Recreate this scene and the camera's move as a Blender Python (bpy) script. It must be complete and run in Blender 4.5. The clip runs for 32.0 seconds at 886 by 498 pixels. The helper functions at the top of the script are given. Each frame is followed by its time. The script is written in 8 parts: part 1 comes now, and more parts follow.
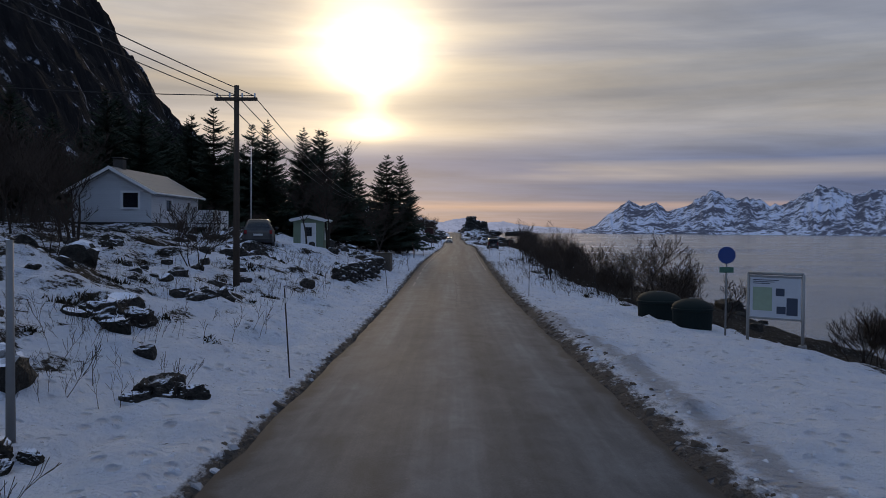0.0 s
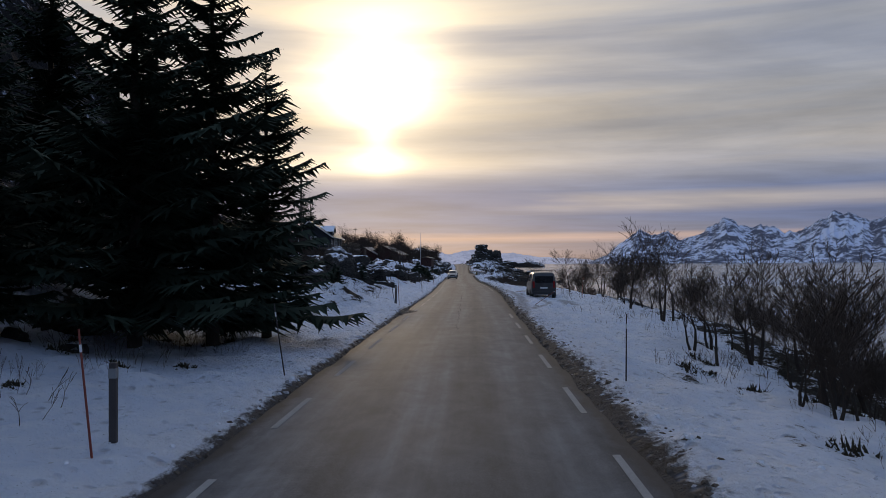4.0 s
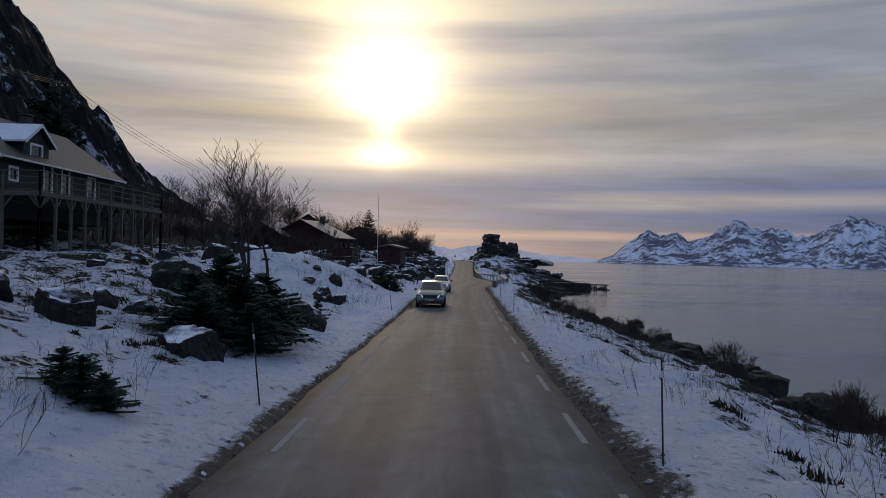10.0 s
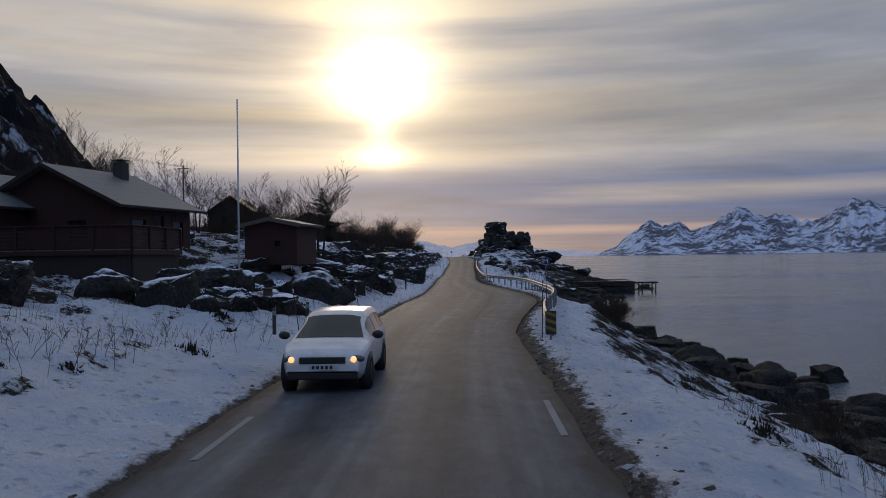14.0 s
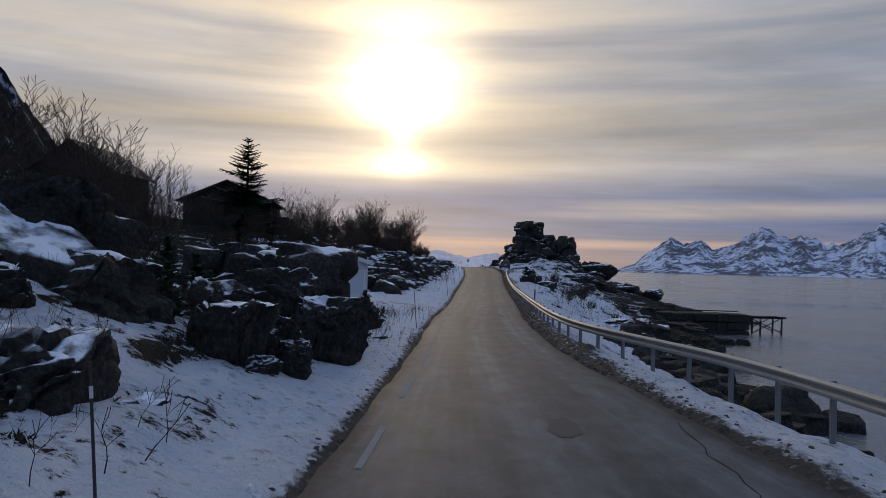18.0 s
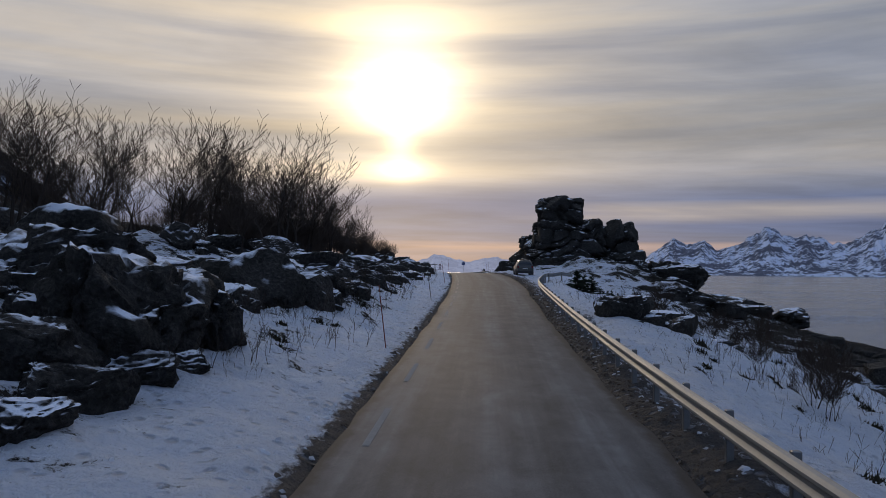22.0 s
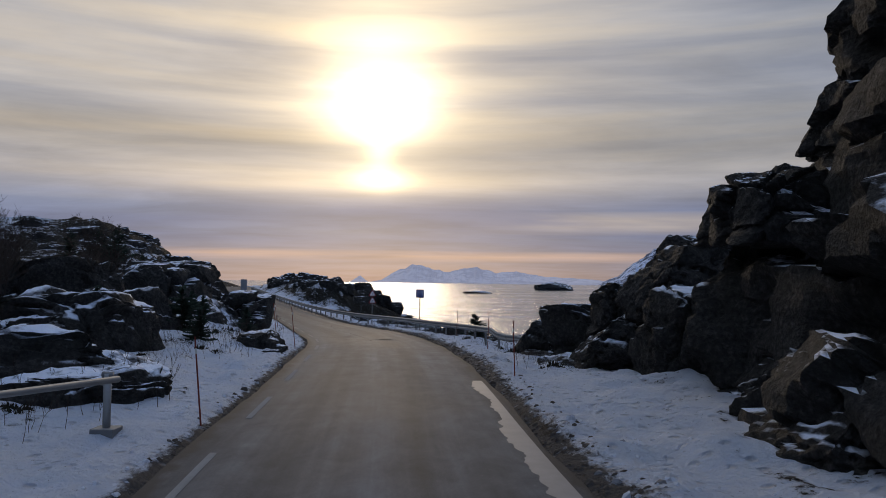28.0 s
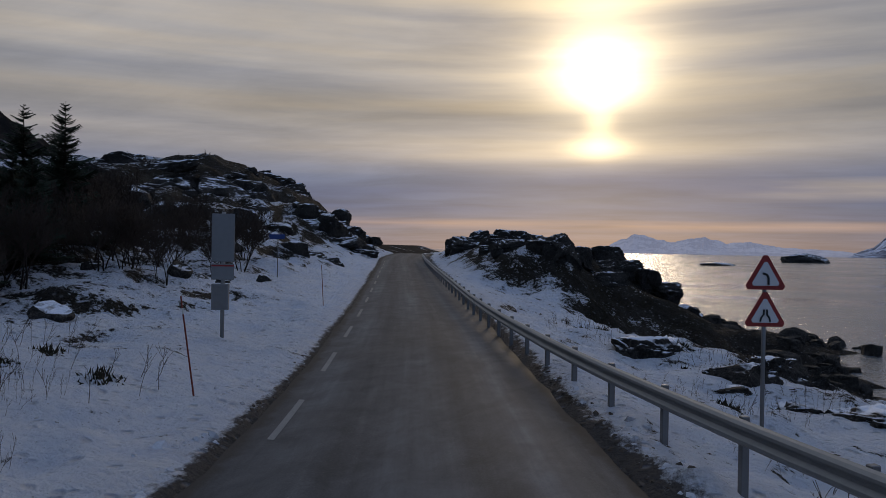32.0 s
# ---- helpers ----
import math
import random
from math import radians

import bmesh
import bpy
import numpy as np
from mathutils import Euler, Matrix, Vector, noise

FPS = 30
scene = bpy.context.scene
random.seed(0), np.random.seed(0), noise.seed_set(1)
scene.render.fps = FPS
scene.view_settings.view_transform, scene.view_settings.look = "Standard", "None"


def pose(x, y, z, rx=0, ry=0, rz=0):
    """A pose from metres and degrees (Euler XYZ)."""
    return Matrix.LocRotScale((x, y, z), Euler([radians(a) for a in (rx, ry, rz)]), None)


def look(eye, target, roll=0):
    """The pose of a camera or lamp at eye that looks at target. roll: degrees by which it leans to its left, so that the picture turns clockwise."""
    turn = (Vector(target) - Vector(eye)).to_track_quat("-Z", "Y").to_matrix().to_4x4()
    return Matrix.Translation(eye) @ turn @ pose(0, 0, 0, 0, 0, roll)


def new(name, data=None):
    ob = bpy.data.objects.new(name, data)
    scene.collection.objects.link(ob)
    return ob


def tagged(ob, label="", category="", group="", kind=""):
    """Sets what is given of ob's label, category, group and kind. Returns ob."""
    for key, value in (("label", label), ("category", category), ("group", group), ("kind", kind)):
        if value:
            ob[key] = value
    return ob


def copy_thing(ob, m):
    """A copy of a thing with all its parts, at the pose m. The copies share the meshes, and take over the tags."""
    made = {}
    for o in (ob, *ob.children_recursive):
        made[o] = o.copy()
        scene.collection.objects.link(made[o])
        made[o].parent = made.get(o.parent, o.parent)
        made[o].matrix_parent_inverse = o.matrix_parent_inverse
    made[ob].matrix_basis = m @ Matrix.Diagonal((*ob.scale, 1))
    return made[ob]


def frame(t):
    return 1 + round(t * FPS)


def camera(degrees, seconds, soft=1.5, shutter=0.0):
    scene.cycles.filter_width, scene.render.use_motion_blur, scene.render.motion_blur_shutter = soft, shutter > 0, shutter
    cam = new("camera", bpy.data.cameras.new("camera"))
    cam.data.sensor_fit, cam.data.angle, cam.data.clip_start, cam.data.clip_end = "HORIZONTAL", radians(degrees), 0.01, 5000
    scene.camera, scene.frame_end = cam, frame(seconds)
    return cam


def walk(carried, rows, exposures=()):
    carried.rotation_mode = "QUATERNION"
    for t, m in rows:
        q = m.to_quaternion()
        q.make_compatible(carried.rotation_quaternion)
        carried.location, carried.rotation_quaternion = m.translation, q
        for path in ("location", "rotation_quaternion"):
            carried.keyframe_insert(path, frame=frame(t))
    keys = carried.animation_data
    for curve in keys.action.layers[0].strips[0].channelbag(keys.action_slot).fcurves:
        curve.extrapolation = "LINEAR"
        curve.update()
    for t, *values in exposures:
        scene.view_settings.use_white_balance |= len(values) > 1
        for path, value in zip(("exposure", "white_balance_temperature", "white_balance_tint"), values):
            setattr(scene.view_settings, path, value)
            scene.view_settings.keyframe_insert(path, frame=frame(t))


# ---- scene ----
cam = camera(59.2, 32.0, soft=0.8)
PATH = [
    (0, (0.002, -0.002, 2.653), (-0.212, 19.992, 2.179), 0.44),
    (0.5, (-0.035, 9.147, 2.478), (-0.180, 29.143, 2.127), 0.74),
    (1, (0.047, 18.131, 2.357), (-0.010, 38.130, 2.192), 1.25),
    (1.5, (0.351, 27.029, 2.277), (0.251, 47.027, 2.012), 1.39),
    (2, (0.524, 35.872, 2.219), (0.394, 55.871, 2.099), 0.72),
    (2.5, (0.529, 44.661, 2.180), (0.284, 64.659, 2.324), 0.27),
    (3, (0.558, 53.421, 2.161), (0.233, 73.417, 2.333), 0.25),
    (3.5, (0.702, 62.151, 2.164), (0.309, 82.145, 2.418), -0.22),
    (5.5, (1.299, 96.916, 2.271), (0.839, 116.903, 2.812), -0.49),
    (6, (1.448, 105.572, 2.321), (1.071, 125.563, 2.788), -0.51),
    (6.5, (1.746, 114.120, 2.359), (1.361, 134.113, 2.723), 0.20),
    (7, (1.870, 122.625, 2.371), (1.515, 142.618, 2.761), 1.19),
    (7.5, (1.890, 131.082, 2.362), (1.542, 151.075, 2.759), 1.10),
    (8, (1.769, 139.475, 2.343), (1.380, 159.468, 2.704), 1.26),
    (8.5, (1.654, 147.811, 2.320), (1.233, 167.804, 2.632), 1.11),
    (9, (1.546, 156.086, 2.296), (1.028, 176.077, 2.599), 1.29),
    (9.5, (1.513, 164.314, 2.269), (0.961, 184.305, 2.521), 1.01),
    (10, (1.426, 172.464, 2.223), (0.912, 192.456, 2.452), 1.28),
    (10.5, (1.597, 180.448, 2.117), (1.084, 200.441, 2.286), 0.79),
    (11, (1.699, 188.194, 1.981), (1.199, 208.187, 2.169), 0.72),
    (11.5, (1.787, 195.651, 1.820), (1.305, 215.644, 1.968), 0.70),
    (12, (1.911, 202.833, 1.665), (1.448, 222.826, 1.851), 0.64),
    (12.5, (2.034, 209.774, 1.563), (1.611, 229.769, 1.690), 0.05),
    (13, (2.074, 216.536, 1.525), (1.646, 236.531, 1.656), -0.45),
    (13.5, (2.195, 223.147, 1.529), (1.700, 243.140, 1.721), -1.04),
    (14, (2.157, 229.903, 1.648), (1.635, 249.895, 1.839), -0.86),
    (14.5, (2.134, 236.778, 1.751), (1.568, 256.769, 1.975), -0.66),
    (16.5, (1.241, 264.337, 1.753), (0.198, 284.306, 2.177), -0.22),
    (17, (1.094, 271.344, 1.706), (-0.037, 291.307, 2.119), 0.49),
    (17.5, (1.073, 278.478, 1.613), (0.002, 298.445, 2.012), 1.23),
    (18, (1.226, 285.751, 1.506), (0.284, 305.724, 1.941), 1.40),
    (18.5, (1.336, 293.172, 1.445), (0.371, 313.145, 1.827), 1.36),
    (19, (1.356, 300.718, 1.448), (0.456, 320.694, 1.838), 1.36),
    (19.5, (1.168, 308.358, 1.485), (0.306, 328.337, 1.850), 1.26),
    (20, (1.091, 315.990, 1.499), (0.085, 335.963, 1.815), 1.56),
    (20.5, (1.059, 323.610, 1.500), (-0.064, 343.574, 1.895), 1.31),
    (21, (1.120, 331.242, 1.517), (0.005, 351.207, 1.887), 0.77),
    (21.5, (1.208, 338.895, 1.574), (0.114, 358.861, 1.961), 0.65),
    (22, (1.247, 346.564, 1.669), (0.299, 366.533, 2.225), 0.59),
    (22.5, (1.307, 354.232, 1.792), (0.413, 374.207, 2.232), 0.34),
    (23, (1.296, 361.890, 1.939), (0.501, 381.865, 2.552), 0.55),
    (23.5, (1.401, 369.473, 2.108), (0.711, 389.449, 2.793), 0.74),
    (24, (1.593, 376.826, 2.300), (1.013, 396.806, 3.002), 1.70),
    (24.5, (1.731, 383.985, 2.507), (1.286, 403.964, 3.330), 1.99),
    (25, (1.867, 391.001, 2.709), (1.544, 410.976, 3.660), 2.12),
    (25.5, (1.887, 397.944, 2.899), (1.687, 417.920, 3.874), 2.18),
    (27.5, (1.328, 425.814, 3.736), (1.030, 445.796, 4.531), 0.87),
    (28, (0.997, 432.809, 3.965), (0.579, 452.788, 4.784), 0.70),
    (28.5, (0.547, 439.788, 4.066), (-0.081, 459.765, 4.799), 1.20),
    (29, (0.102, 446.707, 4.070), (-0.844, 466.674, 4.730), 1.75),
    (29.5, (-0.587, 453.583, 4.030), (-1.974, 473.527, 4.572), 1.80),
    (30, (-1.511, 460.456, 3.927), (-3.468, 480.355, 4.377), 1.81),
    (30.5, (-2.693, 467.339, 3.780), (-5.447, 487.147, 4.036), 1.67),
    (31, (-4.169, 474.235, 3.590), (-7.943, 493.875, 3.727), 1.58),
    (31.5, (-5.960, 481.129, 3.389), (-10.863, 500.518, 3.473), 1.28),
    (32, (-8.012, 487.990, 3.131), (-13.895, 507.105, 3.101), 1.04),
]
EXPOSURES = [(0.0, 0.0), (1.0, -0.02), (2.0, 0.06), (3.0, 0.15), (6.0, 0.08), (8.0, -0.03), (14.0, -0.05), (17.0, 0.02), (18.0, 0.10), (20.0, 0.10), (22.0, 0.0), (24.0, 0.05), (25.0, -0.12), (28.0, 0.02), (29.0, -0.14), (30.0, -0.32), (32.0, -0.34)]
walk(cam, [(t, look(eye, target, roll)) for t, eye, target, roll in PATH], [(t, stops, 6640.0, 10.8) for t, stops in EXPOSURES])

# ---------- sky, sun ----------
SUN_AZ = radians(5.9)          # left of the road's heading (+y)
SUN_EL = radians(12.4)
HALO_EL = radians(15.2)        # the thin cloud above the sun glows more than the bank below it
SUN_WAY = Vector((-math.sin(SUN_AZ) * math.cos(SUN_EL), math.cos(SUN_AZ) * math.cos(SUN_EL), math.sin(SUN_EL)))
HALO_WAY = Vector((-math.sin(SUN_AZ) * math.cos(HALO_EL), math.cos(SUN_AZ) * math.cos(HALO_EL), math.sin(HALO_EL)))

world = bpy.data.worlds.new("world")
scene.world = world
world.use_nodes = True
W = world.node_tree
W.nodes.clear()


def wn(kind, **sets):
    n = W.nodes.new(kind)
    for k, v in sets.items():
        n.inputs[k.replace("_", " ")].default_value = v
    return n


def wmath(op, a, b=None, clamp=False):
    n = W.nodes.new("ShaderNodeMath")
    n.operation, n.use_clamp = op, clamp
    for i, v in enumerate((a, b)):
        if v is None:
            continue
        if isinstance(v, (int, float)):
            n.inputs[i].default_value = v
        else:
            W.links.new(v, n.inputs[i])
    return n.outputs[0]


def wmix(fac, a, b, blend="MIX"):
    n = W.nodes.new("ShaderNodeMix")
    n.data_type, n.blend_type = "RGBA", blend
    for i, v in ((0, fac), (6, a), (7, b)):
        if isinstance(v, (int, float)):
            n.inputs[i].default_value = v
        elif isinstance(v, tuple):
            n.inputs[i].default_value = (*v, 1)
        else:
            W.links.new(v, n.inputs[i])
    return n.outputs[2]


def wramp(fac, stops):
    n = W.nodes.new("ShaderNodeValToRGB")
    els = n.color_ramp.elements
    while len(els) < len(stops):
        els.new(0.5)
    for e, (p, c) in zip(els, stops):
        e.position, e.color = p, (*c, 1) if isinstance(c, tuple) else (c, c, c, 1)
    W.links.new(fac, n.inputs[0])
    return n.outputs[0]


def build_sky():
    coord = W.nodes.new("ShaderNodeTexCoord").outputs["Generated"]
    sky = W.nodes.new("ShaderNodeTexSky")
    sky.sky_type, sky.sun_disc = "NISHITA", False
    sky.sun_elevation, sky.sun_rotation = SUN_EL, -SUN_AZ
    sep = W.nodes.new("ShaderNodeSeparateXYZ")
    W.links.new(coord, sep.inputs[0])
    z = wmath("MAXIMUM", sep.outputs[2], 0.0)
    # cloud deck seen at a slant: planar mapping that stretches towards the horizon
    inv = wmath("DIVIDE", 1.0, wmath("ADD", z, 0.07))
    px = wmath("MULTIPLY", sep.outputs[0], inv)
    py = wmath("MULTIPLY", sep.outputs[1], inv)
    flat = W.nodes.new("ShaderNodeCombineXYZ")
    W.links.new(wmath("MULTIPLY", px, 0.55), flat.inputs[0])
    W.links.new(wmath("MULTIPLY", py, 0.9), flat.inputs[1])
    big = wn("ShaderNodeTexNoise", Scale=1.3, Detail=7.0, Roughness=0.60, Distortion=0.35)
    W.links.new(flat.outputs[0], big.inputs["Vector"])
    # long level streaks, by elevation
    streak_v = W.nodes.new("ShaderNodeCombineXYZ")
    W.links.new(wmath("MULTIPLY", sep.outputs[0], 1.1), streak_v.inputs[0])
    W.links.new(wmath("MULTIPLY", sep.outputs[1], 0.4), streak_v.inputs[1])
    W.links.new(wmath("MULTIPLY", z, 15.0), streak_v.inputs[2])
    streak = wn("ShaderNodeTexNoise", Scale=1.25, Detail=5.0, Roughness=0.52, Distortion=0.2)
    W.links.new(streak_v.outputs[0], streak.inputs["Vector"])
    # angle from the sun
    dot = W.nodes.new("ShaderNodeVectorMath")
    dot.operation = "DOT_PRODUCT"
    W.links.new(coord, dot.inputs[0])
    dot.inputs[1].default_value = SUN_WAY
    ang = wmath("ARCCOSINE", wmath("MINIMUM", dot.outputs["Value"], 0.99999))
    near = wmath("POWER", 2.718, wmath("MULTIPLY", ang, -1 / radians(1.75)))
    halo = W.nodes.new("ShaderNodeVectorMath")
    halo.operation = "DOT_PRODUCT"
    W.links.new(coord, halo.inputs[0])
    halo.inputs[1].default_value = HALO_WAY
    off = wmath("ARCCOSINE", wmath("MINIMUM", halo.outputs["Value"], 0.99999))
    wide = wmath("POWER", 2.718, wmath("MULTIPLY", off, -1 / radians(7.2)))
    # colour of the overcast by elevation
    base = wramp(z, [(0.0, (0.225, 0.215, 0.275)), (0.022, (0.195, 0.205, 0.29)), (0.050, (0.12, 0.165, 0.30)), (0.090, (0.165, 0.205, 0.335)),
                     (0.135, (0.43, 0.40, 0.39)), (0.20, (0.41, 0.40, 0.405)), (0.32, (0.425, 0.42, 0.43)), (0.5, (0.47, 0.49, 0.54)), (1.0, (0.46, 0.53, 0.64))])
    bands = wramp(streak.outputs[0], [(0.34, (0.68, 0.73, 0.86)), (0.49, (0.92, 0.94, 0.99)), (0.64, (1.16, 1.10, 1.01))])
    puffs = wramp(big.outputs[0], [(0.34, 0.82), (0.62, 1.10)])
    base = wmix(1.0, base, bands, "MULTIPLY")
    base = wmix(1.0, base, puffs, "MULTIPLY")
    # a clear strip just over the horizon, orange towards the sun
    strip = wramp(z, [(0.024, 0.0), (0.030, 0.8), (0.033, 0.8), (0.039, 0.0)])
    strip = wmath("MULTIPLY", strip, wramp(streak.outputs[0], [(0.40, 0.0), (0.55, 1.0)]))
    strip = wmath("MULTIPLY", strip, wmath("ADD", wide, 0.55))
    base = wmix(strip, base, (0.88, 0.54, 0.36))
    upper = wramp(z, [(0.060, 0.0), (0.070, 1.0), (0.078, 1.0), (0.090, 0.0)])
    upper = wmath("MULTIPLY", wmath("MULTIPLY", upper, wramp(streak.outputs[0], [(0.30, 0.1), (0.50, 0.9)])), wramp(sep.outputs[0], [(0.0, 0.0), (0.14, 0.9)]))
    base = wmix(upper, base, (0.58, 0.49, 0.43))
    bank = wramp(z, [(0.145, 1.0), (0.168, 0.76), (0.184, 0.78), (0.215, 1.0)])
    base = wmix(1.0, base, bank, "MULTIPLY")
    glow_gate = wramp(streak.outputs[0], [(0.33, 0.35), (0.58, 1.0)])
    low = wramp(z, [(0.085, 0.02), (0.116, 0.95), (0.134, 1.0), (0.150, 0.45), (0.168, 0.45), (0.196, 1.0)])
    glow = wmath("MULTIPLY", wmath("MULTIPLY", wide, 0.95), wmath("MULTIPLY", glow_gate, low))
    add = wmix(1.0, base, wmix(1.0, (1.0, 0.72, 0.32), glow, "MULTIPLY"), "ADD")
    core = wmath("MULTIPLY", wmath("MULTIPLY", near, 5.0), wmath("MULTIPLY", low, wramp(streak.outputs[0], [(0.33, 0.7), (0.58, 1.0)])))
    add = wmix(1.0, add, wmix(1.0, (1.0, 0.88, 0.66), core, "MULTIPLY"), "ADD")
    # the sun's light in the gap under the main cloud bank
    side = W.nodes.new("ShaderNodeVectorMath")
    side.operation = "DOT_PRODUCT"
    W.links.new(coord, side.inputs[0])
    side.inputs[1].default_value = (math.cos(SUN_AZ), math.sin(SUN_AZ), 0)

    def lobe(width, level, thick, power):
        u = wmath("POWER", wmath("ABSOLUTE", wmath("DIVIDE", side.outputs["Value"], width)), 2.0)
        v = wmath("POWER", wmath("ABSOLUTE", wmath("DIVIDE", wmath("SUBTRACT", z, level), thick)), 2.0)
        e = wmath("POWER", 2.718, wmath("MULTIPLY", wmath("ADD", u, v), -1.0))
        front = wmath("GREATER_THAN", dot.outputs["Value"], 0.0)
        return wmath("MULTIPLY", wmath("MULTIPLY", e, front), power)

    gap = wmath("ADD", wmath("ADD", lobe(0.034, 0.128, 0.012, 1.5), lobe(0.20, 0.124, 0.014, 0.34)), lobe(0.017, 0.163, 0.03, 0.9))
    gap = wmath("ADD", gap, lobe(0.085, 0.265, 0.06, 0.5))
    add = wmix(1.0, add, wmix(1.0, (1.0, 0.76, 0.40), gap, "MULTIPLY"), "ADD")
    # away from the sun the overcast is darker and bluer
    away = wramp(wmath("DIVIDE", ang, math.pi), [(0.09, (1.0, 1.0, 1.0)), (0.22, (0.98, 0.99, 1.0)), (0.36, (0.80, 0.86, 0.97)), (0.6, (0.52, 0.71, 1.02))])
    add = wmix(1.0, add, away, "MULTIPLY")
    # thicker cloud out over the open sea
    add = wmix(1.0, add, wramp(wmath("ADD", wmath("MULTIPLY", sep.outputs[0], 0.5), 0.5), [(0.22, (1.24, 1.20, 1.14)), (0.40, (1.12, 1.10, 1.06)), (0.50, (1.0, 1.0, 1.0)), (0.70, (0.87, 0.91, 0.97))]), "MULTIPLY")
    cloud = W.nodes.new("ShaderNodeBackground")
    W.links.new(add, cloud.inputs[0])
    cloud.inputs[1].default_value = 1.0
    blue = W.nodes.new("ShaderNodeBackground")
    W.links.new(sky.outputs[0], blue.inputs[0])
    blue.inputs[1].default_value = 0.05
    both = W.nodes.new("ShaderNodeMixShader")
    both.inputs[0].default_value = 0.9
    W.links.new(blue.outputs[0], both.inputs[1])
    W.links.new(cloud.outputs[0], both.inputs[2])
    out = W.nodes.new("ShaderNodeOutputWorld")
    W.links.new(both.outputs[0], out.inputs[0])


build_sky()
sun_data = bpy.data.lights.new("sun", "SUN")
sun_data.energy, sun_data.angle, sun_data.color = 0.42, radians(10), (1.0, 0.80, 0.58)
sun = new("sun", sun_data)
sun.matrix_world = look(SUN_WAY * 100, (0, 0, 0))

# ---------- materials ----------
class Mat:
    """A small wrapper that builds a procedural material node by node."""

    def __init__(self, name):
        self.m = bpy.data.materials.new(name)
        self.m.use_nodes = True
        self.t = self.m.node_tree
        self.bsdf = self.t.nodes["Principled BSDF"]

    def put(self, v, socket):
        if isinstance(v, (int, float)):
            socket.default_value = v
        elif isinstance(v, tuple):
            socket.default_value = (*v, 1) if socket.type == "RGBA" else v
        else:
            self.t.links.new(v, socket)

    def set(self, **kw):
        for k, v in kw.items():
            self.put(v, self.bsdf.inputs[k.replace("_", " ")])
        return self

    def coords(self, scale=(1, 1, 1), kind="Object"):
        if kind == "World":
            src = self.t.nodes.new("ShaderNodeNewGeometry").outputs["Position"]
        else:
            src = self.t.nodes.new("ShaderNodeTexCoord").outputs[kind]
        n = self.t.nodes.new("ShaderNodeMapping")
        n.inputs["Scale"].default_value = scale
        self.t.links.new(src, n.inputs[0])
        return n.outputs[0]

    def noise(self, scale, detail=4.0, rough=0.55, at=None, distort=0.0):
        n = self.t.nodes.new("ShaderNodeTexNoise")
        n.inputs["Scale"].default_value, n.inputs["Detail"].default_value = scale, detail
        n.inputs["Roughness"].default_value, n.inputs["Distortion"].default_value = rough, distort
        self.t.links.new(at or self.coords(), n.inputs["Vector"])
        return n.outputs[0]

    def voronoi(self, scale, at=None, feature="DISTANCE_TO_EDGE"):
        n = self.t.nodes.new("ShaderNodeTexVoronoi")
        n.feature = feature
        n.inputs["Scale"].default_value = scale
        self.t.links.new(at or self.coords(), n.inputs["Vector"])
        return n.outputs[0]

    def ramp(self, fac, *stops):
        n = self.t.nodes.new("ShaderNodeValToRGB")
        els = n.color_ramp.elements
        while len(els) < len(stops):
            els.new(0.5)
        for e, (p, c) in zip(els, stops):
            e.position, e.color = p, (*c, 1) if isinstance(c, tuple) else (c, c, c, 1)
        self.t.links.new(fac, n.inputs[0])
        return n.outputs[0]

    def math(self, op, a, b=0.0, clamp=False):
        n = self.t.nodes.new("ShaderNodeMath")
        n.operation, n.use_clamp = op, clamp
        self.put(a, n.inputs[0]), self.put(b, n.inputs[1])
        return n.outputs[0]

    def mix(self, fac, a, b, blend="MIX"):
        n = self.t.nodes.new("ShaderNodeMix")
        n.data_type, n.blend_type = "RGBA", blend
        self.put(fac, n.inputs[0]), self.put(a, n.inputs[6]), self.put(b, n.inputs[7])
        return n.outputs[2]

    def attr(self, name):
        n = self.t.nodes.new("ShaderNodeAttribute")
        n.attribute_name = name
        return n.outputs["Fac"]

    def up(self):
        g = self.t.nodes.new("ShaderNodeNewGeometry")
        s = self.t.nodes.new("ShaderNodeSeparateXYZ")
        self.t.links.new(g.outputs["Normal"], s.inputs[0])
        return s.outputs[2]

    def random(self):
        return self.t.nodes.new("ShaderNodeObjectInfo").outputs["Random"]

    def island(self):
        return self.t.nodes.new("ShaderNodeNewGeometry").outputs["Random Per Island"]

    def bump(self, height, strength=0.4, distance=0.05):
        n = self.t.nodes.new("ShaderNodeBump")
        n.inputs["Strength"].default_value, n.inputs["Distance"].default_value = strength, distance
        self.t.links.new(height, n.inputs["Height"])
        self.t.links.new(n.outputs[0], self.bsdf.inputs["Normal"])
        return self


def plain(name, colour, rough=0.6, metal=0.0, grain=30.0, vary=0.25, bump=0.0):
    """A surface of one colour with two scales of variation."""
    m = Mat(name)
    at = m.coords()
    fine, broad = m.noise(grain, 5, at=at), m.noise(grain / 14, 3, at=at)
    dark, light = tuple(c * (1 - vary) for c in colour), tuple(min(1, c * (1 + vary)) for c in colour)
    col = m.mix(m.math("ADD", m.math("MULTIPLY", fine, 0.5), m.math("MULTIPLY", broad, 0.5)), dark, light)
    m.set(Base_Color=col, Metallic=metal, Roughness=m.math("ADD", m.math("MULTIPLY", broad, 0.2), rough - 0.1))
    if rough > 0.72:
        m.set(Specular_IOR_Level=0.12)
    if bump:
        m.bump(fine, bump, 0.02)
    return m.m


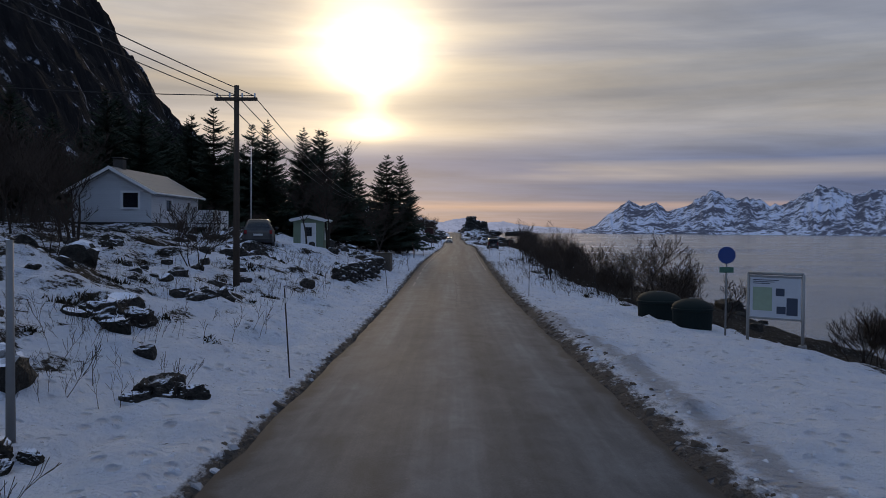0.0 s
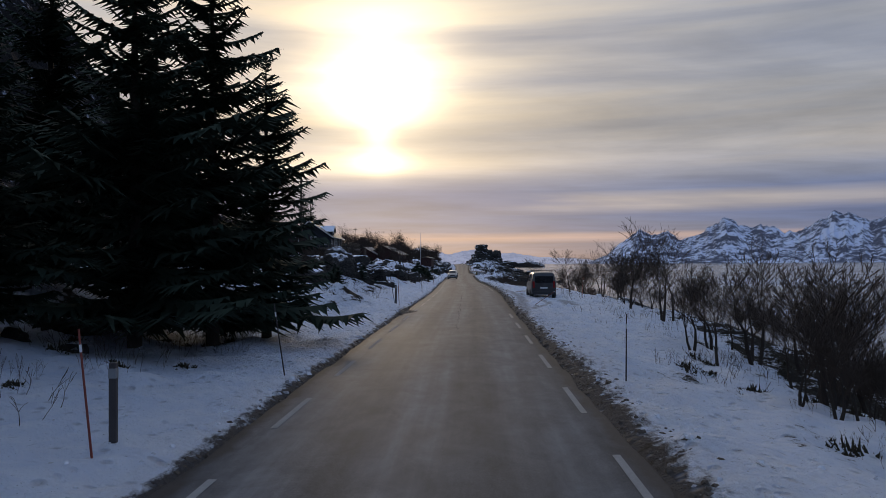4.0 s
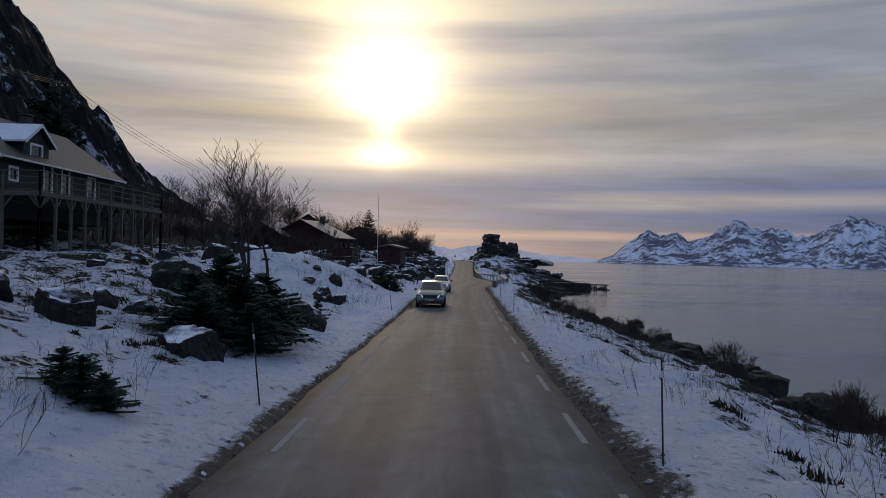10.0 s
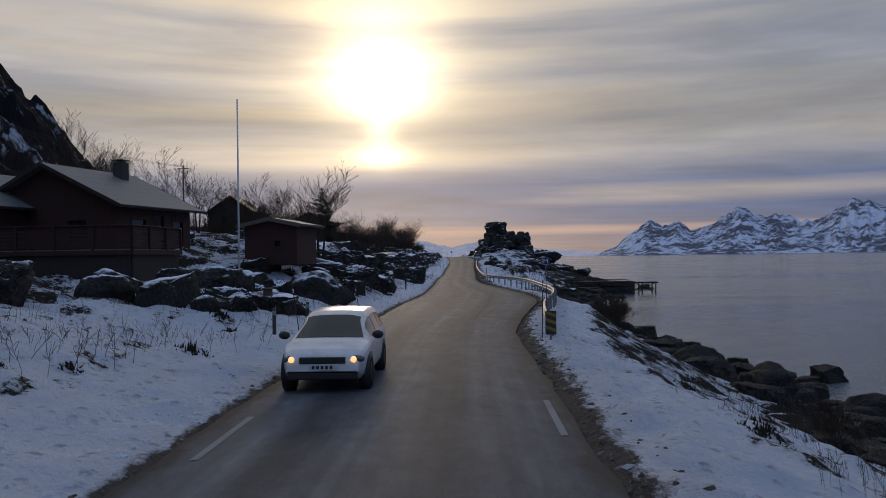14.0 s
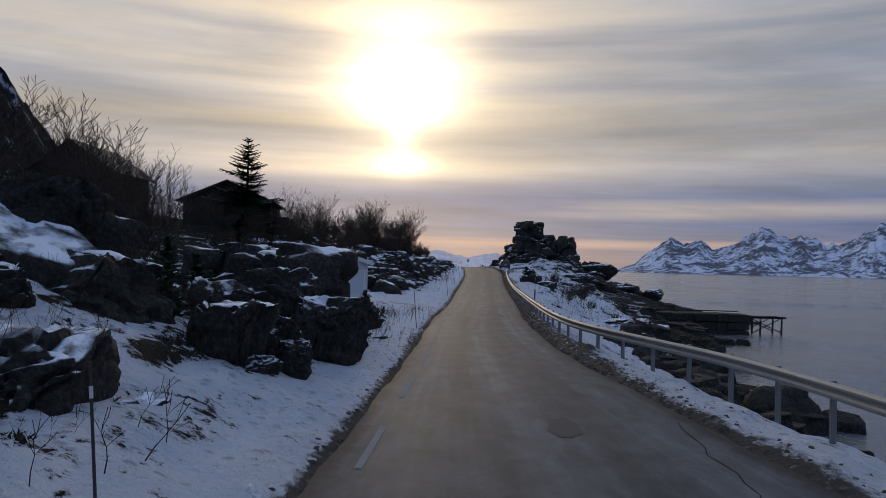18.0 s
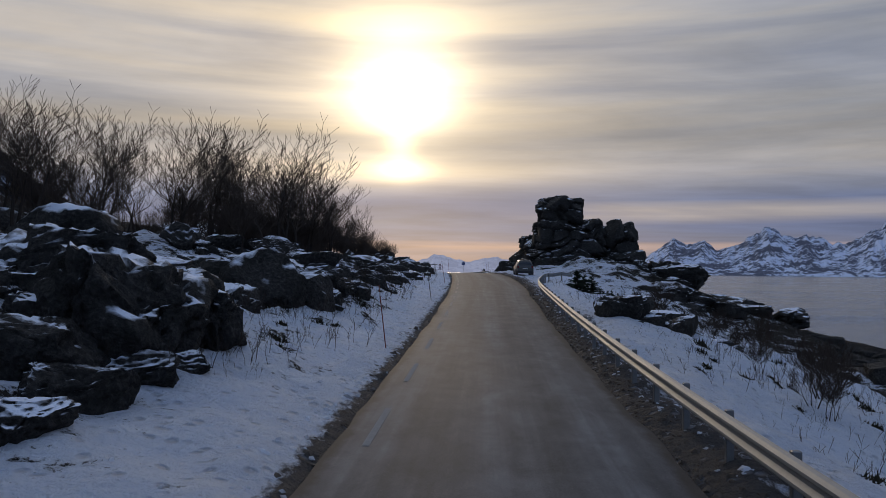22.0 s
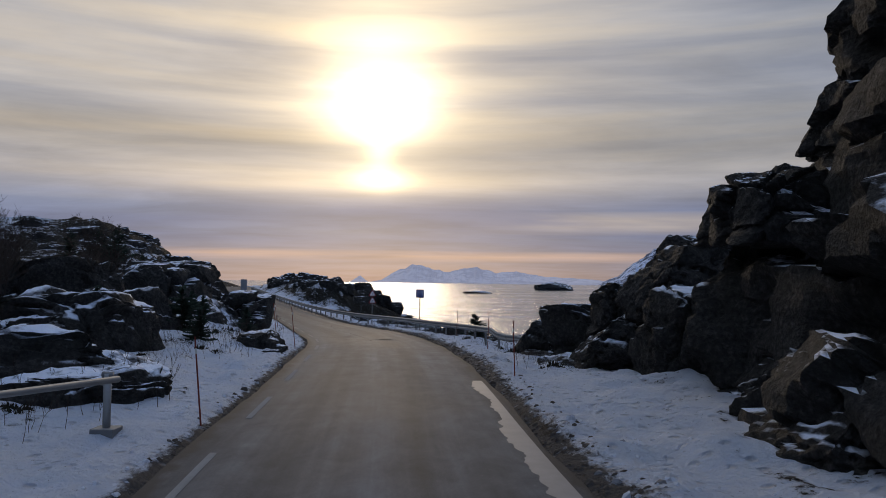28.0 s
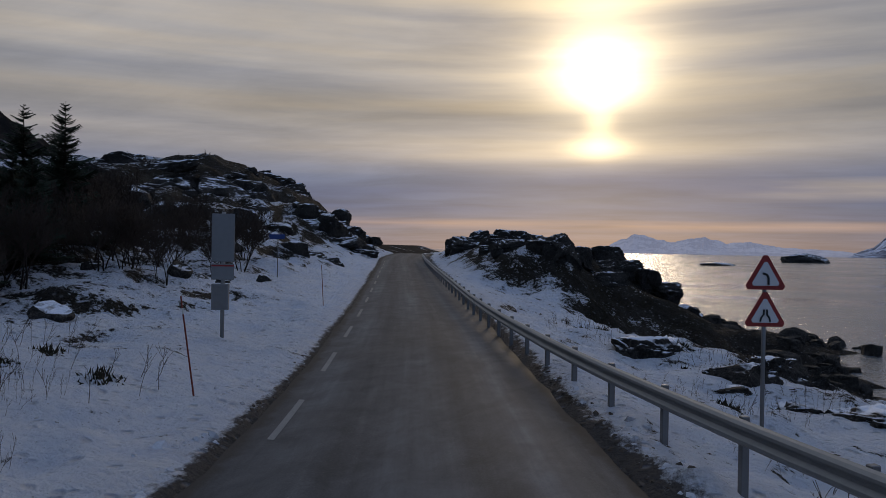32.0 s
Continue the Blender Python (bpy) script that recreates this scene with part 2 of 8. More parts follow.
def snow_parts(m, at):
    lumps = m.noise(1.3, 6, 0.6, at)
    grain = m.noise(28, 3, 0.6, at)
    # hollows darker and bluer, lumps paler: relief shading put into the snow's colour
    col = m.mix(m.ramp(lumps, (0.3, 0.0), (0.7, 1.0)), (0.70, 0.77, 0.91), (0.86, 0.89, 0.96))
    return col, m.math("ADD", m.math("MULTIPLY", lumps, 0.8), m.math("MULTIPLY", grain, 0.12))


def rock_colour(m, at):
    grain, patch = m.noise(9, 8, 0.65, at), m.noise(0.8, 5, 0.6, at, 0.5)
    col = m.ramp(grain, (0.25, (0.016, 0.0155, 0.015)), (0.52, (0.060, 0.056, 0.052)), (0.75, (0.15, 0.14, 0.13)))
    return m.mix(m.ramp(patch, (0.45, 0.0), (0.7, 0.8)), col, (0.034, 0.033, 0.027)), grain


def snow_on(name, cut, soft=0.1, lichen=True):
    """Rock with snow lying where it is level enough."""
    m = Mat(name)
    at = m.coords(kind="World")
    scol, sh = snow_parts(m, at)
    rcol, rh = rock_colour(m, at)
    n = m.noise(1.0, 6, 0.62, at)
    lie = m.math("ADD", m.up(), m.math("MULTIPLY", m.math("SUBTRACT", n, 0.5), 1.2))
    fac = m.ramp(lie, (cut - soft, 0.0), (cut + soft, 1.0))
    m.set(Base_Color=m.mix(fac, rcol, scol), Roughness=m.mix(fac, (0.8, 0.8, 0.8), (0.62, 0.62, 0.62)), Specular_IOR_Level=0.2)
    m.bump(m.mix(fac, m.math("MULTIPLY", rh, 1.6), sh), 1.0, 0.25)
    return m.m


M = {}
M["rock"] = snow_on("rock", 0.84)
M["rock_bare"] = snow_on("rock_bare", 0.98)
M["rock_wet"] = snow_on("rock_wet", 1.30)
M["rock_face"] = snow_on("rock_face", 0.86)


def ground_material():
    m = Mat("snowy_ground")
    at = m.coords(kind="World")
    scol, sh = snow_parts(m, at)
    rcol, rh = rock_colour(m, at)
    lat, wild = m.attr("lat"), m.attr("wild")
    # heather, grass and stone that show through the snow away from the road
    n = m.noise(0.65, 7, 0.70, at, 0.5)
    fine = m.noise(5.0, 8, 0.75, at, 0.3)
    tuft = m.math("ADD", m.math("MULTIPLY", n, 0.55), m.math("MULTIPLY", fine, 0.45))
    lie = m.math("ADD", tuft, m.math("MULTIPLY", m.math("SUBTRACT", m.up(), 0.90), -0.8))
    bare = m.ramp(m.math("ADD", lie, m.math("MULTIPLY", wild, 0.20)), (0.505, 0.0), (0.535, 1.0))
    heath = m.mix(m.ramp(fine, (0.35, 0.0), (0.65, 1.0)), (0.014, 0.013, 0.010), (0.055, 0.047, 0.033))
    dark = m.mix(m.ramp(n, (0.45, 0.0), (0.6, 1.0)), heath, rcol)
    dark = m.mix(m.ramp(wild, (0.55, 0.0), (0.95, 0.85)), dark, m.mix(0.5, rcol, (0.022, 0.021, 0.021)))
    col = m.mix(bare, scol, dark)
    # grit thrown up by the plough along the road's edge
    grit_n = m.noise(5, 8, 0.72, m.coords((1, 0.45, 1), "World"))
    near = m.math("SUBTRACT", 1.0, m.math("DIVIDE", lat, 1.05), True)
    grit = m.ramp(m.math("ADD", m.math("MULTIPLY", near, 0.62), m.math("MULTIPLY", m.math("SUBTRACT", grit_n, 0.5), 0.8)), (0.27, 0.0), (0.42, 0.95))
    mud = m.mix(grit_n, (0.022, 0.019, 0.017), (0.085, 0.073, 0.064))
    veil = m.math("MULTIPLY", m.math("SUBTRACT", 1.0, m.math("DIVIDE", lat, 2.2), True), m.ramp(grit_n, (0.3, 0.05), (0.7, 0.35)))
    col = m.mix(veil, col, (0.40, 0.36, 0.33))
    col = m.mix(grit, col, mud)
    # wheel tracks and slush where cars turn off the road
    churn = m.ramp(m.math("ADD", m.attr("mud"), m.math("MULTIPLY", m.math("SUBTRACT", m.noise(2.6, 7, 0.7, at), 0.5), 1.3)), (0.52, 0.0), (0.90, 0.5))
    col = m.mix(churn, col, m.mix(grit_n, (0.06, 0.048, 0.042), (0.24, 0.20, 0.18)))
    # crumbs, straws and footmarks in the snow, the footmarks with painted shade
    crumb = m.math("MULTIPLY", m.ramp(m.noise(13, 6, 0.75, at), (0.63, 0.0), (0.66, 1.0)), m.ramp(m.noise(0.4, 4, 0.6, at), (0.40, 0.1), (0.60, 1.0)))
    col = m.mix(m.math("MULTIPLY", crumb, 0.85), col, (0.045, 0.036, 0.026))
    # the pits' shade is mixed into the colour as blue-grey
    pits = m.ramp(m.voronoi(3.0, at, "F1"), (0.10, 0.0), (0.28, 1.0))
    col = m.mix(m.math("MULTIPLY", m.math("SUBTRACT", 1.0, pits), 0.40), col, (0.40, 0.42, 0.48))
    m.set(Base_Color=col, Roughness=0.85, Specular_IOR_Level=0.08)
    tread = m.math("ADD", m.noise(4.5, 6, 0.68, at), m.math("MULTIPLY", pits, 0.5))
    m.bump(m.math("ADD", m.math("ADD", sh, m.math("MULTIPLY", tread, 0.9)), m.math("MULTIPLY", bare, m.math("MULTIPLY", rh, 1.2))), 1.0, 0.42)
    return m.m


def asphalt_material():
    m = Mat("asphalt")
    at = m.coords(kind="World")
    grain, patch = m.noise(45, 5, 0.7, at), m.noise(0.35, 5, 0.6, m.coords((1, 0.25, 1), "World"), 0.3)
    across = m.attr("across")
    col = m.ramp(grain, (0.25, (0.036, 0.0385, 0.043)), (0.75, (0.092, 0.097, 0.106)))
    # dry salt-grey middle strips between darker wheel tracks
    wave = m.math("SINE", m.math("MULTIPLY", m.math("ADD", across, -0.06), 18.8))
    pale = m.math("MULTIPLY", m.math("ADD", m.math("MULTIPLY", wave, 0.5), 0.5), m.ramp(patch, (0.3, 0.25), (0.7, 1.0)))
    col = m.mix(m.math("MULTIPLY", pale, 0.6), col, (0.150, 0.158, 0.172))
    # long streaks worn by wheels
    split = m.t.nodes.new("ShaderNodeSeparateXYZ")
    m.t.links.new(at, split.inputs[0])
    along = m.t.nodes.new("ShaderNodeCombineXYZ")
    m.t.links.new(m.math("MULTIPLY", across, 13.0), along.inputs[0])
    m.t.links.new(m.math("MULTIPLY", split.outputs[1], 0.06), along.inputs[1])
    streak = m.noise(1.0, 5, 0.6, along.outputs[0])
    col = m.mix(0.42, col, m.ramp(streak, (0.32, 0.45), (0.5, 0.95), (0.68, 1.75)), "MULTIPLY")
    # mottled wear and pale salt specks
    mottle = m.noise(1.6, 7, 0.68, m.coords((1, 0.5, 1), "World"), 0.4)
    col = m.mix(0.75, col, m.ramp(mottle, (0.32, 0.62), (0.5, 1.0), (0.68, 1.42)), "MULTIPLY")
    specks = m.ramp(m.noise(16, 5, 0.75, at), (0.64, 0.0), (0.69, 0.5))
    col = m.mix(specks, col, (0.20, 0.20, 0.205))
    edge = m.math("ABSOLUTE", m.math("SUBTRACT", across, 0.5))
    damp = m.ramp(m.math("ADD", edge, m.math("MULTIPLY", m.math("SUBTRACT", m.noise(1.4, 5, 0.6, at), 0.5), 0.12)), (0.455, 0.0), (0.485, 1.0))
    col = m.mix(m.math("MULTIPLY", damp, 0.8), col, (0.036, 0.031, 0.029))
    m.set(Base_Color=col, Roughness=m.mix(patch, (0.62, 0.62, 0.62), (0.8, 0.8, 0.8)), Specular_IOR_Level=0.08)
    m.bump(grain, 0.25, 0.01)
    return m.m


def water_material():
    m = Mat("sea_water")
    at = m.coords((1, 0.55, 1), "World")
    wave, small = m.noise(0.42, 6, 0.65, at, 0.4), m.noise(3.2, 4, 0.6, at)
    swell = m.noise(0.07, 3, 0.5, at)
    m.set(Base_Color=(0.125, 0.142, 0.165), Roughness=m.ramp(m.noise(0.035, 5, 0.6, m.coords((0.3, 1, 1), "World")), (0.35, 0.05), (0.65, 0.26)), IOR=1.33)
    m.bump(m.math("ADD", m.math("ADD", wave, m.math("MULTIPLY", small, 0.4)), m.math("MULTIPLY", swell, 1.2)), 0.75, 0.5)
    return m.m


def far_mountain(name, snow, stone, scale, bias, haze_glow=0.0):
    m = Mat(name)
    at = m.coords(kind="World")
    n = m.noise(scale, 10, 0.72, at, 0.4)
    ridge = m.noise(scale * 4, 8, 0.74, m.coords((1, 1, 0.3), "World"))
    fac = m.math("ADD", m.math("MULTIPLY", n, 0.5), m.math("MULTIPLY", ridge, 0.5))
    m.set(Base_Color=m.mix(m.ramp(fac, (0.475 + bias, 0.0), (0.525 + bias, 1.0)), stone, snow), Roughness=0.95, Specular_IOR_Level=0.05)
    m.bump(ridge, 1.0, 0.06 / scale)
    # weak blue-grey emission imitates haze; the slopes themselves give off no light
    if haze_glow:
        m.set(Emission_Color=(0.30, 0.31, 0.40), Emission_Strength=haze_glow)
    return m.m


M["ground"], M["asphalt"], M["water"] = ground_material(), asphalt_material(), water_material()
# both far ranges have haze put into their bluish or pale colours and glow
M["range"] = far_mountain("hazed_snowy_range", (0.56, 0.64, 0.80), (0.055, 0.075, 0.12), 0.0085, 0.004, 0.06)
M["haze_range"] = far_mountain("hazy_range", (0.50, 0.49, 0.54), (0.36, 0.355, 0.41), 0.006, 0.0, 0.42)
M["cliff"] = far_mountain("dark_cliff", (0.42, 0.45, 0.53), (0.016, 0.0155, 0.0165), 0.035, 0.075)
M["paint_white"] = plain("road_paint", (0.23, 0.23, 0.225), 0.9, 0, 18, 0.5)
M["steel"] = plain("galvanised_steel", (0.30, 0.30, 0.295), 0.62, 0.5, 9, 0.3)
M["post_steel"] = plain("dull_steel", (0.22, 0.22, 0.22), 0.55, 0.6, 12, 0.25)
M["wood_grey"] = plain("weathered_wood", (0.13, 0.11, 0.09), 0.8, 0, 22, 0.4, 0.4)
M["bark"] = plain("dark_bark", (0.045, 0.036, 0.030), 0.9, 0, 35, 0.5, 0.5)
M["heather"] = plain("heather", (0.042, 0.036, 0.024), 0.9, 0, 14, 0.6)
M["twig"] = plain("birch_twigs", (0.060, 0.045, 0.036), 0.85, 0, 20, 0.4)
M["needle"] = plain("spruce_needles", (0.032, 0.046, 0.032), 0.8, 0, 9, 0.6)

# ---------- helpers for shapes ----------
def lattice(ix, iy, seed):
    h = (ix.astype(np.int64) * 374761393 + iy.astype(np.int64) * 668265263 + seed * 974634601) & 0x7FFFFFFF
    h = ((h ^ (h >> 13)) * 1274126177) & 0x7FFFFFFF
    return ((h ^ (h >> 16)) & 0xFFFF) / 65535.0


def vnoise(x, y, seed=0):
    ix, iy = np.floor(x), np.floor(y)
    fx, fy = x - ix, y - iy
    fx, fy = fx * fx * (3 - 2 * fx), fy * fy * (3 - 2 * fy)
    a, b = lattice(ix, iy, seed), lattice(ix + 1, iy, seed)
    c, d = lattice(ix, iy + 1, seed), lattice(ix + 1, iy + 1, seed)
    return (a * (1 - fx) + b * fx) * (1 - fy) + (c * (1 - fx) + d * fx) * fy


def fbm(x, y, octaves=5, seed=0, gain=0.5):
    x, y = np.asarray(x, float), np.asarray(y, float)
    out, amp, tot = 0.0, 1.0, 0.0
    for o in range(octaves):
        out = out + amp * vnoise(x * 2**o + 17.3 * o, y * 2**o - 9.1 * o, seed + o)
        tot += amp
        amp *= gain
    return out / tot - 0.5


def mesh_object(name, verts, faces, mat, parent=None, smooth=False, label=""):
    me = bpy.data.meshes.new(name)
    me.from_pydata([tuple(v) for v in verts], [], [tuple(f) for f in faces])
    me.update()
    for m in mat if isinstance(mat, (list, tuple)) else (mat,):
        me.materials.append(m)
    if smooth:
        me.polygons.foreach_set("use_smooth", [True] * len(me.polygons))
    ob = new(name, me)
    ob.parent = parent
    if label:
        ob["label"] = label
    return ob


def part(name, bm, mat, parent=None, label="", smooth=False):
    me = bpy.data.meshes.new(name)
    bm.to_mesh(me)
    bm.free()
    for m in mat if isinstance(mat, (list, tuple)) else (mat,):
        me.materials.append(m)
    if smooth:
        me.polygons.foreach_set("use_smooth", [True] * len(me.polygons))
    ob = new(name, me)
    ob.parent = parent
    if label:
        ob["label"] = label
    return ob


def thing(name, label, category, group="", kind="", at=(0, 0, 0), turn=0.0):
    ob = new(name)
    ob.empty_display_size = 0.2
    ob.matrix_world = pose(*at, 0, 0, turn)
    return tagged(ob, label, category, group, kind)


def grid_faces(nr, nc):
    i = np.arange(nr - 1)[:, None] * nc + np.arange(nc - 1)[None]
    return np.stack([i, i + 1, i + nc + 1, i + nc], -1).reshape(-1, 4)


# ---------- the line of the road ----------
#        y     left   right   height
ROAD = np.array([
    (-40, -2.80, 2.95, 0.60), (0, -2.75, 3.00, 0.00), (8, -2.70, 2.95, -0.18), (35, -2.60, 2.80, -0.46), (71, -2.75, 3.15, -0.47),
    (106, -2.15, 3.55, -0.38), (140, -1.50, 4.05, -0.33), (165, -1.60, 3.80, -0.43), (197, -1.95, 3.80, -0.92), (230, -1.95, 3.85, -1.02),
    (245, -1.85, 3.90, -0.96), (258, -1.65, 4.05, -0.94), (264, -1.55, 4.80, -0.95), (271, -1.40, 5.90, -0.98), (290, -0.85, 6.40, -1.20), (299, -0.80, 5.30, -1.20),
    (310, -0.80, 4.05, -1.19), (325, -0.98, 3.60, -1.16), (340, -0.75, 3.83, -1.07), (356, -0.85, 3.88, -0.87), (371, -0.75, 4.00, -0.53),
    (393, -0.75, 4.35, 0.10), (407, -0.95, 4.65, 0.48), (420, -1.30, 4.45, 0.90), (434.5, -2.15, 3.50, 1.33), (443, -2.95, 2.60, 1.38),
    (456, -4.25, 1.55, 1.31), (470, -6.20, -0.10, 0.99), (483, -9.60, -2.80, 0.62), (496, -13.4, -8.0, 0.42), (512, -19.0, -13.6, 0.50),
    (530, -25.6, -20.4, 0.85), (550, -33.0, -27.8, 1.35), (572, -41.0, -35.8, 1.9), (590, -46.5, -41.2, 2.2), (610, -55.0, -49.5, 2.0), (660, -95.0, -89.0, 1.0)])
SEA = -6.75


def smooth_column(col):
    """The road's column as a smooth function of y (Catmull-Rom on the stations)."""
    ys, vs = ROAD[:, 0], ROAD[:, col]
    slope = np.gradient(vs, ys)

    def f(y):
        y = np.clip(np.asarray(y, float), ys[0], ys[-1])
        k = np.clip(np.searchsorted(ys, y) - 1, 0, len(ys) - 2)
        h = ys[k + 1] - ys[k]
        t = (y - ys[k]) / h
        return ((2 * t**3 - 3 * t**2 + 1) * vs[k] + (t**3 - 2 * t**2 + t) * h * slope[k] + (-2 * t**3 + 3 * t**2) * vs[k + 1] + (t**3 - t**2) * h * slope[k + 1])
    return f


road_l, road_r, road_z = smooth_column(1), smooth_column(2), smooth_column(3)

# height of the land over the road, by distance out from the road's edge
L_OUT = np.array([0, 1.2, 3, 6, 12, 25, 50, 110])
L_RISE = np.array([
    #  y    0    1.2   3     6     12    25    50    110
    (-40, 0.0, 0.10, 0.3, 1.0, 2.2, 5.0, 10.0, 34), (0, 0.0, 0.10, 0.3, 1.0, 2.2, 4.5, 10, 34), (25, 0, 0.12, 0.45, 1.3, 2.6, 4.0, 9, 30),
    (45, 0, 0.12, 0.9, 1.7, 2.4, 3.4, 8, 30), (52, 0, 0.12, 0.9, 1.7, 2.2, 3.4, 8, 30), (62, 0, 0.12, 0.35, 1.0, 2.0, 3.0, 7, 30), (85, 0, 0.1, 0.25, 0.6, 1.6, 3.0, 7, 30),
    (105, 0, 0.1, 0.25, 0.6, 1.8, 3.2, 7, 26), (125, 0, 0.15, 0.5, 1.3, 2.4, 3.6, 7, 26), (150, 0, 0.15, 0.5, 1.4, 2.6, 3.6, 7, 24),
    (175, 0, 0.15, 0.5, 1.2, 2.3, 3.4, 7, 22), (200, 0, 0.15, 0.5, 1.2, 2.3, 4.0, 8, 20), (225, 0, 0.15, 0.5, 1.3, 2.4, 4.2, 8, 20),
    (250, 0, 0.15, 0.5, 1.2, 2.3, 3.6, 8, 20), (262, 0, 0.1, 0.4, 1.0, 2.1, 3.4, 8, 20), (278, 0, 0.2, 0.9, 2.4, 3.7, 5.4, 9, 20),
    (300, 0, 0.2, 0.8, 2.2, 4.0, 6.0, 10, 20), (318, 0, 0.1, 0.3, 0.8, 2.0, 5.0, 9, 18), (326, 0, 0.05, 0.08, 0.15, 0.6, 3.5, 8, 16), (345, 0, 0.05, 0.12, 0.35, 1.3, 4.0, 8, 16),
    (358, 0, 0.15, 0.5, 1.5, 3.0, 5.0, 7, 14), (375, 0, 0.2, 0.7, 1.9, 3.0, 4.2, 6, 12), (395, 0, 0.2, 0.7, 1.6, 2.3, 3.0, 5, 10),
    (415, 0, 0.15, 0.5, 1.2, 1.8, 2.2, 4, 8), (435, 0, 0.1, 0.25, 0.5, 1.0, 2.0, 4, 8), (455, 0, 0.1, 0.3, 0.9, 1.6, 3.0, 6, 12), (470, 0, 0.1, 0.3, 1.0, 2.0, 3.6, 8, 16),
    (485, 0, 0.1, 0.3, 0.5, 1.0, 2.0, 6, 16), (505, 0, 0.1, 0.3, 0.5, 0.9, 2.2, 8, 18), (540, 0, 0.1, 0.4, 1.0, 2.8, 6.8, 8.5, 8),
    (580, 0, 0.2, 0.9, 2.8, 7.0, 12.2, 12.5, 9), (620, 0, 0.2, 0.8, 2.2, 5.0, 9, 10, 10), (660, 0, 0.0, -0.5, -2, -4, -7, -9, -12)])
R_OUT = np.array([0, 1.2, 3, 6, 10, 15, 22, 32, 60])
R_RISE = np.array([
    #  y    0    1.2   3      6      10     15    22    32    60
    (-40, 0, 0.08, 0.05, 0.0, -1.2, -3.0, -5, -8, -12), (10, 0, 0.08, 0.0, -0.05, -0.6, -2.6, -5, -8, -12), (34, 0, 0.08, 0.0, -0.2, -1.3, -3.0, -5, -8, -12),
    (50, 0, 0.08, -0.15, -0.9, -2.0, -3.2, -4.6, -7.5, -12), (95, 0, 0.08, -0.15, -0.9, -2.0, -3.2, -4.8, -7.5, -12), (108, 0, 0.05, 0.0, -0.1, -0.9, -2.6, -5, -8, -12),
    (128, 0, 0.05, 0.0, 0.0, -0.5, -2.6, -5.5, -8, -12), (146, 0, 0.05, 0.05, 0.0, -1.4, -3.2, -5.8, -8, -12), (160, 0, 0.05, -0.2, -0.9, -2.2, -3.8, -6.2, -8, -12),
    (200, 0, 0.05, -0.25, -1.0, -2.3, -3.9, -6.0, -8, -12), (235, 0, 0.05, -0.3, -1.2, -2.7, -4.4, -6.4, -8, -12), (262, 0, 0.05, -0.4, -2.2, -4.0, -5.6, -6.6, -8, -12),
    (295, 0, 0.0, -0.6, -2.8, -4.5, -5.8, -7.2, -8.5, -12), (318, 0, 0.0, -0.6, -2.6, -4.3, -5.6, -7.0, -8.5, -12), (345, 0, 0.0, -0.7, -2.6, -4.2, -5.5, -7.0, -8.5, -12),
    (362, 0, 0.0, -0.6, -2.0, -3.2, -4.6, -6.6, -8.5, -12), (380, 0, 0.05, 0.0, -1.0, -2.4, -3.6, -5.6, -8.4, -12), (400, 0, 0.05, 0.0, -0.6, -1.8, -3.4, -5.2, -8.0, -12),
    (420, 0, 0.05, 0.05, 0.1, 0.2, -0.6, -3.0, -6.5, -11), (438, 0, 0.1, 0.2, 0.8, 1.6, 0.8, -2.5, -6.0, -10.5), (452, 0, 0.1, 0.2, 0.4, -0.4, -2.0, -4.6, -7.4, -12), (464, 0, 0.1, 0.0, -0.8, -2.0, -4.0, -7.0, -8, -12),
    (478, 0, 0.05, -0.2, -1.0, -2.2, -4.2, -7.6, -9, -12), (490, 0, 0.05, -0.3, -0.8, -1.1, -1.7, -4.2, -8.5, -12), (503, 0, 0.0, -0.5, -1.0, -1.3, -1.9, -4.2, -8.5, -12), (516, 0, 0.05, -0.5, -1.3, -1.8, -2.8, -5.0, -8.5, -12), (534, 0, 0.05, -0.4, -1.2, -2.6, -4.6, -7.2, -9, -12),
    (548, 0, 0.1, 0.5, 1.6, 1.6, -0.8, -5.0, -8.5, -12), (560, 0, 0.1, 0.9, 2.3, 2.2, 0.3, -3.4, -7.5, -12), (577, 0, 0.1, 0.8, 1.9, 1.7, 0.4, -2.6, -7.0, -12), (594, 0, 0.1, 0.3, 0.6, 0.2, -1.4, -4.5, -8.0, -12), (618, 0, 0.0, -0.3, -1.0, -2.5, -4.5, -7, -9, -12), (660, 0, 0, -0.5, -2, -4, -6, -8, -9, -12)])


def rise(y, out, table, outs):
    y, out = np.asarray(y, float), np.asarray(out, float)
    k = np.clip(np.searchsorted(table[:, 0], y) - 1, 0, len(table) - 2)
    t = np.clip((y - table[k, 0]) / (table[k + 1, 0] - table[k, 0]), 0, 1)
    t = t * t * (3 - 2 * t)
    j = np.clip(np.searchsorted(outs, out) - 1, 0, len(outs) - 2)
    s = np.clip((out - outs[j]) / (outs[j + 1] - outs[j]), 0, 1)
    at = lambda kk, jj: table[kk, jj + 1]
    return (at(k, j) * (1 - s) + at(k, j + 1) * s) * (1 - t) + (at(k + 1, j) * (1 - s) + at(k + 1, j + 1) * s) * t


